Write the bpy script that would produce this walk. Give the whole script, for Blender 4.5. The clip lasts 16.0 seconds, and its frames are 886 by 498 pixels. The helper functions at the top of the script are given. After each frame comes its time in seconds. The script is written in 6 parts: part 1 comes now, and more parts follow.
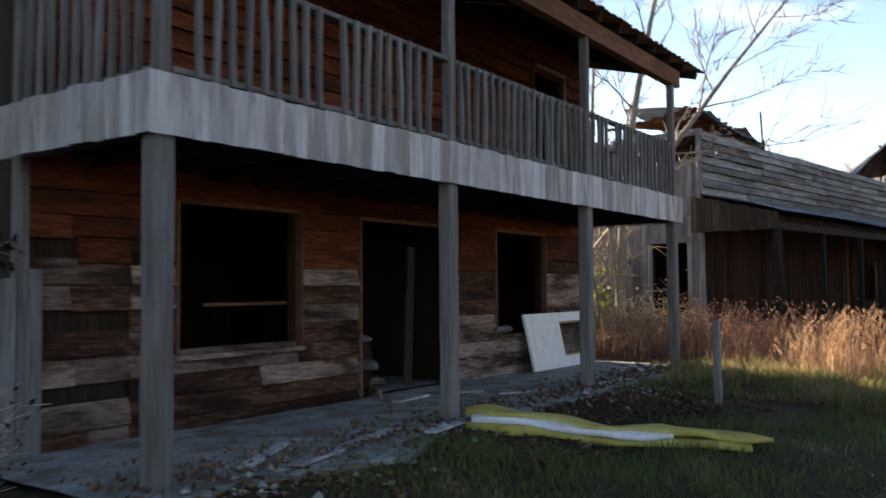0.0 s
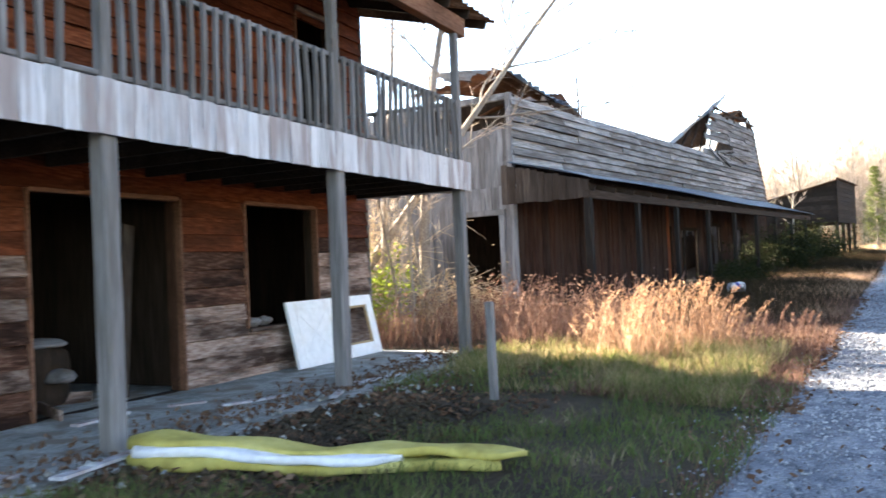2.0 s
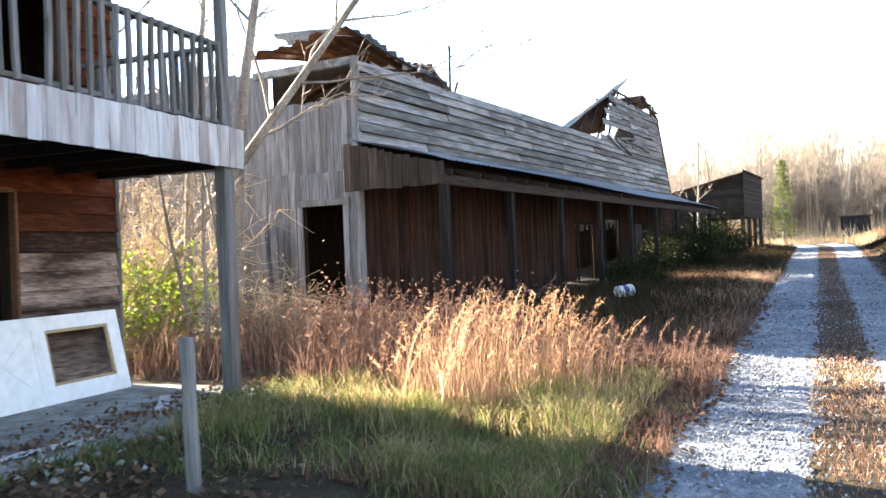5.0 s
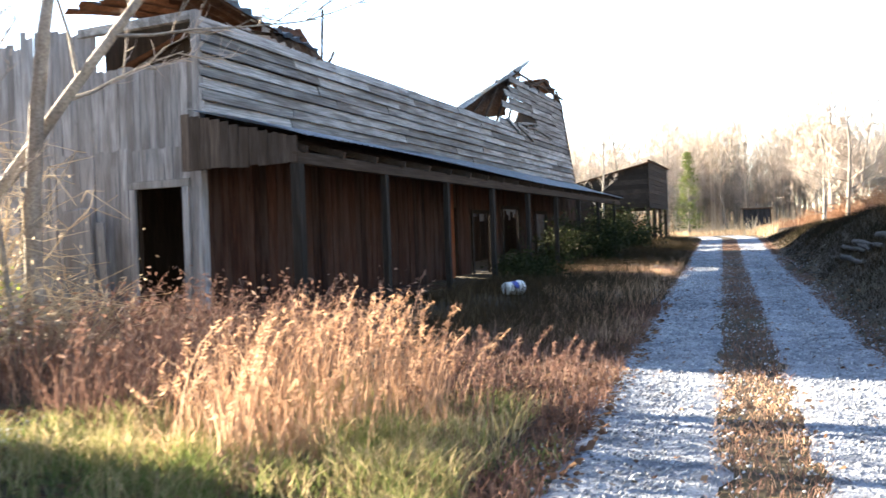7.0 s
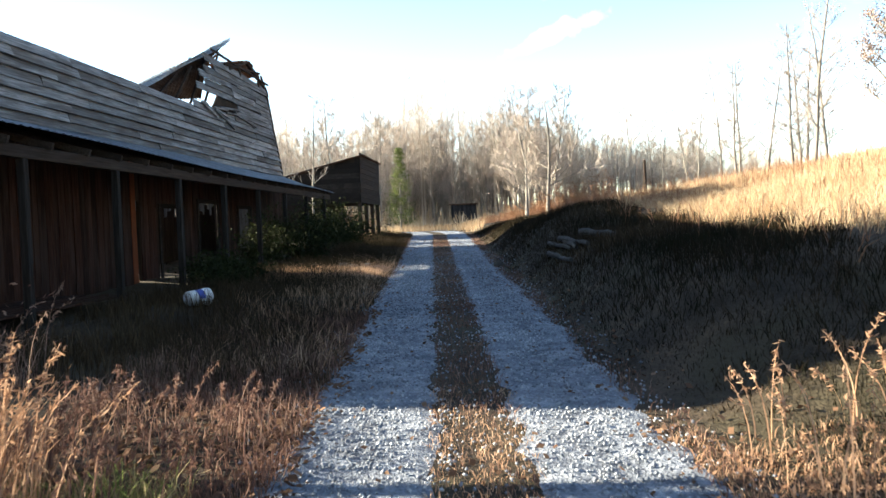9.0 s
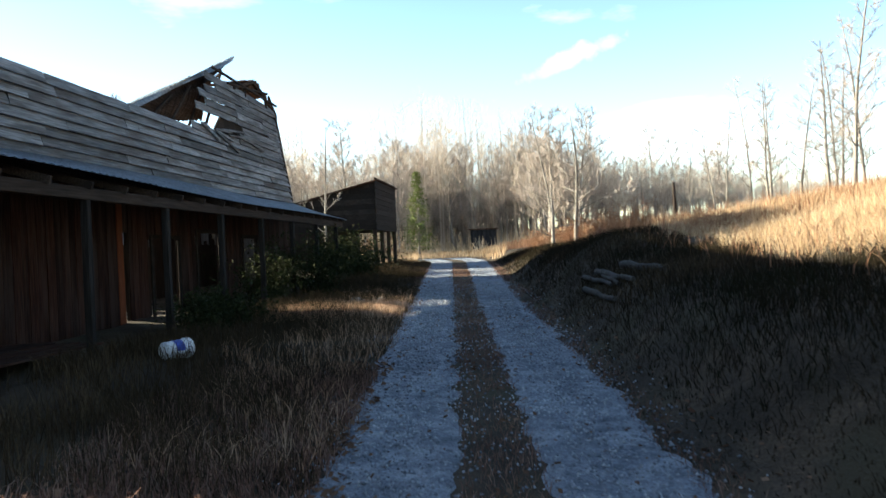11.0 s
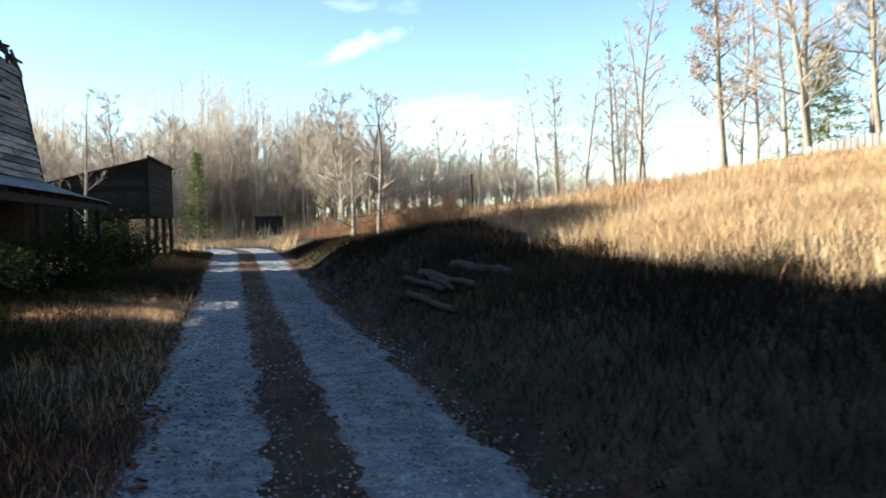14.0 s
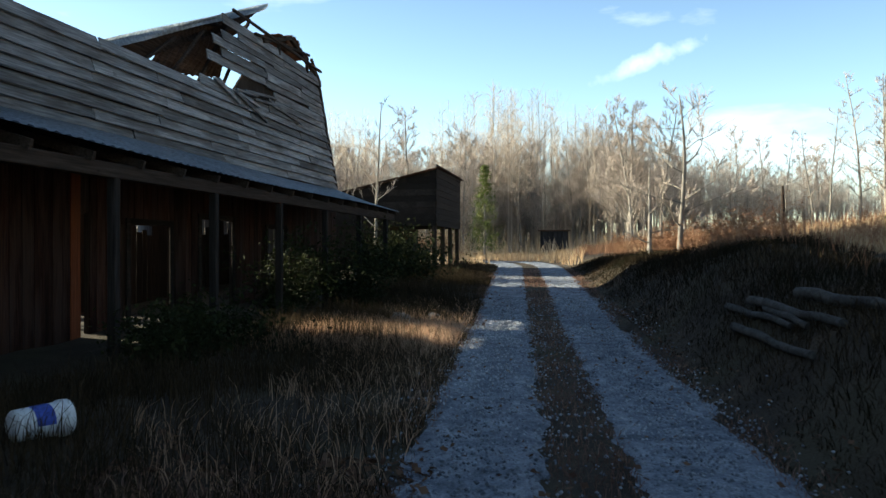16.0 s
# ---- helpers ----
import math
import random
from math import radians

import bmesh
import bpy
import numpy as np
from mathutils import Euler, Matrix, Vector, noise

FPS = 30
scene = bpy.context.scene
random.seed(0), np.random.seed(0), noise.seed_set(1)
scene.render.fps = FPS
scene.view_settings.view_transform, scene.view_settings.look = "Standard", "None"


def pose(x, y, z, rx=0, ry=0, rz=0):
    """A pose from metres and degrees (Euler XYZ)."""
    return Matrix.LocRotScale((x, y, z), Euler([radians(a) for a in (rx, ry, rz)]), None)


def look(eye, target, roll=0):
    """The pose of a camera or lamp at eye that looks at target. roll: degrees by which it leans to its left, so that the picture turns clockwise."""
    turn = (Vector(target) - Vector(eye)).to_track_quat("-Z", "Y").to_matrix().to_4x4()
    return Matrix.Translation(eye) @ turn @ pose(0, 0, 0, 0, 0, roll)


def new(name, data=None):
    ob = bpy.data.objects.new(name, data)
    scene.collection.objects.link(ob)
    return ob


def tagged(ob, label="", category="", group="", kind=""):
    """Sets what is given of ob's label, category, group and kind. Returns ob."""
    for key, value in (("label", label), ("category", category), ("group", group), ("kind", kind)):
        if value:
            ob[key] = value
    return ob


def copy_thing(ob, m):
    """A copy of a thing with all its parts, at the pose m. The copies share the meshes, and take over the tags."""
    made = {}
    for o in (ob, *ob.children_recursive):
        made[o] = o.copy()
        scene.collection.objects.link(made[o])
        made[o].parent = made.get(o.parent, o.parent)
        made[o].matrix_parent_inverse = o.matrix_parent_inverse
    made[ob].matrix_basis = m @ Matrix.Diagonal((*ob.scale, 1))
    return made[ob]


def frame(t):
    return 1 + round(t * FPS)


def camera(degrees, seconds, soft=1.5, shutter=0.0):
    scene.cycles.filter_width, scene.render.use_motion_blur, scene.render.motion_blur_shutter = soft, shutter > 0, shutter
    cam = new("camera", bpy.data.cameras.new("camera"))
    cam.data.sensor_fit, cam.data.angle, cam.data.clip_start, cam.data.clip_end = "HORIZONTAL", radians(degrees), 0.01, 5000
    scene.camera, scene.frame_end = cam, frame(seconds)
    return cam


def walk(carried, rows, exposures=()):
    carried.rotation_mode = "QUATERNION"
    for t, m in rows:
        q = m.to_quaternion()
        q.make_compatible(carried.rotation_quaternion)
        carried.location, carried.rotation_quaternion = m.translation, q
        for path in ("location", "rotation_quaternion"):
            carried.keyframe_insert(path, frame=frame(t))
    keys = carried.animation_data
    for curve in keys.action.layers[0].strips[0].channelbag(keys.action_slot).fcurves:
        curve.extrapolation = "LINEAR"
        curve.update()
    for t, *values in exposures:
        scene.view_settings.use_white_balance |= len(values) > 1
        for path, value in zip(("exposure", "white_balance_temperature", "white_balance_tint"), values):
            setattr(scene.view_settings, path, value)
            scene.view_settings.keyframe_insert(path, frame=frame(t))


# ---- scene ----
cam = camera(55.7, 16.0, 1.5, 0.5)
PATH = [
    (0, (-0.548, 1.019, 1.944), (0.894, 2.402, 2.038), -0.53),
    (0.5, (0.026, 1.084, 1.933), (1.497, 2.436, 2.007), -3.26),
    (1, (0.587, 1.138, 1.923), (2.054, 2.496, 1.981), -1.78),
    (1.5, (1.142, 1.182, 1.917), (2.705, 2.428, 1.974), -1.55),
    (2, (1.699, 1.218, 1.917), (3.352, 2.342, 1.957), -2.52),
    (2.5, (2.263, 1.256, 1.928), (3.968, 2.299, 1.983), -1.40),
    (3, (2.835, 1.311, 1.947), (4.594, 2.263, 2.005), -0.17),
    (5.3, (5.426, 1.608, 2.007), (7.174, 2.580, 2.014), -2.32),
    (5.5, (5.640, 1.637, 2.008), (7.393, 2.598, 2.000), -1.84),
    (6, (6.174, 1.697, 2.004), (7.925, 2.659, 1.913), -1.49),
    (6.5, (6.711, 1.740, 1.999), (8.511, 2.610, 1.949), -1.54),
    (7, (7.250, 1.772, 1.996), (9.087, 2.563, 1.977), -2.01),
    (7.5, (7.784, 1.805, 1.996), (9.678, 2.447, 1.950), -0.95),
    (8, (8.301, 1.850, 2.003), (10.259, 2.257, 1.963), -0.78),
    (8.5, (8.783, 1.904, 2.021), (10.770, 2.117, 1.937), -2.20),
    (9, (9.230, 1.965, 2.054), (11.223, 2.110, 1.997), -2.25),
    (11.3, (11.512, 2.184, 2.235), (13.500, 2.397, 2.263), -2.66),
    (11.5, (11.702, 2.202, 2.245), (13.671, 2.548, 2.312), -1.73),
    (12, (12.149, 2.260, 2.266), (14.130, 2.531, 2.302), -0.13),
    (12.5, (12.560, 2.333, 2.289), (14.559, 2.323, 2.346), -0.32),
    (13, (12.960, 2.419, 2.311), (14.935, 2.121, 2.413), 1.32),
    (13.5, (13.395, 2.508, 2.328), (15.349, 2.079, 2.342), 0.27),
    (14, (13.896, 2.590, 2.337), (15.869, 2.266, 2.292), -1.64),
    (14.5, (14.449, 2.660, 2.337), (16.439, 2.465, 2.350), -1.70),
    (15, (15.017, 2.717, 2.332), (17.013, 2.829, 2.364), -0.04),
    (15.5, (15.573, 2.761, 2.322), (17.552, 3.053, 2.322), 0.55),
    (16, (16.117, 2.792, 2.310), (18.087, 3.132, 2.312), -0.03),
]
EXPOSURES = [(0.0, 2.15, 7150, 13), (0.6, 2.65, 7100, 12), (1.2, 3.15, 7050, 12), (2.0, 3.75, 6950, 12), (3.0, 3.85, 6850, 11), (5.5, 3.6, 6750, 10), (7.0, 3.55, 6650, 10), (8.5, 3.05, 6550, 8), (9.2, 2.45, 6350, 4), (11.5, 2.3, 6300, 2), (12.5, 2.25, 6250, 1), (13.5, 2.05, 6200, 1), (14.5, 1.9, 6250, 1), (15.2, 1.8, 6350, 1), (16.0, 1.77, 6350, 1)]
SKY_STRENGTH, SUN_STRENGTH = 0.05, 5.0
walk(cam, [(t, look(eye, target, roll)) for t, eye, target, roll in PATH], EXPOSURES)

# ---- world, sun ----
# light travels along (-0.11, -1, -0.315): a low late-autumn sun behind the buildings
SUN_DIR = Vector((0.11, 1.0, 0.315)).normalized()
ELEV = math.asin(SUN_DIR.z)
world = bpy.data.worlds.new("sky_world")
scene.world = world
world.use_nodes = True
wn, wl = world.node_tree.nodes, world.node_tree.links
wn.clear()
w_out = wn.new("ShaderNodeOutputWorld")
w_bg = wn.new("ShaderNodeBackground")
w_sky = wn.new("ShaderNodeTexSky")
w_sky.sky_type = "NISHITA"
w_sky.sun_disc = False
w_sky.sun_elevation = ELEV
w_sky.sun_rotation = math.atan2(SUN_DIR.x, SUN_DIR.y)
w_sky.dust_density = 0.35
w_sky.ozone_density = 1.0
w_tc = wn.new("ShaderNodeTexCoord")
w_map = wn.new("ShaderNodeMapping")
w_map.inputs["Scale"].default_value = (1.0, 2.2, 7.0)
w_map.inputs["Rotation"].default_value = (0.0, 0.35, 0.5)
w_noise = wn.new("ShaderNodeTexNoise")
w_noise.inputs["Scale"].default_value = 1.7
w_noise.inputs["Detail"].default_value = 7.0
w_noise.inputs["Roughness"].default_value = 0.55
w_ramp = wn.new("ShaderNodeValToRGB")
w_ramp.color_ramp.elements[0].position = 0.56
w_ramp.color_ramp.elements[0].color = (0, 0, 0, 1)
w_ramp.color_ramp.elements[1].position = 0.78
w_ramp.color_ramp.elements[1].color = (0.55, 0.55, 0.55, 1)
w_mix = wn.new("ShaderNodeMixRGB")
w_mix.inputs[2].default_value = (12.0, 12.3, 12.8, 1)
wl.new(w_tc.outputs["Generated"], w_map.inputs["Vector"])
wl.new(w_map.outputs[0], w_noise.inputs["Vector"])
wl.new(w_noise.outputs[0], w_ramp.inputs[0])


def sky_axis(axis, centre, size):
    """Distance from a point of the sky along one axis, in cloud sizes, squared."""
    d = wn.new("ShaderNodeVectorMath")
    d.operation = "DOT_PRODUCT"
    d.inputs[1].default_value = axis
    wl.new(w_tc.outputs["Generated"], d.inputs[0])
    s = wn.new("ShaderNodeMath")
    s.operation = "SUBTRACT"
    s.inputs[1].default_value = Vector(axis).dot(Vector(centre))
    wl.new(d.outputs["Value"], s.inputs[0])
    q = wn.new("ShaderNodeMath")
    q.operation = "DIVIDE"
    q.inputs[1].default_value = size
    wl.new(s.outputs[0], q.inputs[0])
    p = wn.new("ShaderNodeMath")
    p.operation = "MULTIPLY"
    wl.new(q.outputs[0], p.inputs[0])
    wl.new(q.outputs[0], p.inputs[1])
    return p.outputs[0]


WISP = (0.9735, -0.0630, 0.2120)
w_sum = wn.new("ShaderNodeMath")
w_sum.operation = "ADD"
wl.new(sky_axis((-0.08, -0.93, 0.35), WISP, 0.085), w_sum.inputs[0])
wl.new(sky_axis((-0.20, 0.34, 0.92), WISP, 0.014), w_sum.inputs[1])
w_fray = wn.new("ShaderNodeTexNoise")
w_fray.inputs["Scale"].default_value = 34.0
w_fray.inputs["Detail"].default_value = 6.0
wl.new(w_tc.outputs["Generated"], w_fray.inputs["Vector"])
w_fadd = wn.new("ShaderNodeMath")
w_fadd.operation = "MULTIPLY_ADD"
w_fadd.inputs[1].default_value = 3.4
wl.new(w_fray.outputs[0], w_fadd.inputs[0])
wl.new(w_sum.outputs[0], w_fadd.inputs[2])
w_wisp = wn.new("ShaderNodeValToRGB")
w_wisp.color_ramp.elements[0].position = 0.25
w_wisp.color_ramp.elements[0].color = (0.6, 0.6, 0.6, 1)
w_wisp.color_ramp.elements[1].position = 0.95
w_wisp.color_ramp.elements[1].color = (0, 0, 0, 1)
w_half = wn.new("ShaderNodeMath")
w_half.operation = "MULTIPLY"
w_half.inputs[1].default_value = 0.4
wl.new(w_fadd.outputs[0], w_half.inputs[0])
wl.new(w_half.outputs[0], w_wisp.inputs[0])
w_cloud = wn.new("ShaderNodeMixRGB")
w_cloud.blend_type = "ADD"
w_cloud.inputs[0].default_value = 1.0
wl.new(w_ramp.outputs[0], w_cloud.inputs[1])
wl.new(w_wisp.outputs[0], w_cloud.inputs[2])
wl.new(w_cloud.outputs[0], w_mix.inputs[0])
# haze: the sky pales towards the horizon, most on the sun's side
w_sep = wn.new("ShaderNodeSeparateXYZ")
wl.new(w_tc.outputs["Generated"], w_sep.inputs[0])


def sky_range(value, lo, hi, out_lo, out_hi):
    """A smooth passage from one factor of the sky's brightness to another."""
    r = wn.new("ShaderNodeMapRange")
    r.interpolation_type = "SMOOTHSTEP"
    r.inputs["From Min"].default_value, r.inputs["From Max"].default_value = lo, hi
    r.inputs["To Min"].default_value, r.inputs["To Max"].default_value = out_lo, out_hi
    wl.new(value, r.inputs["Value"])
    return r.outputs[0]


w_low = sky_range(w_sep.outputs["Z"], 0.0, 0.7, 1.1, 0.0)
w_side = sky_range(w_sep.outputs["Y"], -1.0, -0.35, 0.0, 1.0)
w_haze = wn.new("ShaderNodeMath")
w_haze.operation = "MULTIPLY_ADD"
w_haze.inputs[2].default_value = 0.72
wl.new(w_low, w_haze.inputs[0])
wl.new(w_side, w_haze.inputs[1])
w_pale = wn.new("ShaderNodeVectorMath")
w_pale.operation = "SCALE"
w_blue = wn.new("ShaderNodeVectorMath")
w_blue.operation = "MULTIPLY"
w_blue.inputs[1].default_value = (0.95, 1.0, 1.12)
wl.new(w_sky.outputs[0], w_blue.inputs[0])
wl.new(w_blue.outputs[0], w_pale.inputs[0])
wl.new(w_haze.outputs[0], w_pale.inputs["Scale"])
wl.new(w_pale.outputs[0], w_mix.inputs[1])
wl.new(w_mix.outputs[0], w_bg.inputs[0])
w_bg.inputs[1].default_value = SKY_STRENGTH
wl.new(w_bg.outputs[0], w_out.inputs[0])

sun_data = bpy.data.lights.new("sun", "SUN")
sun_data.energy = SUN_STRENGTH
sun_data.angle = radians(0.5)
sun_data.color = (1.0, 0.87, 0.69)
sun = new("sun", sun_data)
sun.matrix_world = look((0, 0, 30), Vector((0, 0, 30)) - SUN_DIR)

# ---- materials ----


def mat_nodes(name, rough=0.9):
    m = bpy.data.materials.new(name)
    m.use_nodes = True
    nt = m.node_tree
    b = nt.nodes["Principled BSDF"]
    b.inputs["Roughness"].default_value = rough
    b.inputs["Specular IOR Level"].default_value = 0.25
    return m, nt, b


def noise_node(nt, scale, detail=4.0, stretch=(1, 1, 1), rough=0.55, rot=(0, 0, 0), shift=None):
    geo = nt.nodes.new("ShaderNodeNewGeometry")
    mp = nt.nodes.new("ShaderNodeMapping")
    mp.inputs["Scale"].default_value = stretch
    mp.inputs["Rotation"].default_value = rot
    n = nt.nodes.new("ShaderNodeTexNoise")
    n.inputs["Scale"].default_value = scale
    n.inputs["Detail"].default_value = detail
    n.inputs["Roughness"].default_value = rough
    nt.links.new(geo.outputs["Position"], mp.inputs["Vector"])
    src = mp.outputs[0]
    if shift:
        add = nt.nodes.new("ShaderNodeVectorMath")
        add.operation = "ADD"
        nt.links.new(src, add.inputs[0])
        nt.links.new(shift, add.inputs[1])
        src = add.outputs[0]
    nt.links.new(src, n.inputs["Vector"])
    return n


def ramp_node(nt, fac, stops):
    r = nt.nodes.new("ShaderNodeValToRGB")
    el = r.color_ramp.elements
    el[0].position, el[0].color = stops[0][0], (*stops[0][1], 1)
    el[1].position, el[1].color = stops[-1][0], (*stops[-1][1], 1)
    for p, c in stops[1:-1]:
        e = el.new(p)
        e.color = (*c, 1)
    nt.links.new(fac, r.inputs[0])
    return r


def mixed(nt, kind, fac, a, b):
    m = nt.nodes.new("ShaderNodeMixRGB")
    m.blend_type = kind
    for slot, v in ((0, fac), (1, a), (2, b)):
        if isinstance(v, (int, float)):
            m.inputs[slot].default_value = v
        elif isinstance(v, tuple):
            m.inputs[slot].default_value = (*v, 1)
        else:
            nt.links.new(v, m.inputs[slot])
    return m.outputs[0]


def bump(nt, b, height, strength, dist=0.01):
    n = nt.nodes.new("ShaderNodeBump")
    n.inputs["Strength"].default_value = strength
    n.inputs["Distance"].default_value = dist
    nt.links.new(height, n.inputs["Height"])
    nt.links.new(n.outputs[0], b.inputs["Normal"])


def wood(name, dark, mid, light, along="z", stain=(0.05, 0.04, 0.035), stain_amount=0.5, spread=0.5, rough=0.88):
    """Weathered plank: grain along one axis, stains in blotches, each board its own tone."""
    m, nt, b = mat_nodes(name, rough)
    b.inputs["Specular IOR Level"].default_value = 0.12
    st = {"x": (0.05, 1, 1), "y": (1, 0.05, 1), "z": (1, 1, 0.05)}[along]
    info = nt.nodes.new("ShaderNodeObjectInfo")
    own = nt.nodes.new("ShaderNodeMath")
    own.operation = "MULTIPLY"
    own.inputs[1].default_value = 90.0
    nt.links.new(info.outputs["Random"], own.inputs[0])
    grain = noise_node(nt, 38, 5, st, 0.6, shift=own.outputs[0])
    col = ramp_node(nt, grain.outputs[0], [(0.3, dark), (0.5, mid), (0.72, light)]).outputs[0]
    tone = ramp_node(nt, info.outputs["Random"], [(0.0, (1 - spread,) * 3), (1.0, (1.0 + spread * 0.35,) * 3)]).outputs[0]
    col = mixed(nt, "MULTIPLY", 1.0, col, tone)
    bst = {"x": (0.22, 1.5, 1.5), "y": (1.5, 0.22, 1.5), "z": (1.5, 1.5, 0.22)}[along]
    blot = noise_node(nt, 2.6, 6, bst, 0.62, shift=own.outputs[0])
    mask = ramp_node(nt, blot.outputs[0], [(0.45, (0, 0, 0)), (0.60, (stain_amount,) * 3)]).outputs[0]
    col = mixed(nt, "MIX", mask, col, stain)
    knots = noise_node(nt, 7.0, 2, {"x": (0.5, 1, 1), "y": (1, 0.5, 1), "z": (1, 1, 0.5)}[along])
    kmask = ramp_node(nt, knots.outputs[0], [(0.70, (0, 0, 0)), (0.76, (0.6, 0.6, 0.6))]).outputs[0]
    col = mixed(nt, "MIX", kmask, col, tuple(c * 0.6 for c in dark))
    nt.links.new(col, b.inputs["Base Color"])
    bump(nt, b, grain.outputs[0], 0.55, 0.008)
    return m


def blend_mat(name, stops, scale, rough=0.9, stretch=(1, 1, 1), bump_s=0.4, dist=0.02, fine=30, metal=0.0, second=None, speck=(0.6, 1.25)):
    """Two-scale surface: a coarse colour ramp under a fine speckle."""
    m, nt, b = mat_nodes(name, rough)
    n1 = noise_node(nt, scale, 6, stretch, 0.65)
    col = ramp_node(nt, n1.outputs[0], stops).outputs[0]
    n2 = noise_node(nt, fine, 4)
    sp = ramp_node(nt, n2.outputs[0], [(0.3, (speck[0],) * 3), (0.7, (speck[1],) * 3)]).outputs[0]
    col = mixed(nt, "MULTIPLY", 1.0, col, sp)
    if second:
        n3 = noise_node(nt, second[0], 3)
        col = mixed(nt, "MIX", ramp_node(nt, n3.outputs[0], [(0.48, (0, 0, 0)), (0.62, (1, 1, 1))]).outputs[0], col, second[1])
    nt.links.new(col, b.inputs["Base Color"])
    b.inputs["Metallic"].default_value = metal
    bump(nt, b, n2.outputs[0], bump_s, dist)
    return m


def blade_mat(name, stops, rough=0.8, trans=0.0, wide=0.35):
    """Blades and leaves: colour by island, drifting over the ground in patches."""
    m, nt, b = mat_nodes(name, rough)
    b.inputs["Specular IOR Level"].default_value = 0.06
    geo = nt.nodes.new("ShaderNodeNewGeometry")
    patch = noise_node(nt, wide, 3)
    add = nt.nodes.new("ShaderNodeMath")
    add.operation = "MULTIPLY_ADD"
    add.inputs[1].default_value = 0.55
    nt.links.new(geo.outputs["Random Per Island"], add.inputs[0])
    sub = nt.nodes.new("ShaderNodeMath")
    sub.operation = "MULTIPLY_ADD"
    sub.inputs[1].default_value, sub.inputs[2].default_value = 1.3, -0.42
    nt.links.new(patch.outputs[0], sub.inputs[0])
    nt.links.new(sub.outputs[0], add.inputs[2])
    col = ramp_node(nt, add.outputs[0], stops).outputs[0]
    nt.links.new(col, b.inputs["Base Color"])
    if trans:
        tr = nt.nodes.new("ShaderNodeBsdfTranslucent")
        nt.links.new(col, tr.inputs[0])
        mx = nt.nodes.new("ShaderNodeMixShader")
        mx.inputs[0].default_value = trans
        out = nt.nodes["Material Output"]
        nt.links.new(b.outputs[0], mx.inputs[1])
        nt.links.new(tr.outputs[0], mx.inputs[2])
        nt.links.new(mx.outputs[0], out.inputs[0])
    return m


M_GREY_V = wood("grey_planks", (0.13, 0.13, 0.138), (0.245, 0.245, 0.26), (0.36, 0.36, 0.375), "z", (0.085, 0.075, 0.07), 0.55, 0.35)
M_GREY_H = wood("grey_siding", (0.12, 0.122, 0.13), (0.25, 0.256, 0.27), (0.42, 0.428, 0.44), "x", (0.06, 0.05, 0.045), 0.65, 0.5)
M_PALE = wood("pale_fascia_planks", (0.38, 0.385, 0.415), (0.55, 0.56, 0.595), (0.68, 0.69, 0.72), "z", (0.27, 0.21, 0.20), 0.75, 0.28)
M_RAIL = wood("weathered_rail", (0.123, 0.118, 0.120), (0.202, 0.196, 0.198), (0.277, 0.269, 0.269), "z", (0.090, 0.075, 0.060), 0.5, 0.25)
M_RAIL_H = wood("weathered_rail_long", (0.123, 0.118, 0.120), (0.202, 0.196, 0.198), (0.277, 0.269, 0.269), "x", (0.090, 0.075, 0.060), 0.5, 0.25)
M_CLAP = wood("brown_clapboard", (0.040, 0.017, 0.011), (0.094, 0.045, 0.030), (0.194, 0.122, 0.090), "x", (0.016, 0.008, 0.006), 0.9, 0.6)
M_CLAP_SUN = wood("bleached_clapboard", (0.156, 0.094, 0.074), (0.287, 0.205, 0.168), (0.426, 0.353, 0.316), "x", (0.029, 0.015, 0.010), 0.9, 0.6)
M_RED = wood("red_brown_clapboard", (0.075, 0.021, 0.010), (0.155, 0.045, 0.020), (0.23, 0.08, 0.04), "x", (0.035, 0.012, 0.007), 0.6, 0.4)
# red-brown planks, the porch's shade darkened into their colour
M_BOARD = wood("shade_darkened_red_planks", (0.012, 0.005, 0.0035), (0.034, 0.0135, 0.008), (0.075, 0.034, 0.022), "z", (0.075, 0.052, 0.042), 0.35, 0.6)
# orange of a sunlit strip painted into the planks
M_ORANGE = wood("sunlit_orange_planks", (0.08, 0.02, 0.007), (0.16, 0.043, 0.015), (0.24, 0.075, 0.03), "z", (0.15, 0.06, 0.03), 0.4, 0.3)
M_BLACK = wood("black_brown_timber", (0.022, 0.017, 0.013), (0.045, 0.032, 0.025), (0.075, 0.056, 0.044), "x", (0.019, 0.013, 0.011), 0.5, 0.3)
# posts made near black: the shade under the roof is in the colour
M_BLACK_V = wood("shade_darkened_posts", (0.011, 0.009, 0.008), (0.021, 0.018, 0.016), (0.039, 0.034, 0.031), "z", (0.012, 0.010, 0.008), 0.5, 0.3)
M_STILT = wood("dark_stilt_boards", (0.014, 0.011, 0.009), (0.029, 0.022, 0.018), (0.055, 0.042, 0.035), "x", (0.016, 0.012, 0.009), 0.6, 0.5)
M_BEAM = wood("red_brown_beam", (0.12, 0.055, 0.035), (0.20, 0.10, 0.065), (0.26, 0.15, 0.10), "x", (0.07, 0.035, 0.02), 0.5, 0.2)
M_SHED = wood("dark_shed_planks", (0.021, 0.021, 0.024), (0.038, 0.038, 0.043), (0.063, 0.063, 0.070), "z", (0.014, 0.014, 0.017), 0.5, 0.4)
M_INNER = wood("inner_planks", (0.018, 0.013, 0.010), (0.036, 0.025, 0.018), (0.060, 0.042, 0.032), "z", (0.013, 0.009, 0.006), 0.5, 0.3)
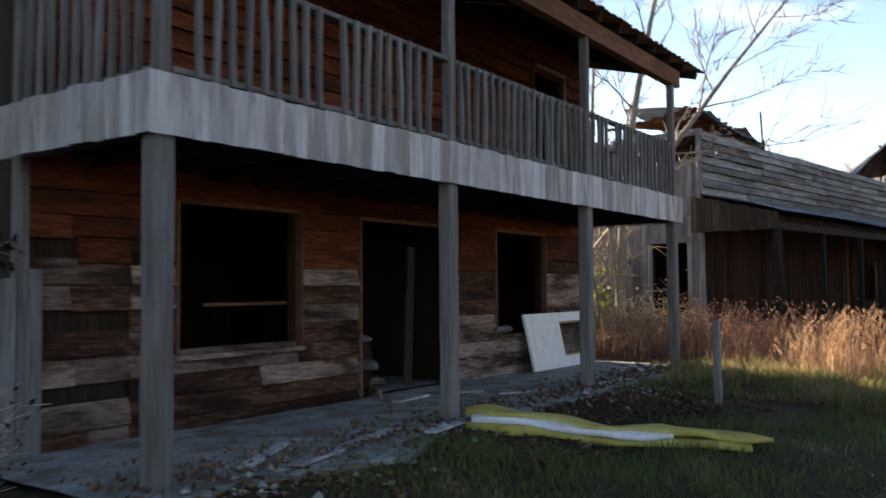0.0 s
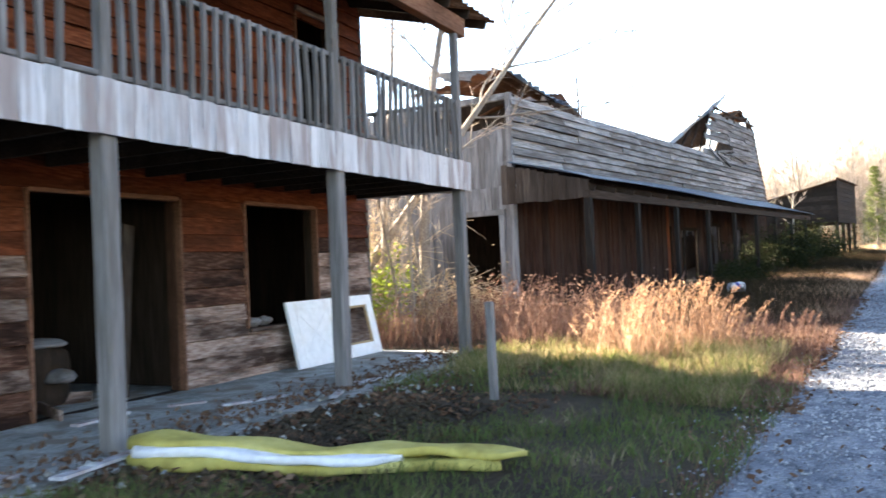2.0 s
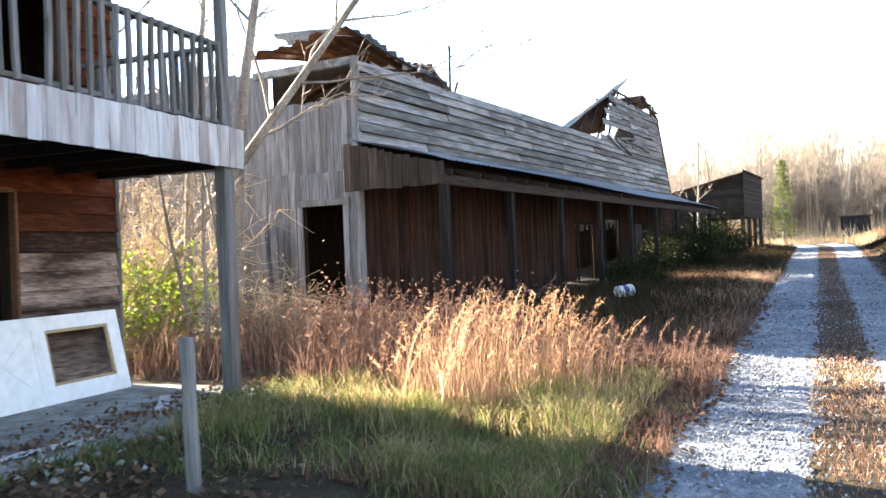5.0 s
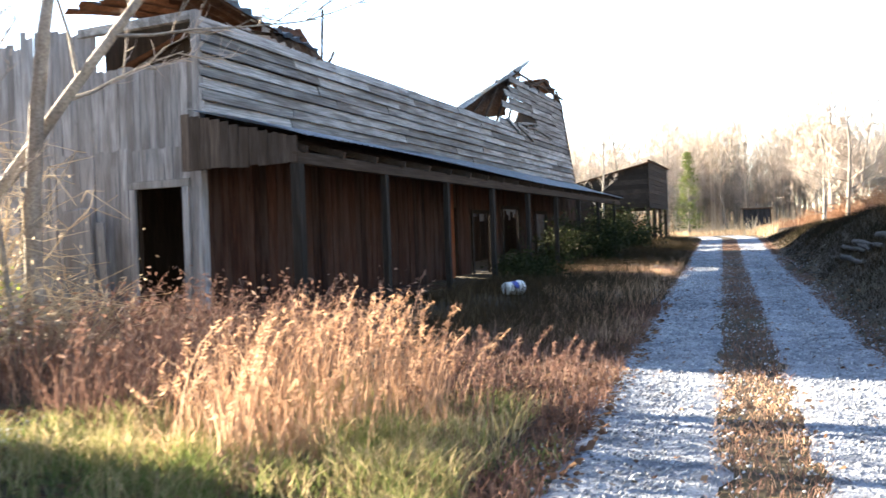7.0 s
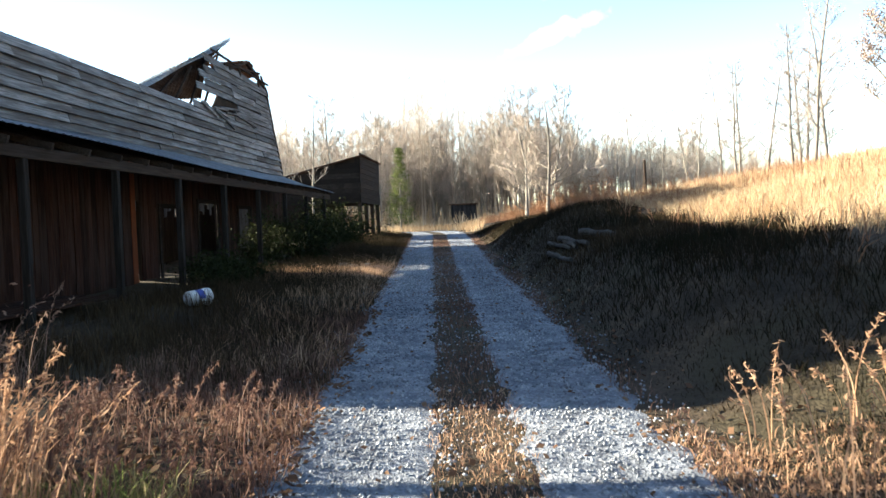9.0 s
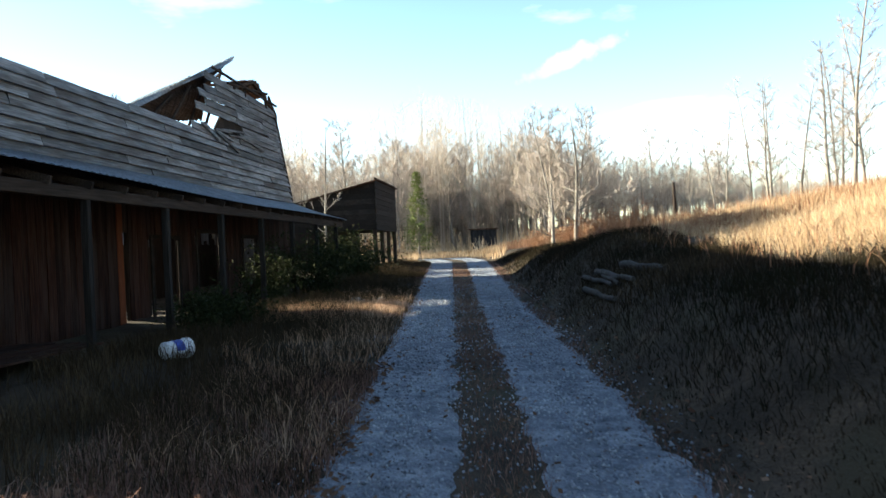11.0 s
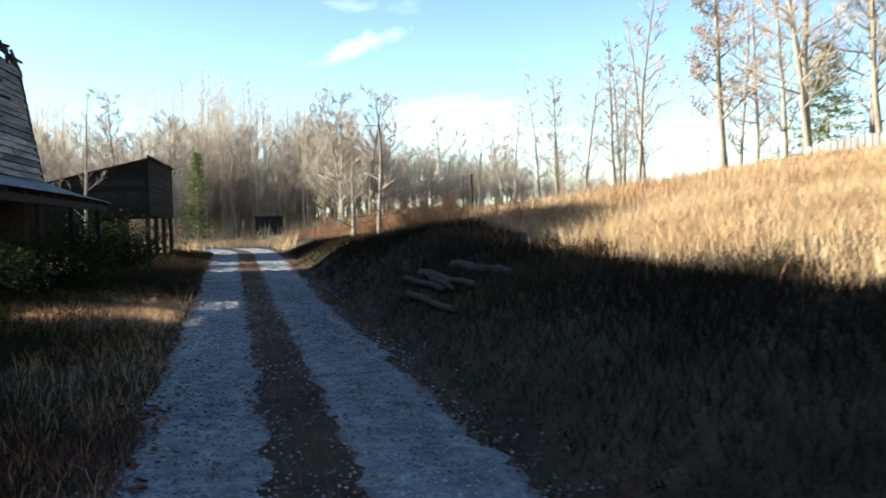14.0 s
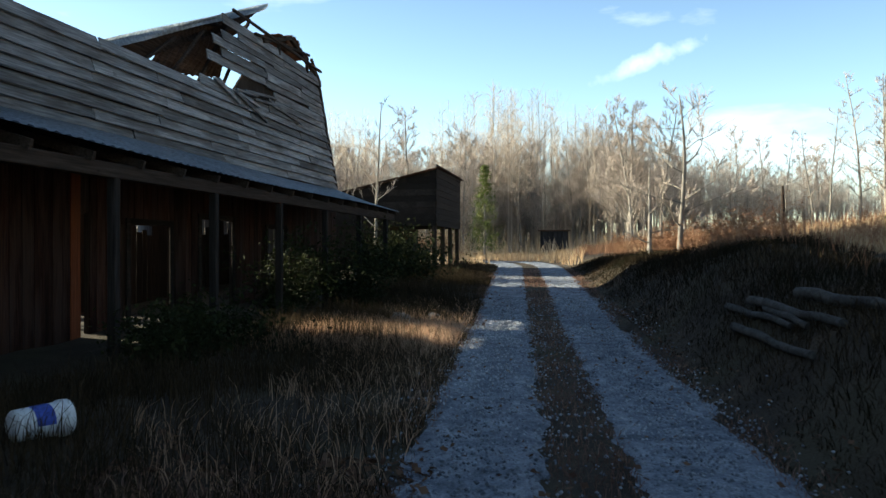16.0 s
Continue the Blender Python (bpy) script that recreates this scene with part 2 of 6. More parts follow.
M_END = wood("brown_grey_end_boards", (0.042, 0.033, 0.028), (0.078, 0.060, 0.051), (0.120, 0.099, 0.084), "z", (0.024, 0.017, 0.013), 0.6, 0.4)
M_TIN = blend_mat("galvanised_tin", [(0.3, (0.34, 0.37, 0.40)), (0.6, (0.46, 0.50, 0.54)), (0.8, (0.30, 0.24, 0.20))], 1.4, 0.42, (1, 1, 1), 0.15, 0.004, 18, 0.55)
M_RUST = blend_mat("rusted_tin", [(0.3, (0.07, 0.038, 0.025)), (0.55, (0.125, 0.075, 0.05)), (0.75, (0.24, 0.22, 0.21))], 2.2, 0.75, (1, 1, 1), 0.3, 0.006, 22, 0.2)
M_CONC = blend_mat("stained_concrete", [(0.3, (0.16, 0.17, 0.16)), (0.5, (0.33, 0.35, 0.34)), (0.72, (0.46, 0.49, 0.49))], 1.7, 0.85, (1, 1, 1), 0.4, 0.01, 26, 0.0, (3.1, (0.20, 0.18, 0.155)))
M_SOIL = blend_mat("soil_and_litter", [(0.3, (0.022, 0.016, 0.010)), (0.5, (0.050, 0.037, 0.024)), (0.7, (0.105, 0.075, 0.049))], 1.1, 0.95, (1, 1, 1), 0.8, 0.03, 34, 0.0, (0.8, (0.055, 0.045, 0.026)))
# gravel and stones: the shaded road's skylight blue is mixed into the grey
M_GRAVEL = blend_mat("crushed_grey_gravel", [(0.3, (0.112, 0.125, 0.155)), (0.5, (0.235, 0.260, 0.302)), (0.72, (0.414, 0.442, 0.487))], 3.5, 0.9, (1, 1, 1), 1.0, 0.035, 40, 0.0)
M_STONE = blade_mat("gravel_stones", [(0.0, (0.07, 0.078, 0.095)), (0.5, (0.26, 0.28, 0.315)), (1.0, (0.62, 0.64, 0.66))], 0.85)
M_LAWN = blade_mat("short_grass", [(0.0, (0.20, 0.15, 0.09)), (0.35, (0.10, 0.13, 0.04)), (0.6, (0.13, 0.19, 0.06)), (0.8, (0.17, 0.15, 0.075)), (1.0, (0.40, 0.33, 0.22))], 0.75, 0.35, 1.1)
M_STRAW = blade_mat("pale_straw_stems", [(0.0, (0.36, 0.27, 0.17)), (0.5, (0.54, 0.44, 0.31)), (1.0, (0.72, 0.63, 0.49))], 0.8, 0.3)
M_GREEN = blade_mat("green_grass", [(0.0, (0.085, 0.13, 0.035)), (0.4, (0.17, 0.20, 0.065)), (0.62, (0.36, 0.29, 0.15)), (1.0, (0.56, 0.45, 0.29))], 0.75, 0.45, 1.2)
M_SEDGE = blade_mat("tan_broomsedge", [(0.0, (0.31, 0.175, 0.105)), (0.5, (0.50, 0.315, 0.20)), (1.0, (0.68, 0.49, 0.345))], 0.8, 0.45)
M_WEED = blade_mat("red_brown_weeds", [(0.0, (0.09, 0.05, 0.04)), (0.5, (0.20, 0.115, 0.088)), (1.0, (0.46, 0.33, 0.25))], 0.85, 0.3)
# dry grass with the store's shade darkened into the colour
M_VERGE = blade_mat("shaded_verge_grass", [(0.0, (0.015, 0.015, 0.007)), (0.35, (0.033, 0.024, 0.014)), (0.7, (0.071, 0.050, 0.028)), (1.0, (0.180, 0.135, 0.083))], 0.85, 0.3)
# colour darkened in place of the shadow lying over the bank
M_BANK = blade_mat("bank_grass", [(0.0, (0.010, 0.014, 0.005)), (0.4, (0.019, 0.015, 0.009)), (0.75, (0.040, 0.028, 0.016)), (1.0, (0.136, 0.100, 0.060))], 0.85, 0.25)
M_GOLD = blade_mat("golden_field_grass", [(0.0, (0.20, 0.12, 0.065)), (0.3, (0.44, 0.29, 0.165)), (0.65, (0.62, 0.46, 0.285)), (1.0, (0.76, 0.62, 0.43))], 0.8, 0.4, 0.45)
M_BRIAR = blade_mat("russet_briar", [(0.0, (0.17, 0.085, 0.05)), (0.5, (0.28, 0.15, 0.09)), (1.0, (0.40, 0.25, 0.15))], 0.85, 0.15)
M_LEAF = blade_mat("fallen_leaves", [(0.0, (0.070, 0.037, 0.025)), (0.5, (0.148, 0.087, 0.054)), (1.0, (0.296, 0.197, 0.133))], 0.8, 0.15)
M_BUSH = blade_mat("evergreen_leaves", [(0.0, (0.009, 0.013, 0.005)), (0.5, (0.019, 0.025, 0.009)), (1.0, (0.050, 0.055, 0.023))], 0.7, 0.2)
M_LIME = blade_mat("yellow_green_leaves", [(0.0, (0.12, 0.18, 0.025)), (0.5, (0.26, 0.34, 0.055)), (1.0, (0.45, 0.44, 0.11))], 0.6, 0.5)
M_PINE = blade_mat("pine_needles", [(0.0, (0.06, 0.085, 0.025)), (0.5, (0.11, 0.135, 0.04)), (1.0, (0.19, 0.20, 0.07))], 0.6, 0.2)
M_BARK = blend_mat("grey_bark", [(0.3, (0.144, 0.120, 0.102)), (0.5, (0.288, 0.252, 0.216)), (0.75, (0.456, 0.414, 0.360))], 3.0, 0.92, (1, 1, 0.3), 0.7, 0.02, 30)
M_BARK2 = blend_mat("pale_bark", [(0.3, (0.135, 0.118, 0.099)), (0.5, (0.237, 0.211, 0.180)), (0.75, (0.372, 0.343, 0.304))], 3.0, 0.92, (1, 1, 0.3), 0.5, 0.02, 30)
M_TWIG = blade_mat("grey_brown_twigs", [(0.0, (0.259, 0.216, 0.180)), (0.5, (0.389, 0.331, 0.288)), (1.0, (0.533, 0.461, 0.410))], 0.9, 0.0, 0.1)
# far twigs: low sunlight lifted into the colour, paler than M_TWIG
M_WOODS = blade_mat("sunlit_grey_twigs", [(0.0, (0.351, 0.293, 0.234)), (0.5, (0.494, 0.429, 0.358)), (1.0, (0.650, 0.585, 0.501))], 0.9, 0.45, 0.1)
M_TWIG_RED = blade_mat("russet_leaves", [(0.0, (0.15, 0.105, 0.085)), (0.5, (0.23, 0.165, 0.135)), (1.0, (0.32, 0.25, 0.205))], 0.9, 0.1, 0.1)
M_WHITE = blend_mat("chalky_white_paint", [(0.3, (0.78, 0.79, 0.80)), (0.5, (0.86, 0.87, 0.88)), (0.8, (0.68, 0.65, 0.60))], 2.4, 0.5, (1, 1, 1), 0.05, 0.003, 14, speck=(0.93, 1.04))
M_RAW = wood("raw_door_edge", (0.30, 0.21, 0.12), (0.46, 0.34, 0.20), (0.55, 0.42, 0.27), "x", (0.30, 0.22, 0.14), 0.3, 0.1)
M_FOAM = blend_mat("yellowed_foam", [(0.3, (0.28, 0.23, 0.055)), (0.5, (0.46, 0.40, 0.11)), (0.75, (0.56, 0.51, 0.20))], 2.4, 0.8, (1, 1, 1), 0.08, 0.004, 14, speck=(0.88, 1.06))
M_COVER = blend_mat("torn_white_plastic", [(0.3, (0.55, 0.59, 0.66)), (0.5, (0.74, 0.77, 0.82)), (0.75, (0.82, 0.84, 0.86))], 5.0, 0.35, (1, 1, 1), 0.35, 0.02, 12, speck=(0.85, 1.08))
M_BUCKET = blend_mat("white_plastic", [(0.3, (0.62, 0.64, 0.66)), (0.6, (0.76, 0.78, 0.80)), (0.8, (0.50, 0.48, 0.45))], 4.0, 0.4, (1, 1, 1), 0.05, 0.003, 30, speck=(0.9, 1.05))
M_BLUE = blend_mat("blue_print", [(0.3, (0.03, 0.06, 0.30)), (0.7, (0.06, 0.10, 0.42))], 6.0, 0.45, (1, 1, 1), 0.1, 0.003, 30)
M_ROCK = blend_mat("pale_rock", [(0.3, (0.24, 0.23, 0.21)), (0.5, (0.38, 0.36, 0.34)), (0.75, (0.48, 0.46, 0.44))], 3.0, 0.9, (1, 1, 1), 0.6, 0.03, 20)
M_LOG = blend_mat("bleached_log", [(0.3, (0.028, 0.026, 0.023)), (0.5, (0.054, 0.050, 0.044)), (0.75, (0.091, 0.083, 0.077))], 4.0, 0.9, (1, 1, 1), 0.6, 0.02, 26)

# ---- builders ----


def empty(name, m=None, **tags):
    ob = new(name)
    if m is not None:
        ob.matrix_world = m
    return tagged(ob, **tags)


def mesh_ob(name, verts, faces, material, parent=None, label="", smooth=False):
    me = bpy.data.meshes.new(name)
    me.from_pydata(verts, [], faces)
    if smooth:
        me.polygons.foreach_set("use_smooth", [True] * len(me.polygons))
    me.materials.append(material)
    ob = new(name, me)
    if parent is not None:
        ob.parent = parent
    if label:
        ob["label"] = label
    return ob


def part(name, bm, material, parent=None, label=""):
    me = bpy.data.meshes.new(name)
    bm.to_mesh(me)
    bm.free()
    me.materials.append(material)
    ob = new(name, me)
    if parent is not None:
        ob.parent = parent
    if label:
        ob["label"] = label
    return ob


def add_box(bm, x0, x1, y0, y1, z0, z1, m=None, bevel=0.0):
    t = Matrix.Translation(((x0 + x1) / 2, (y0 + y1) / 2, (z0 + z1) / 2)) @ Matrix.Diagonal((x1 - x0, y1 - y0, z1 - z0, 1))
    if m is not None:
        t = m @ t
    geo = bmesh.ops.create_cube(bm, size=1.0, matrix=t)
    if bevel:
        edges = list({e for v in geo["verts"] for e in v.link_edges})
        bmesh.ops.bevel(bm, geom=edges, offset=bevel, segments=1, affect="EDGES")


def box(name, x0, x1, y0, y1, z0, z1, material, parent=None, label="", m=None, bevel=0.008):
    bm = bmesh.new()
    add_box(bm, x0, x1, y0, y1, z0, z1, m, bevel)
    return part(name, bm, material, parent, label)


def plank_meshes(prefix, n, material, axis, rough_ends=True, seed=1):
    """Unit planks, 1 long on the axis, 1 wide and 1 thick, with wavering edges and chipped ends."""
    rng = random.Random(seed)
    out = []
    for k in range(n):
        rings = 5
        verts, faces = [], []
        for i in range(rings):
            s = i / (rings - 1)
            end = i in (0, rings - 1)
            for cu, cw in ((-0.5, -0.5), (0.5, -0.5), (0.5, 0.5), (-0.5, 0.5)):
                ll = s + (rng.uniform(-0.012, 0.012) if end and rough_ends else 0)
                wu = cu * (1 + rng.uniform(-0.07, 0.03))
                wt = cw * (1 + rng.uniform(-0.2, 0.1)) + 0.25 * math.sin(s * 3.0 + k)
                verts.append((ll, wt, wu) if axis == "x" else (wu, wt, ll))
        for i in range(rings - 1):
            for j in range(4):
                a, b2 = i * 4 + j, i * 4 + (j + 1) % 4
                faces.append((a, b2, b2 + 4, a + 4))
        faces.append((3, 2, 1, 0))
        e = (rings - 1) * 4
        faces.append((e, e + 1, e + 2, e + 3))
        me = bpy.data.meshes.new(prefix)
        me.from_pydata(verts, [], faces)
        me.validate()
        bm = bmesh.new()
        bm.from_mesh(me)
        bmesh.ops.recalc_face_normals(bm, faces=bm.faces)
        bm.to_mesh(me)
        bm.free()
        me.materials.append(material)
        out.append(me)
    return out


def piece(name, me, parent, m):
    ob = new(name, me)
    ob.parent = parent
    ob.matrix_local = m
    return ob


def tubes(segs, sides=5):
    """Tapered prisms for rows of (p0, p1, r0, r1)."""
    verts, faces = [], []
    for p0, p1, r0, r1 in segs:
        d = (p1 - p0)
        if d.length < 1e-6:
            continue
        d.normalize()
        a = d.orthogonal().normalized()
        c = d.cross(a)
        base = len(verts)
        for p, r in ((p0, r0), (p1, r1)):
            for k in range(sides):
                g = 2 * math.pi * k / sides
                verts.append(p + (a * math.cos(g) + c * math.sin(g)) * r)
        for k in range(sides):
            k2 = (k + 1) % sides
            faces.append((base + k, base + k2, base + sides + k2, base + sides + k))
    return verts, faces


def chain_mesh(name, segs, material, parent=None, sides=8):
    """One closed, tapering tube through a row of joined segments."""
    joints = [segs[0][0]] + [q for _, q, _, _ in segs]
    radii = [segs[0][2]] + [r for _, _, _, r in segs]
    verts, faces = [], []
    a = None
    for i, (p, r) in enumerate(zip(joints, radii)):
        d = (joints[min(i + 1, len(joints) - 1)] - joints[max(i - 1, 0)]).normalized()
        a = d.orthogonal().normalized() if a is None else (a - d * a.dot(d)).normalized()
        c = d.cross(a)
        for k in range(sides):
            g = 2 * math.pi * k / sides
            verts.append(p + (a * math.cos(g) + c * math.sin(g)) * r)
    for i in range(len(joints) - 1):
        for k in range(sides):
            k2 = (k + 1) % sides
            faces.append((i * sides + k, i * sides + k2, (i + 1) * sides + k2, (i + 1) * sides + k))
    faces.append(tuple(range(sides))[::-1])
    faces.append(tuple((len(joints) - 1) * sides + k for k in range(sides)))
    return mesh_ob(name, verts, faces, material, parent, "", True)


def add_tubes(name, segs, material, parent=None, sides=6, label="", smooth=True):
    v, f = tubes(segs, sides)
    return mesh_ob(name, v, f, material, parent, label, smooth)


def array_mesh(name, verts, tris, material, kind="", label="", category="", parent=None):
    """A mesh from numpy arrays of vertices and triangles."""
    me = bpy.data.meshes.new(name)
    nv, nf = len(verts), len(tris)
    me.vertices.add(nv)
    me.vertices.foreach_set("co", np.ascontiguousarray(verts, dtype=np.float32).ravel())
    me.loops.add(nf * 3)
    me.loops.foreach_set("vertex_index", np.ascontiguousarray(tris, dtype=np.int32).ravel())
    me.polygons.add(nf)
    me.polygons.foreach_set("loop_start", np.arange(0, nf * 3, 3, dtype=np.int32))
    me.polygons.foreach_set("loop_total", np.full(nf, 3, dtype=np.int32))
    me.update(calc_edges=True)
    me.materials.append(material)
    ob = new(name, me)
    if parent is not None:
        ob.parent = parent
    return tagged(ob, label, category, "", kind)


# ---- the lie of the land ----
ROAD_X = np.array([-200, -10, 0, 8, 14, 20, 26, 31, 38, 45, 56, 66, 90, 300], float)
ROAD_Z = np.array([0.3, 0.38, 0.40, 0.44, 0.53, 0.72, 0.86, 0.94, 1.25, 1.50, 1.72, 1.66, 1.7, 6.0], float)


def road_y(x):
    x = np.asarray(x, float)
    return 2.1 + 0.083 * (x - 14) + 0.022 * np.maximum(0, x - 50) ** 2 * (x < 90) + (x >= 90) * 0.022 * 1600


def step01(t):
    t = np.clip(t, 0, 1)
    return t * t * (3 - 2 * t)


def lumps(x, y, s, seed):
    return (np.sin(x * s + seed) * np.cos(y * s * 1.3 + seed * 2.1) + 0.5 * np.sin(x * s * 2.3 + y * s * 1.7 + seed * 3.3) + 0.35 * np.cos(x * s * 3.7 - y * s * 4.1 + seed)) / 1.85


def ground_z(x, y):
    x, y = np.asarray(x, float), np.asarray(y, float)
    zr = np.interp(x, ROAD_X, ROAD_Z)
    yc = np.where(x < 50, 2.1 + 0.083 * (x - 14), 5.09 + 0.083 * (x - 50))
    left = y - (yc + 1.45)
    right = (yc - 1.45) - y
    rise_l = 0.03 * np.clip(left, 0, 6) + 0.02 * np.clip(left - 14, 0, 60)
    fade = step01((x - 36) / 12)
    bank = 0.80 * step01((x - 13.8) / 4.6) * (1 - 0.62 * fade)
    hump = 0.50 * np.exp(-((x - 30.5) / 2.6) ** 2) * np.exp(-((right - 2.0) / 1.7) ** 2)
    slope = 0.06 + 0.089 * step01((x - 6) / 12) - 0.05 * fade
    far = np.clip(right - 1.2, 0, 15.5)
    rise_r = bank * step01(right / 1.35) + hump + slope * far + 0.01 * np.clip(right - 16.7, 0, 100)
    off = np.clip(np.maximum(left, right), 0, 1.5) / 1.5
    hill = 0.11 * np.clip(x - 108, 0, 90) * step01((y + 2) / 25) + 0.05 * np.clip(y - 62, 0, 100)
    ca, sa = math.cos(radians(8.8)), math.sin(radians(8.8))
    hu = (x - 2.272) * ca + (y - 6.051) * sa
    hv = -(x - 2.272) * sa + (y - 6.051) * ca
    apron = step01((hv + 1.5) / 1.2) * step01((hu + 1.6) / 1.0) * step01((11.9 - hu) / 1.4) * step01((9.0 - hv) / 2.0)
    lie = hill + zr + np.where(left > 0, rise_l, 0) + np.where(right > 0, rise_r, 0) + 0.20 * np.exp(-((x - 21.4) / 1.6) ** 2 - ((y - 6.9) / 1.0) ** 2) + off * 0.05 * lumps(x, y, 1.1, 2.0) + 0.012 * lumps(x, y, 4.0, 5.0)
    return lie * (1 - apron) + 0.645 * apron


def gz(x, y):
    return float(ground_z(x, y))


xs = np.concatenate([np.linspace(-400, -20, 12), np.arange(-15, 50, 0.4), np.arange(50, 110, 2.0), np.linspace(115, 700, 14)])
ys = np.concatenate([np.linspace(-500, -40, 14), np.arange(-35, -4, 0.9), np.arange(-4, 13, 0.3), np.arange(13, 40, 1.5), np.linspace(45, 500, 14)])
GX, GY = np.meshgrid(xs, ys, indexing="ij")
GZ = ground_z(GX, GY)
gv = np.stack([GX, GY, GZ], -1).reshape(-1, 3)
ni, nj = len(xs), len(ys)
ii, jj = np.meshgrid(np.arange(ni - 1), np.arange(nj - 1), indexing="ij")
q0 = (ii * nj + jj).ravel()
gt = np.concatenate([np.stack([q0, q0 + nj, q0 + nj + 1], -1), np.stack([q0, q0 + nj + 1, q0 + 1], -1)])
ground = array_mesh("ground", gv, gt, M_SOIL, "structure", "brown soil with dead leaves and thin turf", "ground")
ground.data.polygons.foreach_set("use_smooth", [True] * len(ground.data.polygons))

# the gravel road: two wheel tracks with ragged edges
for side, (inner, outer) in enumerate(((0.30, 1.32), (-0.28, -1.30))):
    rx = np.concatenate([np.arange(-16, 45, 0.16), np.arange(45, 75, 0.6)])
    cols = 9
    rv = []
    for i, x in enumerate(rx):
        wob = [0.10 * float(lumps(x, 7 * s + side * 3, 2.3, 4.0)) + 0.06 * float(lumps(x, s * 3.0, 7.0, 1.0)) for s in (0.0, 1.0)]
        for k in range(cols):
            s = k / (cols - 1)
            o = inner + wob[0] + (outer + wob[1] - inner - wob[0]) * s
            y = float(road_y(x)) + o
            edge = min(s, 1 - s) * 2
            zz = gz(x, y) if x < 50 else float(np.interp(x, ROAD_X, ROAD_Z))
            rv.append((x, y, zz + 0.028 * min(1.0, edge * 4) - 0.012 - 0.02 * edge + 0.006 * float(lumps(x, y, 9.0, 3.0)) + 0.012))
    rf = [(i * cols + k, (i + 1) * cols + k, (i + 1) * cols + k + 1, i * cols + k + 1) for i in range(len(rx) - 1) for k in range(cols - 1)]
    if side:
        rf = [f[::-1] for f in rf]
    tagged(mesh_ob("road", rv, rf if not side else rf, M_GRAVEL, None, "", True), "gravel wheel track of crushed grey stone", "road", "", "structure")

# ---- two-storey house with porch and balcony ----
HOUSE_ANGLE = 8.8
HM = pose(2.272, 6.051, 0, 0, 0, HOUSE_ANGLE)
house = empty("two_storey_house", HM, label="abandoned two-storey timber house with porch and railed balcony", category="house")
FLOOR, WALL_V, DECK_B, DECK_T, EAVE = 0.70, 1.78, 2.94, 3.335, 5.75
H_U0, H_U1, H_BACK = -0.12, 9.62, 6.4
OPEN = [(1.27, 2.80, 1.36, 2.74), (3.78, 5.63, FLOOR, 2.735), (6.75, 8.22, 1.27, 2.75), (7.95, 8.86, DECK_T, 5.40)]


def wall_with_openings(name, u0, u1, z0, z1, v0, v1, openings, material, parent, label=""):
    """A thick wall along u, cut through by rectangular openings."""
    us = sorted({u0, u1, *[o[0] for o in openings], *[o[1] for o in openings]})
    zs = sorted({z0, z1, *[o[2] for o in openings], *[o[3] for o in openings]})
    us, zs = [u for u in us if u0 <= u <= u1], [z for z in zs if z0 <= z <= z1]

    def solid(i, j):
        if not (0 <= i < len(us) - 1 and 0 <= j < len(zs) - 1):
            return False
        mu, mz = (us[i] + us[i + 1]) / 2, (zs[j] + zs[j + 1]) / 2
        return not any(o[0] < mu < o[1] and o[2] < mz < o[3] for o in openings)
    bm = bmesh.new()
    made = {}

    def vert(i, j, v):
        if (i, j, v) not in made:
            made[i, j, v] = bm.verts.new((us[i], v, zs[j]))
        return made[i, j, v]
    for i in range(len(us) - 1):
        for j in range(len(zs) - 1):
            if not solid(i, j):
                continue
            bm.faces.new([vert(*p, v0) for p in ((i, j), (i + 1, j), (i + 1, j + 1), (i, j + 1))])
            bm.faces.new([vert(*p, v1) for p in ((i, j + 1), (i + 1, j + 1), (i + 1, j), (i, j))])
            for di, dj, p, q in ((-1, 0, (i, j + 1), (i, j)), (1, 0, (i + 1, j), (i + 1, j + 1)), (0, -1, (i, j), (i + 1, j)), (0, 1, (i + 1, j + 1), (i, j + 1))):
                if not solid(i + di, j + dj):
                    bm.faces.new((vert(*q, v0), vert(*p, v0), vert(*p, v1), vert(*q, v1)))
    bmesh.ops.recalc_face_normals(bm, faces=bm.faces)
    return part(name, bm, material, parent, label)


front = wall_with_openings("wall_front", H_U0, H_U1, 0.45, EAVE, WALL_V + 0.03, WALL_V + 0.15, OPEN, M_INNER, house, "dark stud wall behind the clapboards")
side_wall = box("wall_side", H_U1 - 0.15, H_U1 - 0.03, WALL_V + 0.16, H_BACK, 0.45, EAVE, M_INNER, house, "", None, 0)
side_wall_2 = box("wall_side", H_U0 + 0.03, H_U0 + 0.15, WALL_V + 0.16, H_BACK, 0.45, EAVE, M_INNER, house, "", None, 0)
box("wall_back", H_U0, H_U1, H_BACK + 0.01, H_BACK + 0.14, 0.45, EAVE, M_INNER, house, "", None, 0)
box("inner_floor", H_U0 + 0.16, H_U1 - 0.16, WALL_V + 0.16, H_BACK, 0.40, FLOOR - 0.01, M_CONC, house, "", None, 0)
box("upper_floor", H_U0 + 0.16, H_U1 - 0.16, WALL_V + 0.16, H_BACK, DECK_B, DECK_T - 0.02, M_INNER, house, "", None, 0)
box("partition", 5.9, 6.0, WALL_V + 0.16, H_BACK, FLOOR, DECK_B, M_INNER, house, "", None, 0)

clap = plank_meshes("clapboard", 6, M_CLAP, "x", seed=3)
clap_sun = plank_meshes("clapboard", 4, M_CLAP_SUN, "x", seed=4)
clap_red = plank_meshes("clapboard", 4, M_RED, "x", seed=5)
rng = random.Random(11)


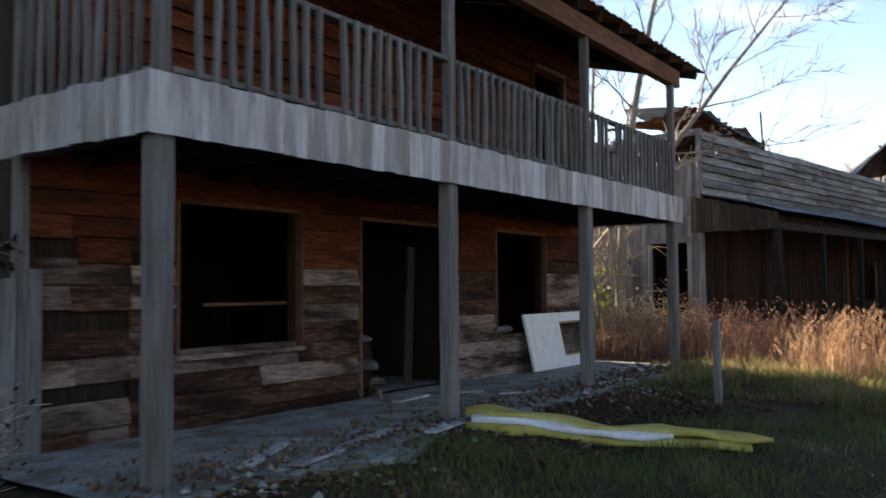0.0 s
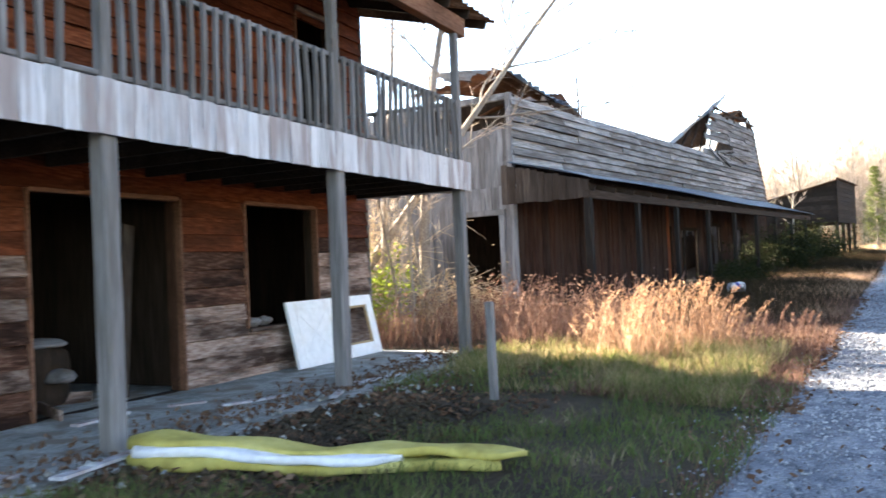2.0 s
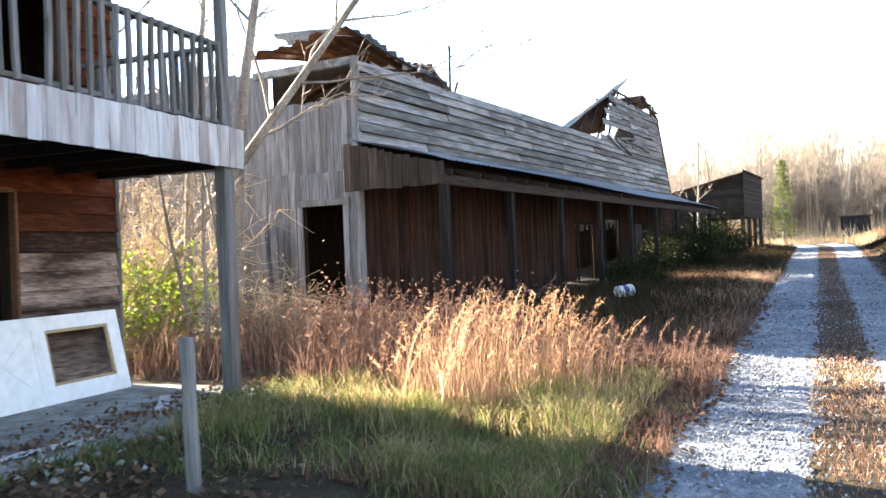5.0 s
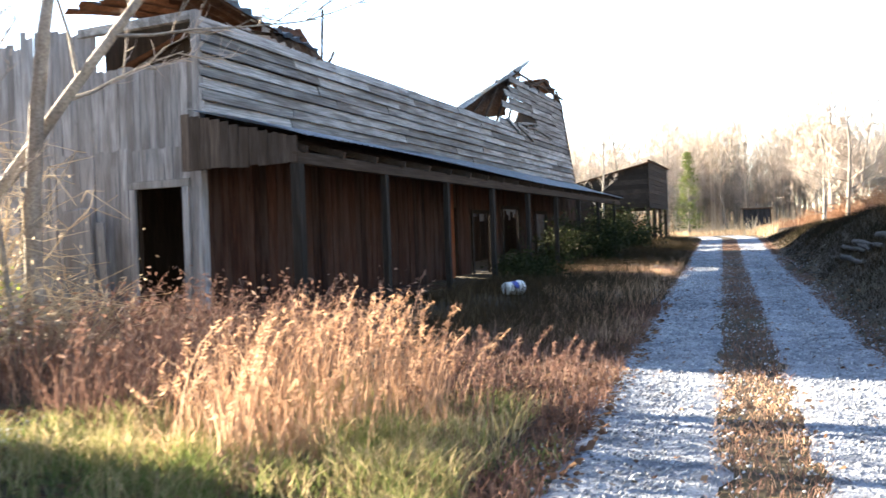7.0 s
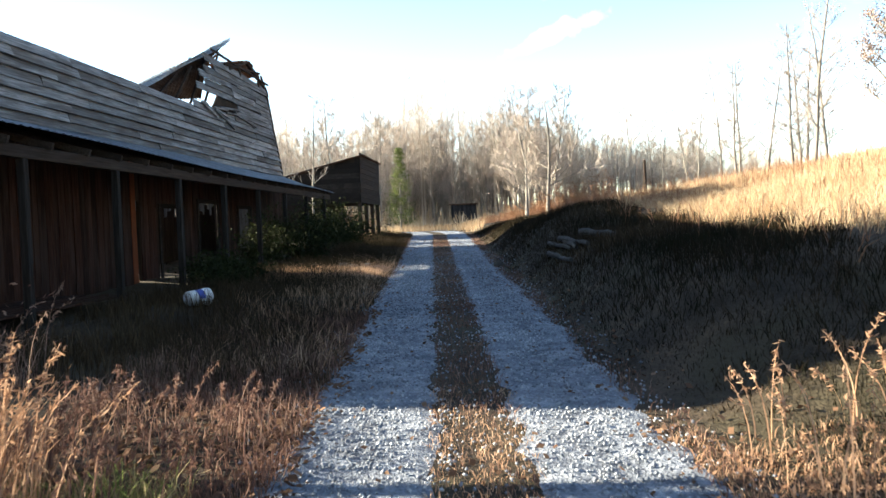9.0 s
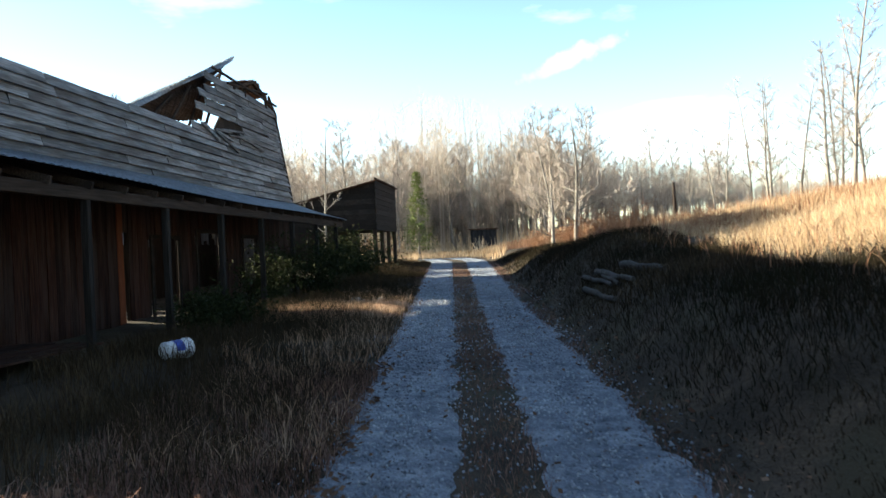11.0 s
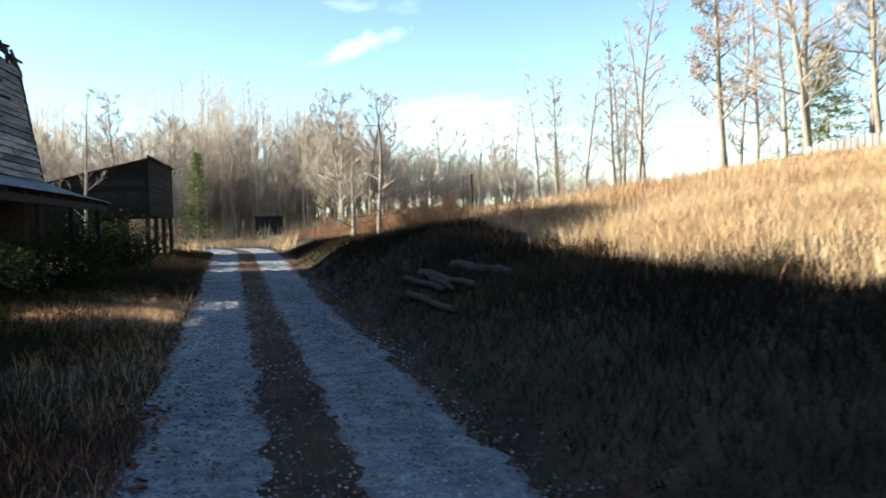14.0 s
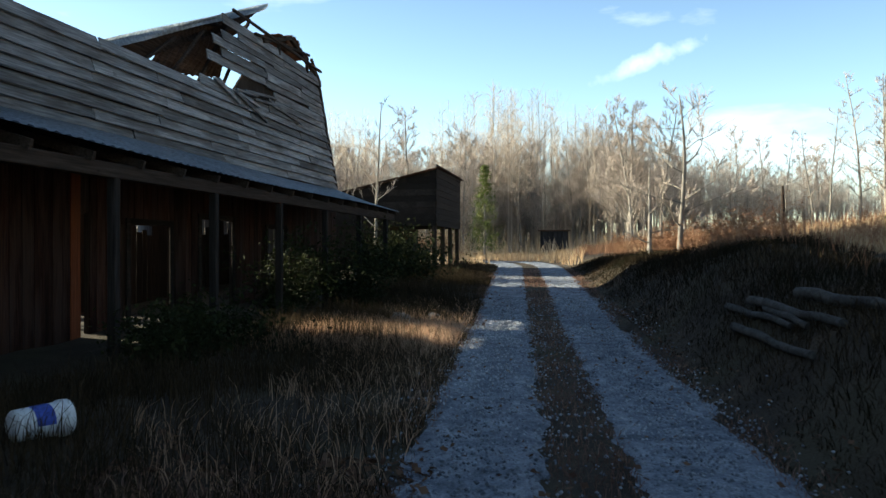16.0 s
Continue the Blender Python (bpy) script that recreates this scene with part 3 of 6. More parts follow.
def clapboards(parent, u0, u1, z0, z1, v, openings, step, meshes_for, m=None, lengths=(1.2, 3.4), miss=0.0, sag=0.012):
    """Overlapping boards in courses, butted at random and cut at the openings."""
    z = z0
    while z < z1 - 0.02:
        cuts = [(u0, u1)]
        for o in openings:
            if o[2] < z + step * 0.6 and o[3] > z + step * 0.4:
                cuts = [p for a, b2 in cuts for p in ((a, min(b2, o[0] - 0.03)), (max(a, o[1] + 0.03), b2)) if p[1] - p[0] > 0.05]
        for a, b2 in cuts:
            p = a
            while p < b2 - 0.02:
                q = min(b2, p + rng.uniform(*lengths))
                if b2 - q < 0.35:
                    q = b2
                if rng.random() >= miss:
                    me = rng.choice(meshes_for((p + q) / 2, z))
                    t = Matrix.Translation((p + 0.002, v - 0.014, z + step * 0.5 + rng.uniform(-sag, sag)))
                    r = Euler((radians(-12 + rng.uniform(-3, 3)), radians(rng.uniform(-0.25, 0.25)), 0)).to_matrix().to_4x4()
                    mm = t @ r @ Matrix.Diagonal((q - p - 0.004, 0.024, step * 1.14, 1))
                    piece("clapboard", me, parent, mm if m is None else m @ mm)
                p = q
        z += step


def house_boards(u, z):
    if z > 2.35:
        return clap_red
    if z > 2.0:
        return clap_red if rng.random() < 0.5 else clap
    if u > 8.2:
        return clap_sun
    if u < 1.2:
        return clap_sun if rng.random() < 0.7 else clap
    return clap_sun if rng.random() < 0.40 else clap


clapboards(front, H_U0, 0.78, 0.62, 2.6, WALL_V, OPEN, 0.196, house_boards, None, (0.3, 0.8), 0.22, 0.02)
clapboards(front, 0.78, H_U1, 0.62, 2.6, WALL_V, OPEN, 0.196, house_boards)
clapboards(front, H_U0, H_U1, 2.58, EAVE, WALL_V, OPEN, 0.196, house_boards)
# end wall towards the gap: courses run back from the front corner
end_m = Matrix.Translation((H_U1, WALL_V, 0)) @ Matrix.Rotation(radians(90), 4, "Z")
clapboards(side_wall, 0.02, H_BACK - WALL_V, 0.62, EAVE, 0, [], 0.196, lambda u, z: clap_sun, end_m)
# corner board and opening trims
box("corner_board", H_U1 - 0.02, H_U1 + 0.035, WALL_V - 0.045, WALL_V + 0.08, 0.6, EAVE, M_RAIL, house)
box("corner_board", H_U0 - 0.07, H_U0 + 0.0, WALL_V - 0.05, WALL_V + 0.1, 0.6, EAVE, M_RAIL, house)
for o in OPEN:
    for a, b2 in ((o[0] - 0.035, o[0]), (o[1], o[1] + 0.035)):
        box("jamb", a, b2, WALL_V - 0.06, WALL_V + 0.16, o[2], o[3] + 0.03, M_BEAM, front)
    box("lintel", o[0] + 0.001, o[1] - 0.001, WALL_V - 0.055, WALL_V + 0.16, o[3], o[3] + 0.05, M_BEAM, front)
    if o[2] > FLOOR and o[2] < 2:
        box("sill", o[0] - 0.02, o[1] + 0.02, WALL_V - 0.10, WALL_V + 0.17, o[2] - 0.045, o[2], M_CLAP_SUN, front)
box("window_bar", 1.72, 2.82, WALL_V + 0.17, WALL_V + 0.20, 1.79, 1.825, M_BEAM, front, "brown bare lath across the window")
box("window_trim", 7.9, 8.95, WALL_V - 0.10, WALL_V - 0.062, 5.40, 5.47, M_RAIL_H, front, "pale trim over the balcony door")
box("window_trim", 8.865, 8.93, WALL_V - 0.10, WALL_V - 0.062, DECK_T, 5.40, M_RAIL, front)

# porch slab, broken along its front edge
bm = bmesh.new()
NU = 60
tv, bv = [], []
for i in range(NU + 1):
    u = -0.6 + 10.25 * i / NU
    e = -0.28 + 0.05 * math.sin(u * 3.1) + rng.uniform(-0.06, 0.05)
    if 0.4 < u < 2.6:
        e -= 0.25 * math.sin((u - 0.4) / 2.2 * math.pi)
    tv.append([bm.verts.new((u, v, FLOOR - (0.02 if v < 0.2 else 0) + rng.uniform(-0.008, 0.004))) for v in (e, e + 0.18, 0.5, 1.0, 1.5, WALL_V + 0.02)])
    bv.append(bm.verts.new((u, e + 0.05, 0.25)))
for i in range(NU):
    for k in range(5):
        bm.faces.new((tv[i][k], tv[i + 1][k], tv[i + 1][k + 1], tv[i][k + 1]))
    bm.faces.new((bv[i], bv[i + 1], tv[i + 1][0], tv[i][0]))
bmesh.ops.recalc_face_normals(bm, faces=bm.faces)
part("porch_slab", bm, M_CONC, house, "cracked pale concrete porch slab with broken edge")

# balcony deck
box("deck", -0.28, 9.32, -0.05, WALL_V - 0.06, DECK_B + 0.18, DECK_T - 0.01, M_BLACK, house, "", None, 0)
for k in range(17):
    u = -0.2 + 9.5 * k / 16
    box("joist", u, u + 0.05, -0.05, WALL_V - 0.06, DECK_B + 0.02, DECK_B + 0.178, M_BLACK, house, "", None, 0)
fascia = empty("deck_fascia")
fascia.parent = house
fascia["label"] = "pale weathered vertical boards along the balcony edge"
fmesh = plank_meshes("fascia_board", 6, M_PALE, "z", seed=8)
u = -0.36
while u < 9.34:
    w = min(rng.uniform(0.12, 0.19), 9.36 - u)
    piece("fascia_board", rng.choice(fmesh), fascia, Matrix.Translation((u + w / 2, -0.085 + rng.uniform(-0.004, 0.004), DECK_B + rng.uniform(-0.005, 0.004))) @ Matrix.Diagonal((w * 1.0, 0.022, DECK_T - DECK_B + rng.uniform(-0.004, 0.004), 1)))
    u += w
for uu in (-0.36, 9.36):
    v = -0.08
    while v < WALL_V - 0.05:
        w = min(rng.uniform(0.12, 0.19), WALL_V - 0.03 - v)
        piece("fascia_board", rng.choice(fmesh), fascia, Matrix.Translation((uu, v + w / 2, DECK_B + rng.uniform(-0.015, 0.008))) @ Matrix.Rotation(radians(90), 4, "Z") @ Matrix.Diagonal((w, 0.022, DECK_T - DECK_B, 1)))
        v += w

# posts, railing
POSTS = (-0.22, 3.05, 6.08, 9.18)


def post_mesh(name, u, v, z0, z1, w, material, parent, lean=0.0):
    bm = bmesh.new()
    rings = []
    n = 6
    for i in range(n + 1):
        s = i / n
        ww = w / 2 * (1 + rng.uniform(-0.04, 0.04))
        o = lean * s + rng.uniform(-0.004, 0.004)
        c = ww * 0.8
        rings.append([bm.verts.new((u + a + o, v + b2, z0 + (z1 - z0) * s)) for a, b2 in ((-ww, -c), (-c, -ww), (c, -ww), (ww, -c), (ww, c), (c, ww), (-c, ww), (-ww, c))])
    for i in range(n):
        for k in range(8):
            bm.faces.new((rings[i][k], rings[i][(k + 1) % 8], rings[i + 1][(k + 1) % 8], rings[i + 1][k]))
    bm.faces.new(rings[0][::-1])
    bm.faces.new(rings[-1])
    return part(name, bm, material, parent)


for k, u in enumerate(POSTS):
    post_mesh("porch_post", u, 0.02, 0.42, DECK_B + 0.02, 0.145 if k else 0.155, M_RAIL, house)
    post_mesh("balcony_post", u, -0.0, DECK_T - 0.02, 5.12, 0.10, M_RAIL, house)

railing = empty("balcony_railing")
railing.parent = house
railing["label"] = "weathered grey railing with thin square balusters"
bmesh_bal = plank_meshes("baluster", 5, M_RAIL, "z", seed=9)
for a, b2 in zip(POSTS, POSTS[1:]):
    box("top_rail", a + 0.065, b2 - 0.065, -0.045, 0.045, 4.12, 4.165, M_RAIL_H, railing)
    box("bottom_rail", a + 0.065, b2 - 0.065, -0.04, 0.03, 3.36, 3.405, M_RAIL_H, railing)
    n = int((b2 - a - 0.1) / 0.142)
    for i in range(n):
        u = a + 0.12 + (b2 - a - 0.24) * i / (n - 1)
        if rng.random() < 0.04:
            continue
        piece("baluster", rng.choice(bmesh_bal), railing, Matrix.Translation((u, -0.055, 3.35)) @ Euler((0, radians(rng.uniform(-0.8, 0.8)), 0)).to_matrix().to_4x4() @ Matrix.Diagonal((0.042, 0.04, 0.80, 1)))
for uu, name in ((POSTS[0], "a"), (POSTS[-1], "b")):
    box("top_rail", uu - 0.045, uu + 0.045, 0.07, WALL_V - 0.05, 4.12, 4.165, M_RAIL, railing)
    box("bottom_rail", uu - 0.035, uu + 0.035, 0.07, WALL_V - 0.05, 3.36, 3.405, M_RAIL, railing)
    for i in range(11):
        v = 0.16 + 1.45 * i / 10
        piece("baluster", rng.choice(bmesh_bal), railing, Matrix.Translation((uu - 0.06 if uu < 1 else uu + 0.06, v, 3.35)) @ Matrix.Rotation(radians(90), 4, "Z") @ Matrix.Diagonal((0.042, 0.04, 0.80, 1)))
post_mesh("balcony_post", POSTS[0], WALL_V - 0.11, DECK_T - 0.02, 5.4, 0.1, M_RAIL, house)

# balcony beam and tin roof: it rises back from the eave
box("roof_beam", -0.7, 9.45, -0.07, 0.07, 5.10, 5.36, M_BEAM, house, "red-brown roof beam on the balcony posts")


def roof_z(v):
    return 5.53 + 0.26 * v


for k in range(18):
    u = -0.6 + 10.6 * k / 17
    bm = bmesh.new()
    add_box(bm, u, u + 0.045, -0.18, 4.3, -0.15, -0.025, Matrix.Translation((0, 0, 5.53)) @ Matrix.Rotation(math.atan(0.26), 4, "X"))
    part("rafter", bm, M_BLACK, house)


def tin_sheet(name, corners, material, parent, ripple=0.018, pitch=0.076, nx=40, ny=6, sag=0.0, ragged=0.0, thick=0.003, label="", m=None):
    """Corrugated sheet over four corners a, b (along the ripples' row), c, d; ragged free edges."""
    a, b2, c, d = [Vector(p) for p in corners]
    nrm = (b2 - a).cross(d - a).normalized()
    bm = bmesh.new()
    rows = []
    width = (b2 - a).length
    nx = max(8, int(width / pitch * 4)) if nx is None else nx
    for j in range(ny + 1):
        t = j / ny
        row = []
        for i in range(nx + 1):
            s = i / nx
            jag = ragged * (rng.uniform(-1, 1) if j in (0, ny) else 0)
            tt = t + jag * (1 if j else -1) * 0.5
            p = a.lerp(b2, s).lerp(d.lerp(c, s), tt)
            p = p + nrm * (ripple * math.sin(s * width / pitch * 2 * math.pi) + sag * math.sin(math.pi * s) * math.sin(math.pi * t) + 0.03 * math.sin(s * 9 + t * 4) * (1 if sag else 0))
            row.append(bm.verts.new(p))
        rows.append(row)
    for j in range(ny):
        for i in range(nx):
            bm.faces.new((rows[j][i], rows[j][i + 1], rows[j + 1][i + 1], rows[j + 1][i]))
    bmesh.ops.solidify(bm, geom=bm.faces[:], thickness=thick)
    return part(name, bm, material, parent, label)


tin_sheet("roof_sheet", ((-0.95, -0.24, roof_z(-0.24)), (10.2, -0.24, roof_z(-0.24)), (10.2, 4.2, roof_z(4.2)), (-0.95, 4.2, roof_z(4.2))), M_RUST, house, 0.016, 0.19, 240, 8, 0, 0.012, 0.004, "rusted corrugated tin porch roof")
tin_sheet("roof_sheet", ((-0.95, 4.2, roof_z(4.2)), (10.2, 4.2, roof_z(4.2)), (10.2, 7.4, 5.5), (-0.95, 7.4, 5.5)), M_RUST, house, 0.016, 0.19, 120, 4, 0, 0, 0.004)
for uu in (H_U0 + 0.04, H_U1 - 0.14):
    bm = bmesh.new()
    pts = [(uu, WALL_V + 0.1, EAVE), (uu, H_BACK, EAVE), (uu, 4.2, roof_z(4.2) - 0.14)]
    vs = [bm.verts.new(p) for p in pts] + [bm.verts.new((p[0] + 0.1, p[1], p[2])) for p in pts]
    for f in ((0, 1, 2), (5, 4, 3), (0, 3, 4, 1), (1, 4, 5, 2), (2, 5, 3, 0)):
        bm.faces.new([vs[i] for i in f])
    part("gable", bm, M_INNER, house)

# ---- things on and by the porch ----


def panelled_door():
    """A white door lying on its long edge, leaning back: hinge half solid with a cross-braced panel, the other half an empty light."""
    L, Hh, T = 2.06, 0.86, 0.042
    m = HM @ pose(7.36, 1.46, FLOOR + 0.005, -12.5, 0, 0)
    door = empty("old_door", m, label="white painted door with empty light, leaning sideways on the porch", category="door", kind="")
    lx0, lx1, lz0, lz1 = 1.05, 1.90, 0.17, 0.72
    bm = bmesh.new()
    for a, b2, c, d in ((0, lx0, 0, Hh), (lx1, L, 0, Hh), (lx0, lx1, 0, lz0), (lx0, lx1, lz1, Hh)):
        add_box(bm, a, b2, 0, T, c, d)
    part("door_leaf", bm, M_WHITE, door)
    bm = bmesh.new()
    for a, b2, c, d in ((lx0 + 0.002, lx0 + 0.03, lz0, lz1), (lx1 - 0.03, lx1 - 0.002, lz0, lz1), (lx0 + 0.03, lx1 - 0.03, lz0 + 0.002, lz0 + 0.03), (lx0 + 0.03, lx1 - 0.03, lz1 - 0.03, lz1 - 0.002)):
        add_box(bm, a, b2, 0.008, T - 0.006, c, d)
    part("glazing_bead", bm, M_RAW, door, "bare yellowish wood bead round the empty light")
    for s in (1, -1):
        bm = bmesh.new()
        add_box(bm, -0.36, 0.36, -0.008, 0.0, -0.014, 0.014, pose(0.52, 0, 0.43, 0, 41 * s, 0))
        part("cross_brace", bm, M_WHITE, door)
    bm = bmesh.new()
    for a, b2, c, d in ((0.16, 0.90, 0.10, 0.115), (0.16, 0.90, 0.745, 0.76), (0.16, 0.175, 0.115, 0.745), (0.885, 0.90, 0.115, 0.745)):
        add_box(bm, a, b2, -0.007, 0.0, c, d)
    part("moulding", bm, M_WHITE, door)


panelled_door()


def foam_pad():
    """A long yellow foam roll, slumped and wavy, its torn white cover hanging along the side."""
    a, b2 = Vector((5.25, 6.30, 0)), Vector((6.95, 4.15, 0))
    d = (b2 - a).normalized()
    s = Vector((-d.y, d.x, 0))
    if s.y > 0:
        s = -s
    L = (b2 - a).length
    thing = empty("foam_mattress", Matrix.Translation((a.x, a.y, gz(a.x, a.y))), label="long yellowed foam mattress roll with torn white cover on the grass", category="mattress")
    z0 = gz(a.x, a.y)

    def centre(t):
        p = a + d * L * t + s * 0.05 * math.sin(t * 7)
        return p, gz(p.x, p.y) - z0

    def layer(name, t0, t1, w, lo, hi, shift, material, phase, label=""):
        bm = bmesh.new()
        rings = []
        n, k = 40, 16
        for i in range(n + 1):
            t = t0 + (t1 - t0) * i / n
            p, g = centre(t)
            end = min(i, n - i) / n
            ww = w * (1 - 0.32 * t) * (1 + 0.05 * math.sin(t * 15 + phase)) * (0.55 + 0.45 * min(1, end * 14))
            sink = 1 - 0.42 * t + 0.04 * math.sin(t * 9 + phase)
            b0, h = lo * sink, (hi - lo) * sink * (0.7 + 0.3 * min(1, end * 14))
            ring = []
            for q in range(k):
                ang = 2 * math.pi * q / k
                cx, cz = math.cos(ang), math.sin(ang)
                o = p - a + s * (shift + 0.018 * math.sin(t * 11 + phase) + ww * math.copysign(abs(cx) ** 0.45, cx))
                ring.append(bm.verts.new((o.x, o.y, g + b0 + h * 0.5 + h * 0.5 * math.copysign(abs(cz) ** 0.45, cz) + 0.012 * math.sin(t * 23 + cx * 2 + phase))))
            rings.append(ring)
        for i in range(n):
            for q in range(k):
                bm.faces.new((rings[i][q], rings[i][(q + 1) % k], rings[i + 1][(q + 1) % k], rings[i + 1][q]))
        bm.faces.new(rings[0])
        bm.faces.new(rings[-1])
        bmesh.ops.recalc_face_normals(bm, faces=bm.faces)
        for f in bm.faces:
            f.smooth = True
        return part(name, bm, material, thing, label)
    layer("lower_foam", 0.0, 0.93, 0.185, -0.01, 0.105, 0.015, M_FOAM, 0.4)
    layer("upper_foam", 0.0, 1.0, 0.165, 0.108, 0.205, -0.03, M_FOAM, 1.3)
    layer("cover", 0.02, 0.68, 0.100, 0.085, 0.165, 0.105, M_COVER, 2.2, "torn white and bluish plastic cover")


foam_pad()

stake_g = gz(9.05, 5.66)
stake = post_mesh("wooden_stake", 0, 0, 0, 1.53 - stake_g + 0.1, 0.075, M_RAIL, None, -0.03)
stake.location = (9.05, 5.66, stake_g - 0.1)
tagged(stake, "weathered square wooden stake standing in the grass", "post")


def porch_debris():
    """Loose laths and board ends on the slab and before it."""
    for k, (u, v, z, L, w, ang) in enumerate(((4.35, 1.25, FLOOR, 0.62, 0.09, 4), (3.6, -0.05, FLOOR, 1.3, 0.10, 10), (5.5, 0.35, FLOOR, 0.7, 0.06, -18), (6.3, 0.1, FLOOR, 0.9, 0.07, 22), (2.3, 0.1, FLOOR, 1.6, 0.12, 12), (7.2, -0.1, FLOOR, 0.8, 0.08, -12), (1.3, 0.45, FLOOR, 1.0, 0.09, 30), (8.9, 0.6, FLOOR, 0.7, 0.1, 35), (5.0, 0.9, FLOOR, 0.35, 0.07, -40))):
        ob = piece("loose_board", rng.choice(fmesh), None, HM @ pose(u, v, z + 0.012, 90, 0, ang - 90) @ Matrix.Diagonal((w, 0.022, L, 1)))
        tagged(ob, "loose grey board lying on the porch slab", "board", "boards on the porch")
    # heap of rotten wood inside the doorway
    for k in range(5):
        a = rng.uniform(0, 360)
        ob = piece("broken_board", rng.choice(clap_sun), None, HM @ pose(4.5 + rng.uniform(-0.3, 0.5), 2.5 + rng.uniform(-0.2, 0.3), FLOOR + 0.05 + 0.04 * k, rng.uniform(-8, 8), rng.uniform(-10, 10), a) @ Matrix.Diagonal((rng.uniform(0.4, 0.9), 0.025, 0.12, 1)))
        tagged(ob, "broken pale board in a heap behind the doorway", "board", "boards in the doorway")
    brown_pl = plank_meshes("plank", 1, M_END, "z", seed=72)
    ob = piece("leaning_plank", brown_pl[0], None, HM @ pose(5.12, 2.12, FLOOR, -5, 10, 0) @ Matrix.Diagonal((0.15, 0.035, 1.85, 1)))
    tagged(ob, "brown plank leaning inside the doorway", "plank")


def lump(name, u, v, z, size, material, parent, seed, label=""):
    """A soft, dented lump of stuffing or cloth."""
    rg = random.Random(seed)
    bm = bmesh.new()
    bmesh.ops.create_icosphere(bm, subdivisions=3, radius=0.5)
    ph = [rg.uniform(0, 6.28) for _ in range(3)]
    for q in bm.verts:
        c = q.co
        k = 1 + 0.12 * math.sin(c.x * 9 + ph[0]) + 0.10 * math.sin(c.y * 11 + ph[1]) + 0.10 * math.sin(c.z * 8 + ph[2])
        q.co = Vector((c.x * k * size[0], c.y * k * size[1], max(-0.42, c.z * k) * size[2]))
    bmesh.ops.transform(bm, matrix=Matrix.Translation((u, v, z)), verts=bm.verts)
    for f in bm.faces:
        f.smooth = True
    return part(name, bm, material, parent, label)


def torn_seat():
    """A burst upholstered seat: brown body with pale stuffing coming out above and below."""
    seat = empty("burst_seat", HM, label="burst brown upholstered seat with pale stuffing inside the doorway", category="chair")
    lump("body", 4.36, 2.45, FLOOR + 0.30, (0.6, 0.5, 0.70), M_INNER, seat, 5)
    lump("stuffing", 4.36, 2.40, FLOOR + 0.63, (0.44, 0.40, 0.11), M_RAIL_H, seat, 6, "pale torn stuffing")
    lump("stuffing", 4.46, 2.22, FLOOR + 0.30, (0.36, 0.26, 0.13), M_RAIL_H, seat, 7, "pale torn stuffing")
    for u, sx, sd in ((6.90, 0.30, 8), (7.16, 0.22, 9)):
        ob = lump("cloth_bundle", 0, 0, 0.06, (sx, 0.2, 0.13), M_RAIL_H, None, sd)
        ob.matrix_world = HM @ pose(u, WALL_V + 0.06, 1.27 + 0.003, 0, 0, 0)
        tagged(ob, "dirty pale cloth bundle lying on the window sill", "cloth", "cloths on the sill")


porch_debris()
torn_seat()

# ---- neighbouring board wall beside the house ----
nb = empty("neighbour_building", HM, label="grey board-sided building standing next to the house", category="building")
nb_wall = box("wall", -6.0, -0.75, 2.6, 2.75, 0.4, 6.2, M_INNER, nb, "", None, 0)
gmesh = plank_meshes("plank", 8, M_GREY_V, "z", seed=21)
u = -5.9
while u < -0.75:
    w = rng.uniform(0.16, 0.24)
    piece("plank", rng.choice(gmesh), nb_wall, Matrix.Translation((u + w / 2, 2.585, 0.45 + rng.uniform(0, 0.05))) @ Matrix.Diagonal((w * 0.97, 0.022, 5.75, 1)))
    u += w
fence = empty("board_fence", HM, label="pale upright boards closing the gap beside the house", category="fence")
u = -3.2
while u < -0.22:
    w = rng.uniform(0.17, 0.22)
    piece("plank", rng.choice(gmesh), fence, Matrix.Translation((u + w / 2, 1.72, 0.45)) @ Matrix.Diagonal((w * 0.98, 0.024, 1.62 + rng.uniform(-0.05, 0.04), 1)))
    u += w
box("rail", -3.2, -0.2, 1.735, 1.79, 1.5, 1.6, M_RAIL_H, fence)

# ---- long false-fronted store ----
SX0, SX1, SY, SBACK = 17.33, 39.55, 10.0, 16.2
store = empty("long_store_building", None, label="long collapsing timber store with clapboard false front and porch", category="building")
sg = 0.55
S_OPEN = [(28.35, 29.85, sg, 2.72), (30.85, 32.45, sg, 2.9), (34.2, 35.6, 1.4, 2.8)]
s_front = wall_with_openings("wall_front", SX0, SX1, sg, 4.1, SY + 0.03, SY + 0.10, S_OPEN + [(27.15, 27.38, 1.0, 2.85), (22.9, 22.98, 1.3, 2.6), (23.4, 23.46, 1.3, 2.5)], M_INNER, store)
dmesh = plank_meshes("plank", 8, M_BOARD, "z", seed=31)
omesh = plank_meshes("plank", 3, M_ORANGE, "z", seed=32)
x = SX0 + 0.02
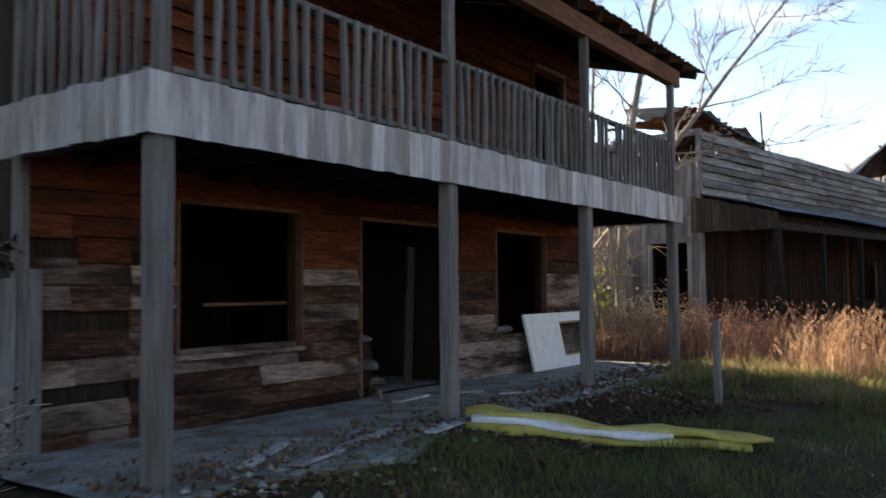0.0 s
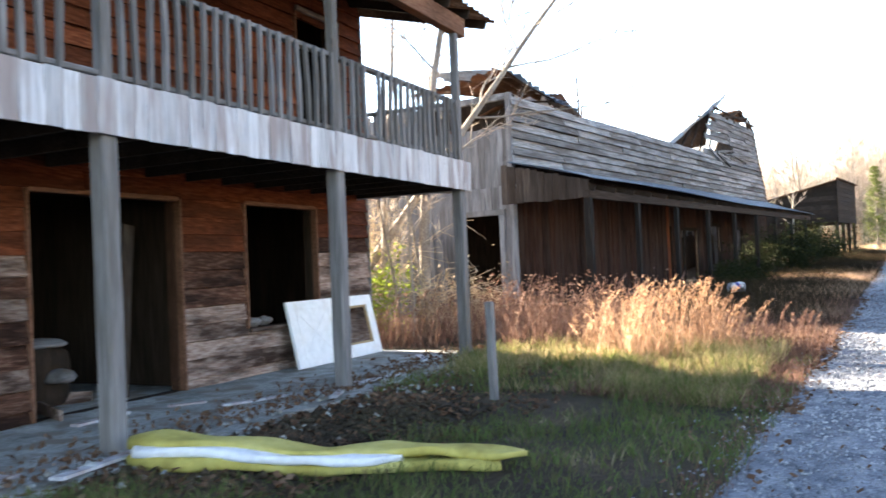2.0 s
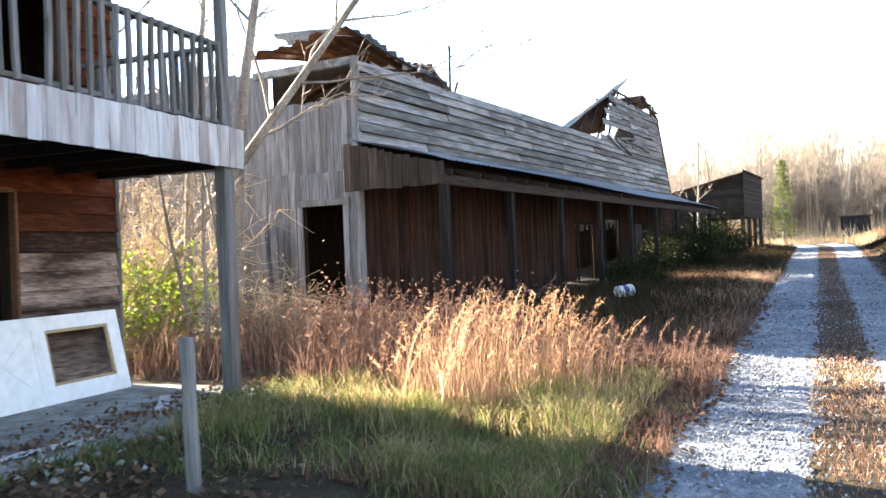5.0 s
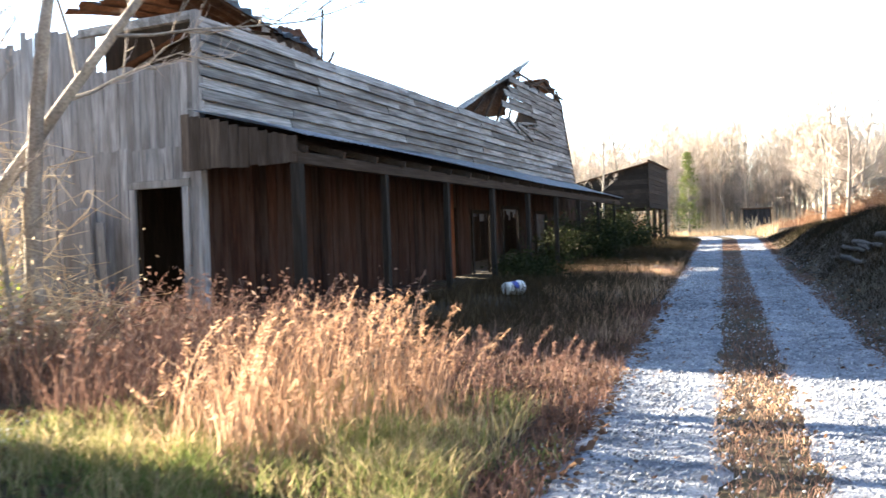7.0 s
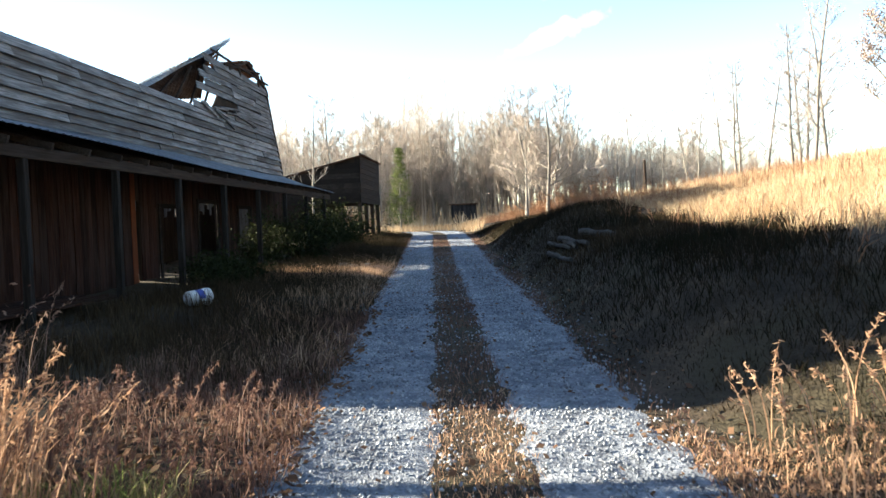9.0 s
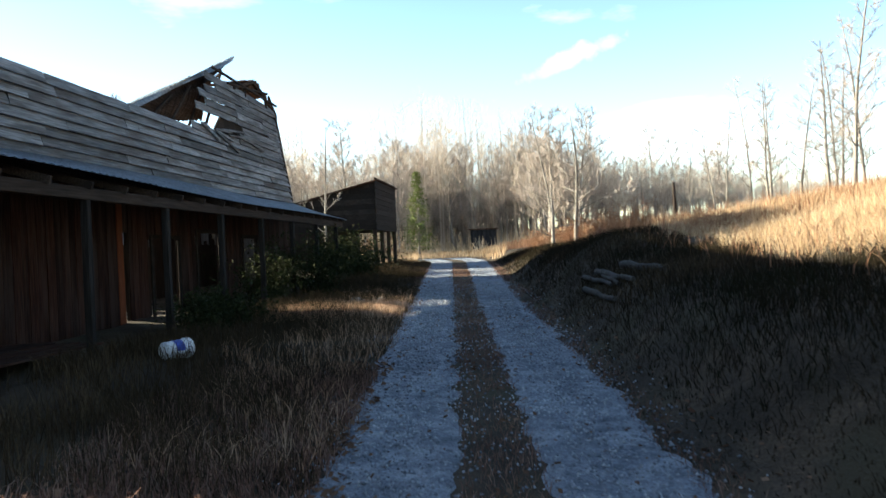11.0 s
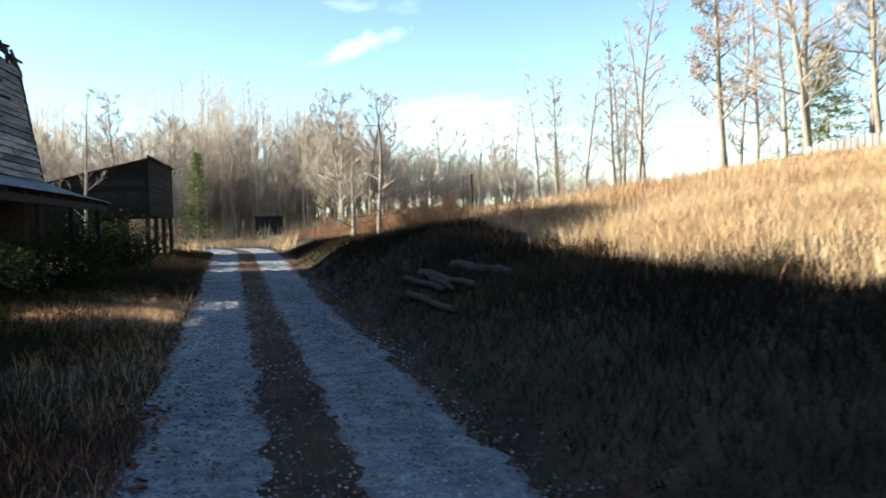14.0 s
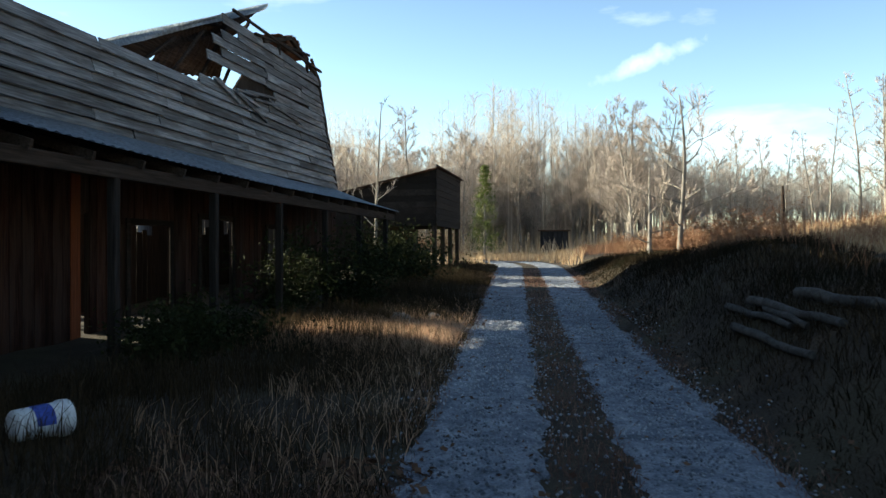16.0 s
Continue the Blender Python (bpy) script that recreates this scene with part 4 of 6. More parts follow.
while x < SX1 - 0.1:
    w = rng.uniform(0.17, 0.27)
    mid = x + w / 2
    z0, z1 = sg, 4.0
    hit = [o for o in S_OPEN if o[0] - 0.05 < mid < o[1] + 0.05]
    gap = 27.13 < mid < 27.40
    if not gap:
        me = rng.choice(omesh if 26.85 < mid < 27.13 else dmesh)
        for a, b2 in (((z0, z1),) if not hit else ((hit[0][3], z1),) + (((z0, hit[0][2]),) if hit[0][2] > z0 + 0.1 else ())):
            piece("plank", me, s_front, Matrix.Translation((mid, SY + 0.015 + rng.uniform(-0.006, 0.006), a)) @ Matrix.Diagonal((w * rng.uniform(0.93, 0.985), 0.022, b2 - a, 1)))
    x += w
for o in S_OPEN:
    for a, b2 in ((o[0] - 0.02, o[0] + 0.10), (o[1] - 0.10, o[1] + 0.02)):
        box("door_post", a, b2, SY - 0.035, SY + 0.0, o[2], o[3] + 0.1, M_STILT, s_front)
    box("door_head", o[0] + 0.101, o[1] - 0.101, SY - 0.03, SY + 0.0, o[3], o[3] + 0.1, M_STILT, s_front)

# end wall towards the house, in two tiers of narrow boards
s_end = empty("wall_end")
s_end.parent = store
dy0, dy1, dz1 = 10.33, 11.22, 2.93
end_rows = [(sg, 3.56), (3.54, 4.84)]
for tier, (z0, z1) in enumerate(end_rows):
    y = SY + 0.05
    while y < SBACK:
        w = rng.uniform(0.12, 0.20)
        mid = y + w / 2
        a = z0
        top = z1
        if tier == 0 and dy0 - 0.03 < mid < dy1 + 0.03:
            a = dz1 + 0.05
        if tier == 1 and mid > 12.0:
            top = 5.55 + rng.uniform(-0.12, 0.12)
        piece("plank", rng.choice(gmesh), s_end, Matrix.Translation((SX0 - 0.01 + 0.012 * tier + rng.uniform(-0.005, 0.005), mid, a + rng.uniform(-0.02, 0.02))) @ Matrix.Rotation(radians(90), 4, "Z") @ Matrix.Diagonal((w * 0.98, 0.02, top - a, 1)))
        y += w
box("end_stud_wall", SX0 + 0.04, SX0 + 0.10, SY + 0.12, dy0 - 0.02, sg, 4.8, M_INNER, s_end, "", None, 0)
box("end_stud_wall", SX0 + 0.04, SX0 + 0.10, dy1 + 0.02, SBACK, sg, 4.8, M_INNER, s_end, "", None, 0)
box("corner_post", SX0 - 0.06, SX0 + 0.08, SY - 0.06, SY + 0.05, sg, 5.56, M_GREY_V, s_end)
box("top_plate", SX0 - 0.05, SX0 + 0.05, SY + 0.06, 12.3, 5.42, 5.56, M_GREY_H, s_end)
for yy in (dy0 - 0.13, dy1 + 0.01):
    box("door_jamb", SX0 - 0.06, SX0 - 0.02, yy, yy + 0.12, sg, dz1 + 0.02, M_GREY_V, s_end)
box("door_head", SX0 - 0.058, SX0 - 0.02, dy0 - 0.15, dy1 + 0.15, dz1 + 0.021, dz1 + 0.14, M_RAIL, s_end)

# clapboard false front
s_false = empty("false_front")
s_false.parent = store
smesh = plank_meshes("clapboard", 8, M_GREY_H, "x", seed=41)
z, k = 4.05, 0
while z < 5.42:
    p = SX0
    while p < 38.9:
        q = min(39.5 - (z - 4.05) * 0.55, p + rng.uniform(2.0, 4.6))
        if q - p > 0.2:
            r = Euler((radians(-19 + rng.uniform(-4, 4)), radians(rng.uniform(-0.16, 0.16)), 0)).to_matrix().to_4x4()
            piece("clapboard", rng.choice(smesh), s_false, Matrix.Translation((p, SY - 0.052 + rng.uniform(-0.012, 0.010), z + 0.09 + rng.uniform(-0.008, 0.008))) @ r @ Matrix.Diagonal((q - p - 0.012, 0.03, 0.198, 1)))
        p = max(q, p + 0.3)
    z += 0.178
wall_bm = bmesh.new()
add_box(wall_bm, SX0 + 0.06, 38.9, SY - 0.02, SY + 0.02, 4.0, 5.42)
part("false_front_backing", wall_bm, M_INNER, s_false)
# taller broken section at the far end
z = 5.44
while z < 7.0:
    right = 39.5 - (z - 4.05) * 0.55
    left = 30.4 + (z - 5.44) * 1.3 + rng.uniform(-0.5, 0.6)
    if 5.6 < z < 5.8:
        left = 34.6
    p = left
    while p < right - 0.3:
        q = min(right, p + rng.uniform(1.8, 4.0))
        r = Euler((radians(-11 + rng.uniform(-4, 4)), radians(rng.uniform(-1.3, 1.0)), 0)).to_matrix().to_4x4()
        piece("clapboard", rng.choice(smesh), s_false, Matrix.Translation((p, SY - 0.045 + rng.uniform(-0.015, 0.015), z + 0.09 + rng.uniform(-0.02, 0.02))) @ r @ Matrix.Diagonal((q - p, 0.026, 0.20, 1)))
        p = q
    z += 0.178
bm = bmesh.new()
vs = [bm.verts.new(p) for p in ((32.2, SY - 0.01, 5.43), (38.7, SY - 0.01, 5.43), (37.9, SY - 0.01, 6.95), (34.0, SY - 0.01, 6.95), (32.2, SY + 0.03, 5.43), (38.7, SY + 0.03, 5.43), (37.9, SY + 0.03, 6.95), (34.0, SY + 0.03, 6.95))]
for f in ((0, 1, 2, 3), (7, 6, 5, 4), (0, 4, 5, 1), (1, 5, 6, 2), (2, 6, 7, 3), (3, 7, 4, 0)):
    bm.faces.new([vs[i] for i in f])
part("false_front_backing", bm, M_INNER, s_false)


def stick(name, p0, p1, w, material, parent, label=""):
    p0, p1 = Vector(p0), Vector(p1)
    L = (p1 - p0).length
    m = Matrix.Translation(p0) @ (p1 - p0).to_track_quat("X", "Z").to_matrix().to_4x4()
    bm = bmesh.new()
    add_box(bm, 0, L, -w / 2, w / 2, -w / 2, w / 2, m, w * 0.15)
    return part(name, bm, material, parent, label)


# broken gable over the far end: rafters, ridge piece, laths
for p0, p1, w in (((33.9, 9.95, 6.98), (35.8, 10.0, 7.52), 0.10), ((37.6, 9.95, 6.98), (35.8, 10.0, 7.52), 0.10), ((32.2, 9.9, 7.20), (37.9, 9.9, 7.12), 0.06), ((31.9, 10.4, 6.9), (36.0, 10.2, 7.45), 0.07), ((33.4, 9.92, 7.02), (37.0, 9.92, 7.36), 0.06), ((36.9, 9.95, 6.9), (36.9, 9.95, 7.3), 0.08), ((34.9, 9.95, 6.9), (34.9, 9.95, 7.2), 0.08), ((37.9, 9.97, 6.9), (37.3, 9.97, 7.34), 0.07), ((32.0, 10.5, 6.3), (34.4, 10.5, 7.5), 0.06), ((38.6, 9.98, 5.5), (37.75, 9.98, 7.0), 0.12), ((39.5, 9.98, 4.1), (38.55, 9.98, 5.6), 0.12)):
    stick("rafter_stub", p0, p1, w, M_BLACK, store)
tin_sheet("gable_sheet", ((35.1, 10.1, 7.10), (36.6, 10.1, 7.10), (36.5, 10.5, 7.45), (35.2, 10.5, 7.45)), M_BEAM, store, 0.0, 0.1, 6, 3, 0, 0.05, 0.02)
tin_sheet("gable_sheet", ((34.6, 9.9, 7.30), (35.85, 9.9, 7.56), (35.85, 11.2, 7.50), (34.6, 11.2, 7.26)), M_RUST, store, 0.01, 0.09, 20, 3, 0.02, 0.03)
tin_sheet("gable_sheet", ((35.85, 9.9, 7.56), (36.9, 9.9, 7.22), (36.9, 11.2, 7.2), (35.85, 11.2, 7.5)), M_RUST, store, 0.01, 0.09, 20, 3, 0.02, 0.03)
# great tin sheet thrown up over the front
tin_sheet("thrown_roof_sheet", ((27.9, 10.2, 5.5), (34.6, 10.2, 8.0), (33.5, 10.32, 7.25), (29.3, 10.3, 5.55)), M_BLACK, store, 0.006, 0.25, 60, 8, 0.10, 0.03, 0.03, "torn-off roof slab standing up over the front, dark boarded underside")
tin_sheet("thrown_roof_tin", ((27.85, 10.14, 5.52), (34.75, 10.14, 8.08), (34.55, 10.17, 7.86), (28.3, 10.17, 5.52)), M_TIN, store, 0.01, 0.25, 60, 3, 0.04, 0.04, 0.004, "pale tin edge of the thrown roof")
tin_sheet("thrown_roof_sheet", ((29.6, 10.4, 5.45), (32.6, 10.4, 5.9), (33.6, 10.42, 7.3), (30.4, 10.42, 6.2)), M_BLACK, store, 0.012, 0.2, 40, 8, 0.12, 0.05, 0.004)
for k in range(4):
    stick("lath", (29.2 + k, 10.2, 5.5), (30.4 + k * 1.15, 10.24, 6.2 + k * 0.42), 0.06, M_BLACK, store)
# debris lying along the break
for k in range(9):
    xx = rng.uniform(31.0, 35.0)
    stick("broken_lath", (xx, 9.9, 5.5 + rng.uniform(0, 0.3)), (xx + rng.uniform(0.8, 2.2), 9.88, 5.45 + rng.uniform(-0.3, 0.4)), 0.06, M_GREY_H, store)

# crumpled rusted roof over the near end
tin_sheet("crumpled_roof_sheet", ((17.0, 12.3, 5.74), (16.95, 9.85, 6.0), (19.4, 9.95, 5.72), (19.6, 12.3, 6.2)), M_RUST, store, 0.05, 0.42, 60, 8, 0.10, 0.06, 0.004, "crumpled rusted tin hanging over the end wall")
tin_sheet("crumpled_roof_sheet", ((17.3, 9.9, 6.0), (20.8, 9.95, 5.58), (21.6, 12.4, 5.9), (18.0, 12.4, 6.5)), M_TIN, store, 0.03, 0.30, 60, 8, 0.08, 0.05, 0.004)
tin_sheet("crumpled_roof_sheet", ((19.2, 9.95, 5.50), (21.0, 9.95, 5.42), (21.0, 10.5, 6.15), (19.9, 10.5, 5.95)), M_RUST, store, 0.03, 0.3, 30, 4, 0.05, 0.08, 0.004)
for p0, p1 in (((20.9, 10.0, 5.3), (21.5, 10.3, 6.6)), ((21.2, 10.1, 5.35), (22.4, 10.6, 5.98)), ((18.2, 10.2, 5.5), (20.6, 10.2, 5.85))):
    stick("bent_lath", p0, p1, 0.05, M_BLACK, store)
# what is left of the main roof and the back wall
tin_sheet("fallen_roof_sheet", ((17.6, 10.3, 5.4), (28.0, 10.3, 5.2), (28.0, 15.8, 3.2), (17.6, 15.8, 3.6)), M_RUST, store, 0.02, 0.3, 80, 8, 0.2, 0.02, 0.004)
tin_sheet("fallen_roof_sheet", ((33.6, 10.8, 5.25), (39.0, 10.4, 5.3), (39.0, 15.8, 3.6), (33.6, 15.8, 3.4)), M_RUST, store, 0.02, 0.3, 60, 8, 0.2, 0.02, 0.004)
s_back = empty("wall_back")
s_back.parent = store
x = SX0
while x < SX1:
    w = rng.uniform(0.2, 0.3)
    if not (26.6 < x < 30.4 and rng.random() < 0.55) and rng.random() > 0.05:
        piece("plank", rng.choice(dmesh), s_back, Matrix.Translation((x + w / 2, SBACK, sg)) @ Matrix.Diagonal((w * 0.97, 0.022, 3.3 + rng.uniform(-0.3, 0.2), 1)))
    x += w
y = SY + 0.2
while y < SBACK:
    piece("plank", rng.choice(gmesh), s_back, Matrix.Translation((SX1 - 0.02, y + 0.12, sg)) @ Matrix.Rotation(radians(90), 4, "Z") @ Matrix.Diagonal((0.235, 0.022, 3.5 + rng.uniform(-0.2, 0.2), 1)))
    y += 0.24

# dark screens added inside the store so its openings look unlit
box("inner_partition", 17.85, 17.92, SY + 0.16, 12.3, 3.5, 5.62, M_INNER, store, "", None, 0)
# added plank screen, hides the bright background behind the doorways
s_screen = empty("inner_partition")
s_screen.parent = store
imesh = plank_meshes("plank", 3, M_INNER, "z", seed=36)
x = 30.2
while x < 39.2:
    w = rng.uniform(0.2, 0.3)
    piece("plank", rng.choice(imesh), s_screen, Matrix.Translation((x + w / 2, 12.24, sg)) @ Matrix.Diagonal((w * rng.uniform(0.9, 1.02), 0.025, rng.uniform(2.05, 2.6), 1)))
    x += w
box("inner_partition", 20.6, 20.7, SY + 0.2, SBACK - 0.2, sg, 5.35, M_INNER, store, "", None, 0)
# porch of the store
EY, EZ = 7.98, 3.40
box("porch_beam", 17.02, 38.9, 8.09, 8.21, 3.13, 3.30, M_BLACK, store)
for k in range(9):
    px = 17.09 + 2.62 * k
    g = gz(px, 8.15)
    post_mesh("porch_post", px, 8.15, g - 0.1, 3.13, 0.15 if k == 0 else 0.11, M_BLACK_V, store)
tin_sheet("porch_roof_sheet", ((17.0, EY, EZ + 0.12), (39.0, EY, EZ - 0.04), (39.45, SY - 0.07, 4.04), (16.98, SY - 0.07, 4.06)), M_TIN, store, 0.012, 0.20, 420, 6, 0.03, 0.012, 0.004, "galvanised corrugated tin porch roof")
for k in range(22):
    px = 17.1 + k * 1.03
    bm = bmesh.new()
    a = math.atan2(4.0 - EZ, SY - EY)
    add_box(bm, px, px + 0.05, 0, 2.05, -0.14, -0.035, Matrix.Translation((0, EY, EZ)) @ Matrix.Rotation(a, 4, "X"))
    part("porch_rafter", bm, M_BLACK, store)
pend_mesh = plank_meshes("plank", 4, M_END, "z", seed=35)
s_pend = empty("porch_end_boards")
s_pend.parent = store
y = 8.1
while y < SY - 0.02:
    w = rng.uniform(0.13, 0.19)
    top = EZ + 0.10 + (4.04 - EZ - 0.12) * (y - EY) / (SY - EY)
    piece("plank", rng.choice(pend_mesh), s_pend, Matrix.Translation((17.03, y + w / 2, 3.14 + rng.uniform(-0.01, 0.02))) @ Matrix.Rotation(radians(90), 4, "Z") @ Matrix.Diagonal((w * 0.98, 0.02, top - 3.17, 1)))
    y += w
for k in range(8):
    bx = 24.2 + k * 0.45
    piece("floor_board", rng.choice(dmesh), store, Matrix.Translation((23.0 + 0.02 * k, 8.4 + k * 0.2, 1.08)) @ Euler((radians(90), 0, radians(-90))).to_matrix().to_4x4() @ Matrix.Diagonal((0.19, 0.03, 7.0, 1)))

# a grey sheet and loose boards leaning on the end wall
ob = piece("leaning_sheet", rng.choice(gmesh), None, Matrix.Translation((17.0, 12.05, gz(17.0, 12.05) - 0.05)) @ Euler((0, radians(5), radians(90))).to_matrix().to_4x4() @ Matrix.Diagonal((0.62, 0.03, 1.95, 1)))
tagged(ob, "tall grey board panel leaning on the end wall", "panel")
for k, yy in enumerate((11.62, 12.55)):
    ob = piece("leaning_board", rng.choice(gmesh), None, Matrix.Translation((17.05, yy, gz(17.0, yy) - 0.05)) @ Euler((0, radians(4 + 2 * k), radians(90))).to_matrix().to_4x4() @ Matrix.Diagonal((0.15, 0.03, 1.7, 1)))
    tagged(ob, "narrow grey board leaning on the end wall", "board")

# ---- building on stilts beyond the store ----
stilt = empty("stilt_building", None, label="dark timber building whose upper front stands on posts", category="building")
bx0, bx1, by0, by1 = 44.6, 49.9, 7.95, 12.6
sw = []
bm = bmesh.new()
zt0, zt1, zb = 5.10, 3.95, 3.15
v8 = [bm.verts.new(p) for p in ((bx0, by0, zb), (bx1, by0, zb), (bx1, by1, zb), (bx0, by1, zb), (bx0, by0, zt0), (bx1, by0, zt0), (bx1, by1, zt1), (bx0, by1, zt1))]
for f in ((3, 2, 1, 0), (0, 1, 5, 4), (1, 2, 6, 5), (2, 3, 7, 6), (3, 0, 4, 7), (4, 5, 6, 7)):
    bm.faces.new([v8[i] for i in f])
shb = plank_meshes("clapboard", 5, M_STILT, "x", seed=57)
stilt_body = part("upper_body", bm, M_INNER, stilt)
z = zb
while z < zt0:
    piece("clapboard", rng.choice(shb), stilt_body, Matrix.Translation((bx0 - 0.05, by0 - 0.02, z + 0.11)) @ Euler((radians(-5), 0, 0)).to_matrix().to_4x4() @ Matrix.Diagonal((bx1 - bx0 + 0.1, 0.022, 0.24, 1)))
    yb = by1 if z + 0.22 < zt1 else by0 + (by1 - by0) * max(0.0, zt0 - z - 0.22) / (zt0 - zt1)
    if yb - by0 > 0.2:
        piece("clapboard", rng.choice(shb), stilt_body, Matrix.Translation((bx0 - 0.02, yb, z + 0.11)) @ Euler((radians(-5), 0, radians(-90))).to_matrix().to_4x4() @ Matrix.Diagonal((yb - by0, 0.022, 0.24, 1)))
    z += 0.21
tin_sheet("roof_sheet", ((bx0 - 0.25, by0 - 0.15, zt0 + 0.06), (bx1 + 0.25, by0 - 0.15, zt0 + 0.06), (bx1 + 0.25, by1 + 0.3, zt1 + 0.02), (bx0 - 0.25, by1 + 0.3, zt1 + 0.02)), M_RUST, stilt, 0.012, 0.2, 100, 4, 0, 0, 0.004)
for px in (bx0 + 0.1, bx0 + 1.8, bx0 + 3.5, bx1 - 0.1):
    post_mesh("stilt", px, by0 + 0.08, gz(px, by0) - 0.1, zb + 0.02, 0.15, M_BLACK, stilt)
box("lower_wall", bx0 + 0.1, bx1 - 0.1, by0 + 1.7, by0 + 1.8, 1.3, zb, M_INNER, stilt, "", None, 0)
box("lower_wall", bx0 + 0.0, bx0 + 0.1, by0 + 1.8, by1, 1.3, zb, M_INNER, stilt, "", None, 0)

# ---- dark shed at the end of the road ----
dshed = empty("small_shed", None, label="small dark shed at the end of the road", category="shed")
gx, gy = 88.0, 6.0
gs = 1.45
s_body = box("wall", gx, gx + 2.0, 4.45, 6.75, gs - 0.3, gs + 2.45, M_INNER, dshed, "", None, 0)
shmesh = plank_meshes("plank", 4, M_SHED, "z", seed=51)
for k in range(12):
    yy = 4.45 + 2.30 * k / 12
    piece("plank", rng.choice(shmesh), s_body, Matrix.Translation((gx - 0.015, yy + 0.12, gs - 0.2)) @ Matrix.Rotation(radians(90), 4, "Z") @ Matrix.Diagonal((0.19, 0.02, 2.6 + rng.uniform(-0.06, 0.1), 1)))
box("roof_sheet", gx - 0.3, gx + 2.3, 4.25, 6.95, gs + 2.46, gs + 2.55, M_RUST, dshed)

# ---- trees ----


def grow(seed, height, r0, limbs, lean=0.05, first=0.25, spread=0.45, twigs=5, subs=5, up=0.5, twist=0.12, twig_r=0.008):
    """A bare tree: trunk segments, limb segments and fine twigs."""
    rg = random.Random(seed)
    trunk, limb, twig = [], [], []

    def shoot(p, d, L, r, n, wob, out, rise):
        pts = [p]
        for i in range(n):
            d = (d + Vector((rg.gauss(0, wob), rg.gauss(0, wob), rg.gauss(0, wob * 0.6) + rise))).normalized()
            q = p + d * (L / n)
            out.append((p, q, r * (1 - i / n * 0.8), r * (1 - (i + 1) / n * 0.8)))
            p = q
            pts.append(p)
        return pts, d

    axis, _ = shoot(Vector((0, 0, -0.2)), Vector((rg.uniform(-lean, lean), rg.uniform(-lean, lean), 1)).normalized(), height + 0.2, r0, 9, 0.04, trunk, 0.08)
    for k in range(limbs):
        s = first + (0.97 - first) * (k + rg.random()) / limbs
        i = min(8, int(s * 9))
        p = axis[i].lerp(axis[i + 1], s * 9 - i)
        a = k * 2.4 + rg.uniform(-0.5, 0.5)
        d = Vector((math.cos(a), math.sin(a), up + rg.uniform(-0.2, 0.35))).normalized()
        L = height * spread * (1.05 - s * 0.75) * rg.uniform(0.6, 1.15)
        r = r0 * (1 - s * 0.8) * 0.42
        pts, d2 = shoot(p, d, L, r, 5, twist, limb, 0.06)
        for j in range(subs):
            t = rg.uniform(0.25, 1.0)
            i2 = min(4, int(t * 5))
            p2 = pts[i2].lerp(pts[i2 + 1], t * 5 - i2)
            d3 = (d2 + Vector((rg.uniform(-1, 1), rg.uniform(-1, 1), rg.uniform(-0.3, 0.8)))).normalized()
            pts2, _ = shoot(p2, d3, L * rg.uniform(0.25, 0.55), max(0.006, r * 0.4), 3, 0.2, limb, 0.05)
            for _k in range(twigs):
                t2 = rg.uniform(0.1, 1.0)
                i3 = min(2, int(t2 * 3))
                p3 = pts2[i3].lerp(pts2[i3 + 1], t2 * 3 - i3)
                d4 = (d3 + Vector((rg.uniform(-1, 1), rg.uniform(-1, 1), rg.uniform(-0.4, 0.9)))).normalized()
                shoot(p3, d4, L * rg.uniform(0.12, 0.30), twig_r, 2, 0.25, twig, 0.03)
    return trunk, limb, twig


def leaf_cloud(pts, size, rg, squash=1.0):
    """Two-triangle leaves around points, in random attitudes."""
    pts = np.asarray(pts, float)
    n = len(pts)
    a = rg.normal(size=(n, 3))
    a /= np.linalg.norm(a, axis=1, keepdims=True)
    b2 = np.cross(a, rg.normal(size=(n, 3)))
    b2 /= np.linalg.norm(b2, axis=1, keepdims=True)
    L = size * rg.uniform(0.6, 1.3, (n, 1))
    w = L * 0.38 * squash
    v = np.stack([pts - a * L * 0.5, pts + b2 * w * 0.5, pts + a * L * 0.5, pts - b2 * w * 0.5], 1).reshape(-1, 3)
    k = np.arange(n)[:, None] * 4
    t = np.concatenate([k + np.array([[0, 1, 2]]), k + np.array([[0, 2, 3]])])
    return v, t


def tree_thing(name, m, label, spec, bark, twig_mat, leaves=0, leaf_mat=None, leaf_size=0.1, category="tree", group=""):
    trunk, limb, twig = grow(**spec)
    thing = empty(name, m, label=label, category=category, group=group)
    chain_mesh("trunk", trunk, bark, thing)
    add_tubes("branchwork", limb, bark, thing, 4)["kind"] = "stuff"
    add_tubes("crown", twig, twig_mat, thing, 3, "", False)["kind"] = "stuff"
    if leaves:
        rg = np.random.default_rng(spec["seed"])
        ends = np.array([tuple(s[1]) for s in twig])
        pts = ends[rg.integers(0, len(ends), leaves)] + rg.normal(0, 0.12, (leaves, 3))
        v, t = leaf_cloud(pts, leaf_size, rg)
        array_mesh("foliage", v, t, leaf_mat, parent=thing)
    return thing


rgt = random.Random(77)
at = lambda x, y, rz=0.0, s=1.0: Matrix.Translation((x, y, gz(x, y))) @ Matrix.Rotation(rz, 4, "Z") @ Matrix.Scale(s, 4)

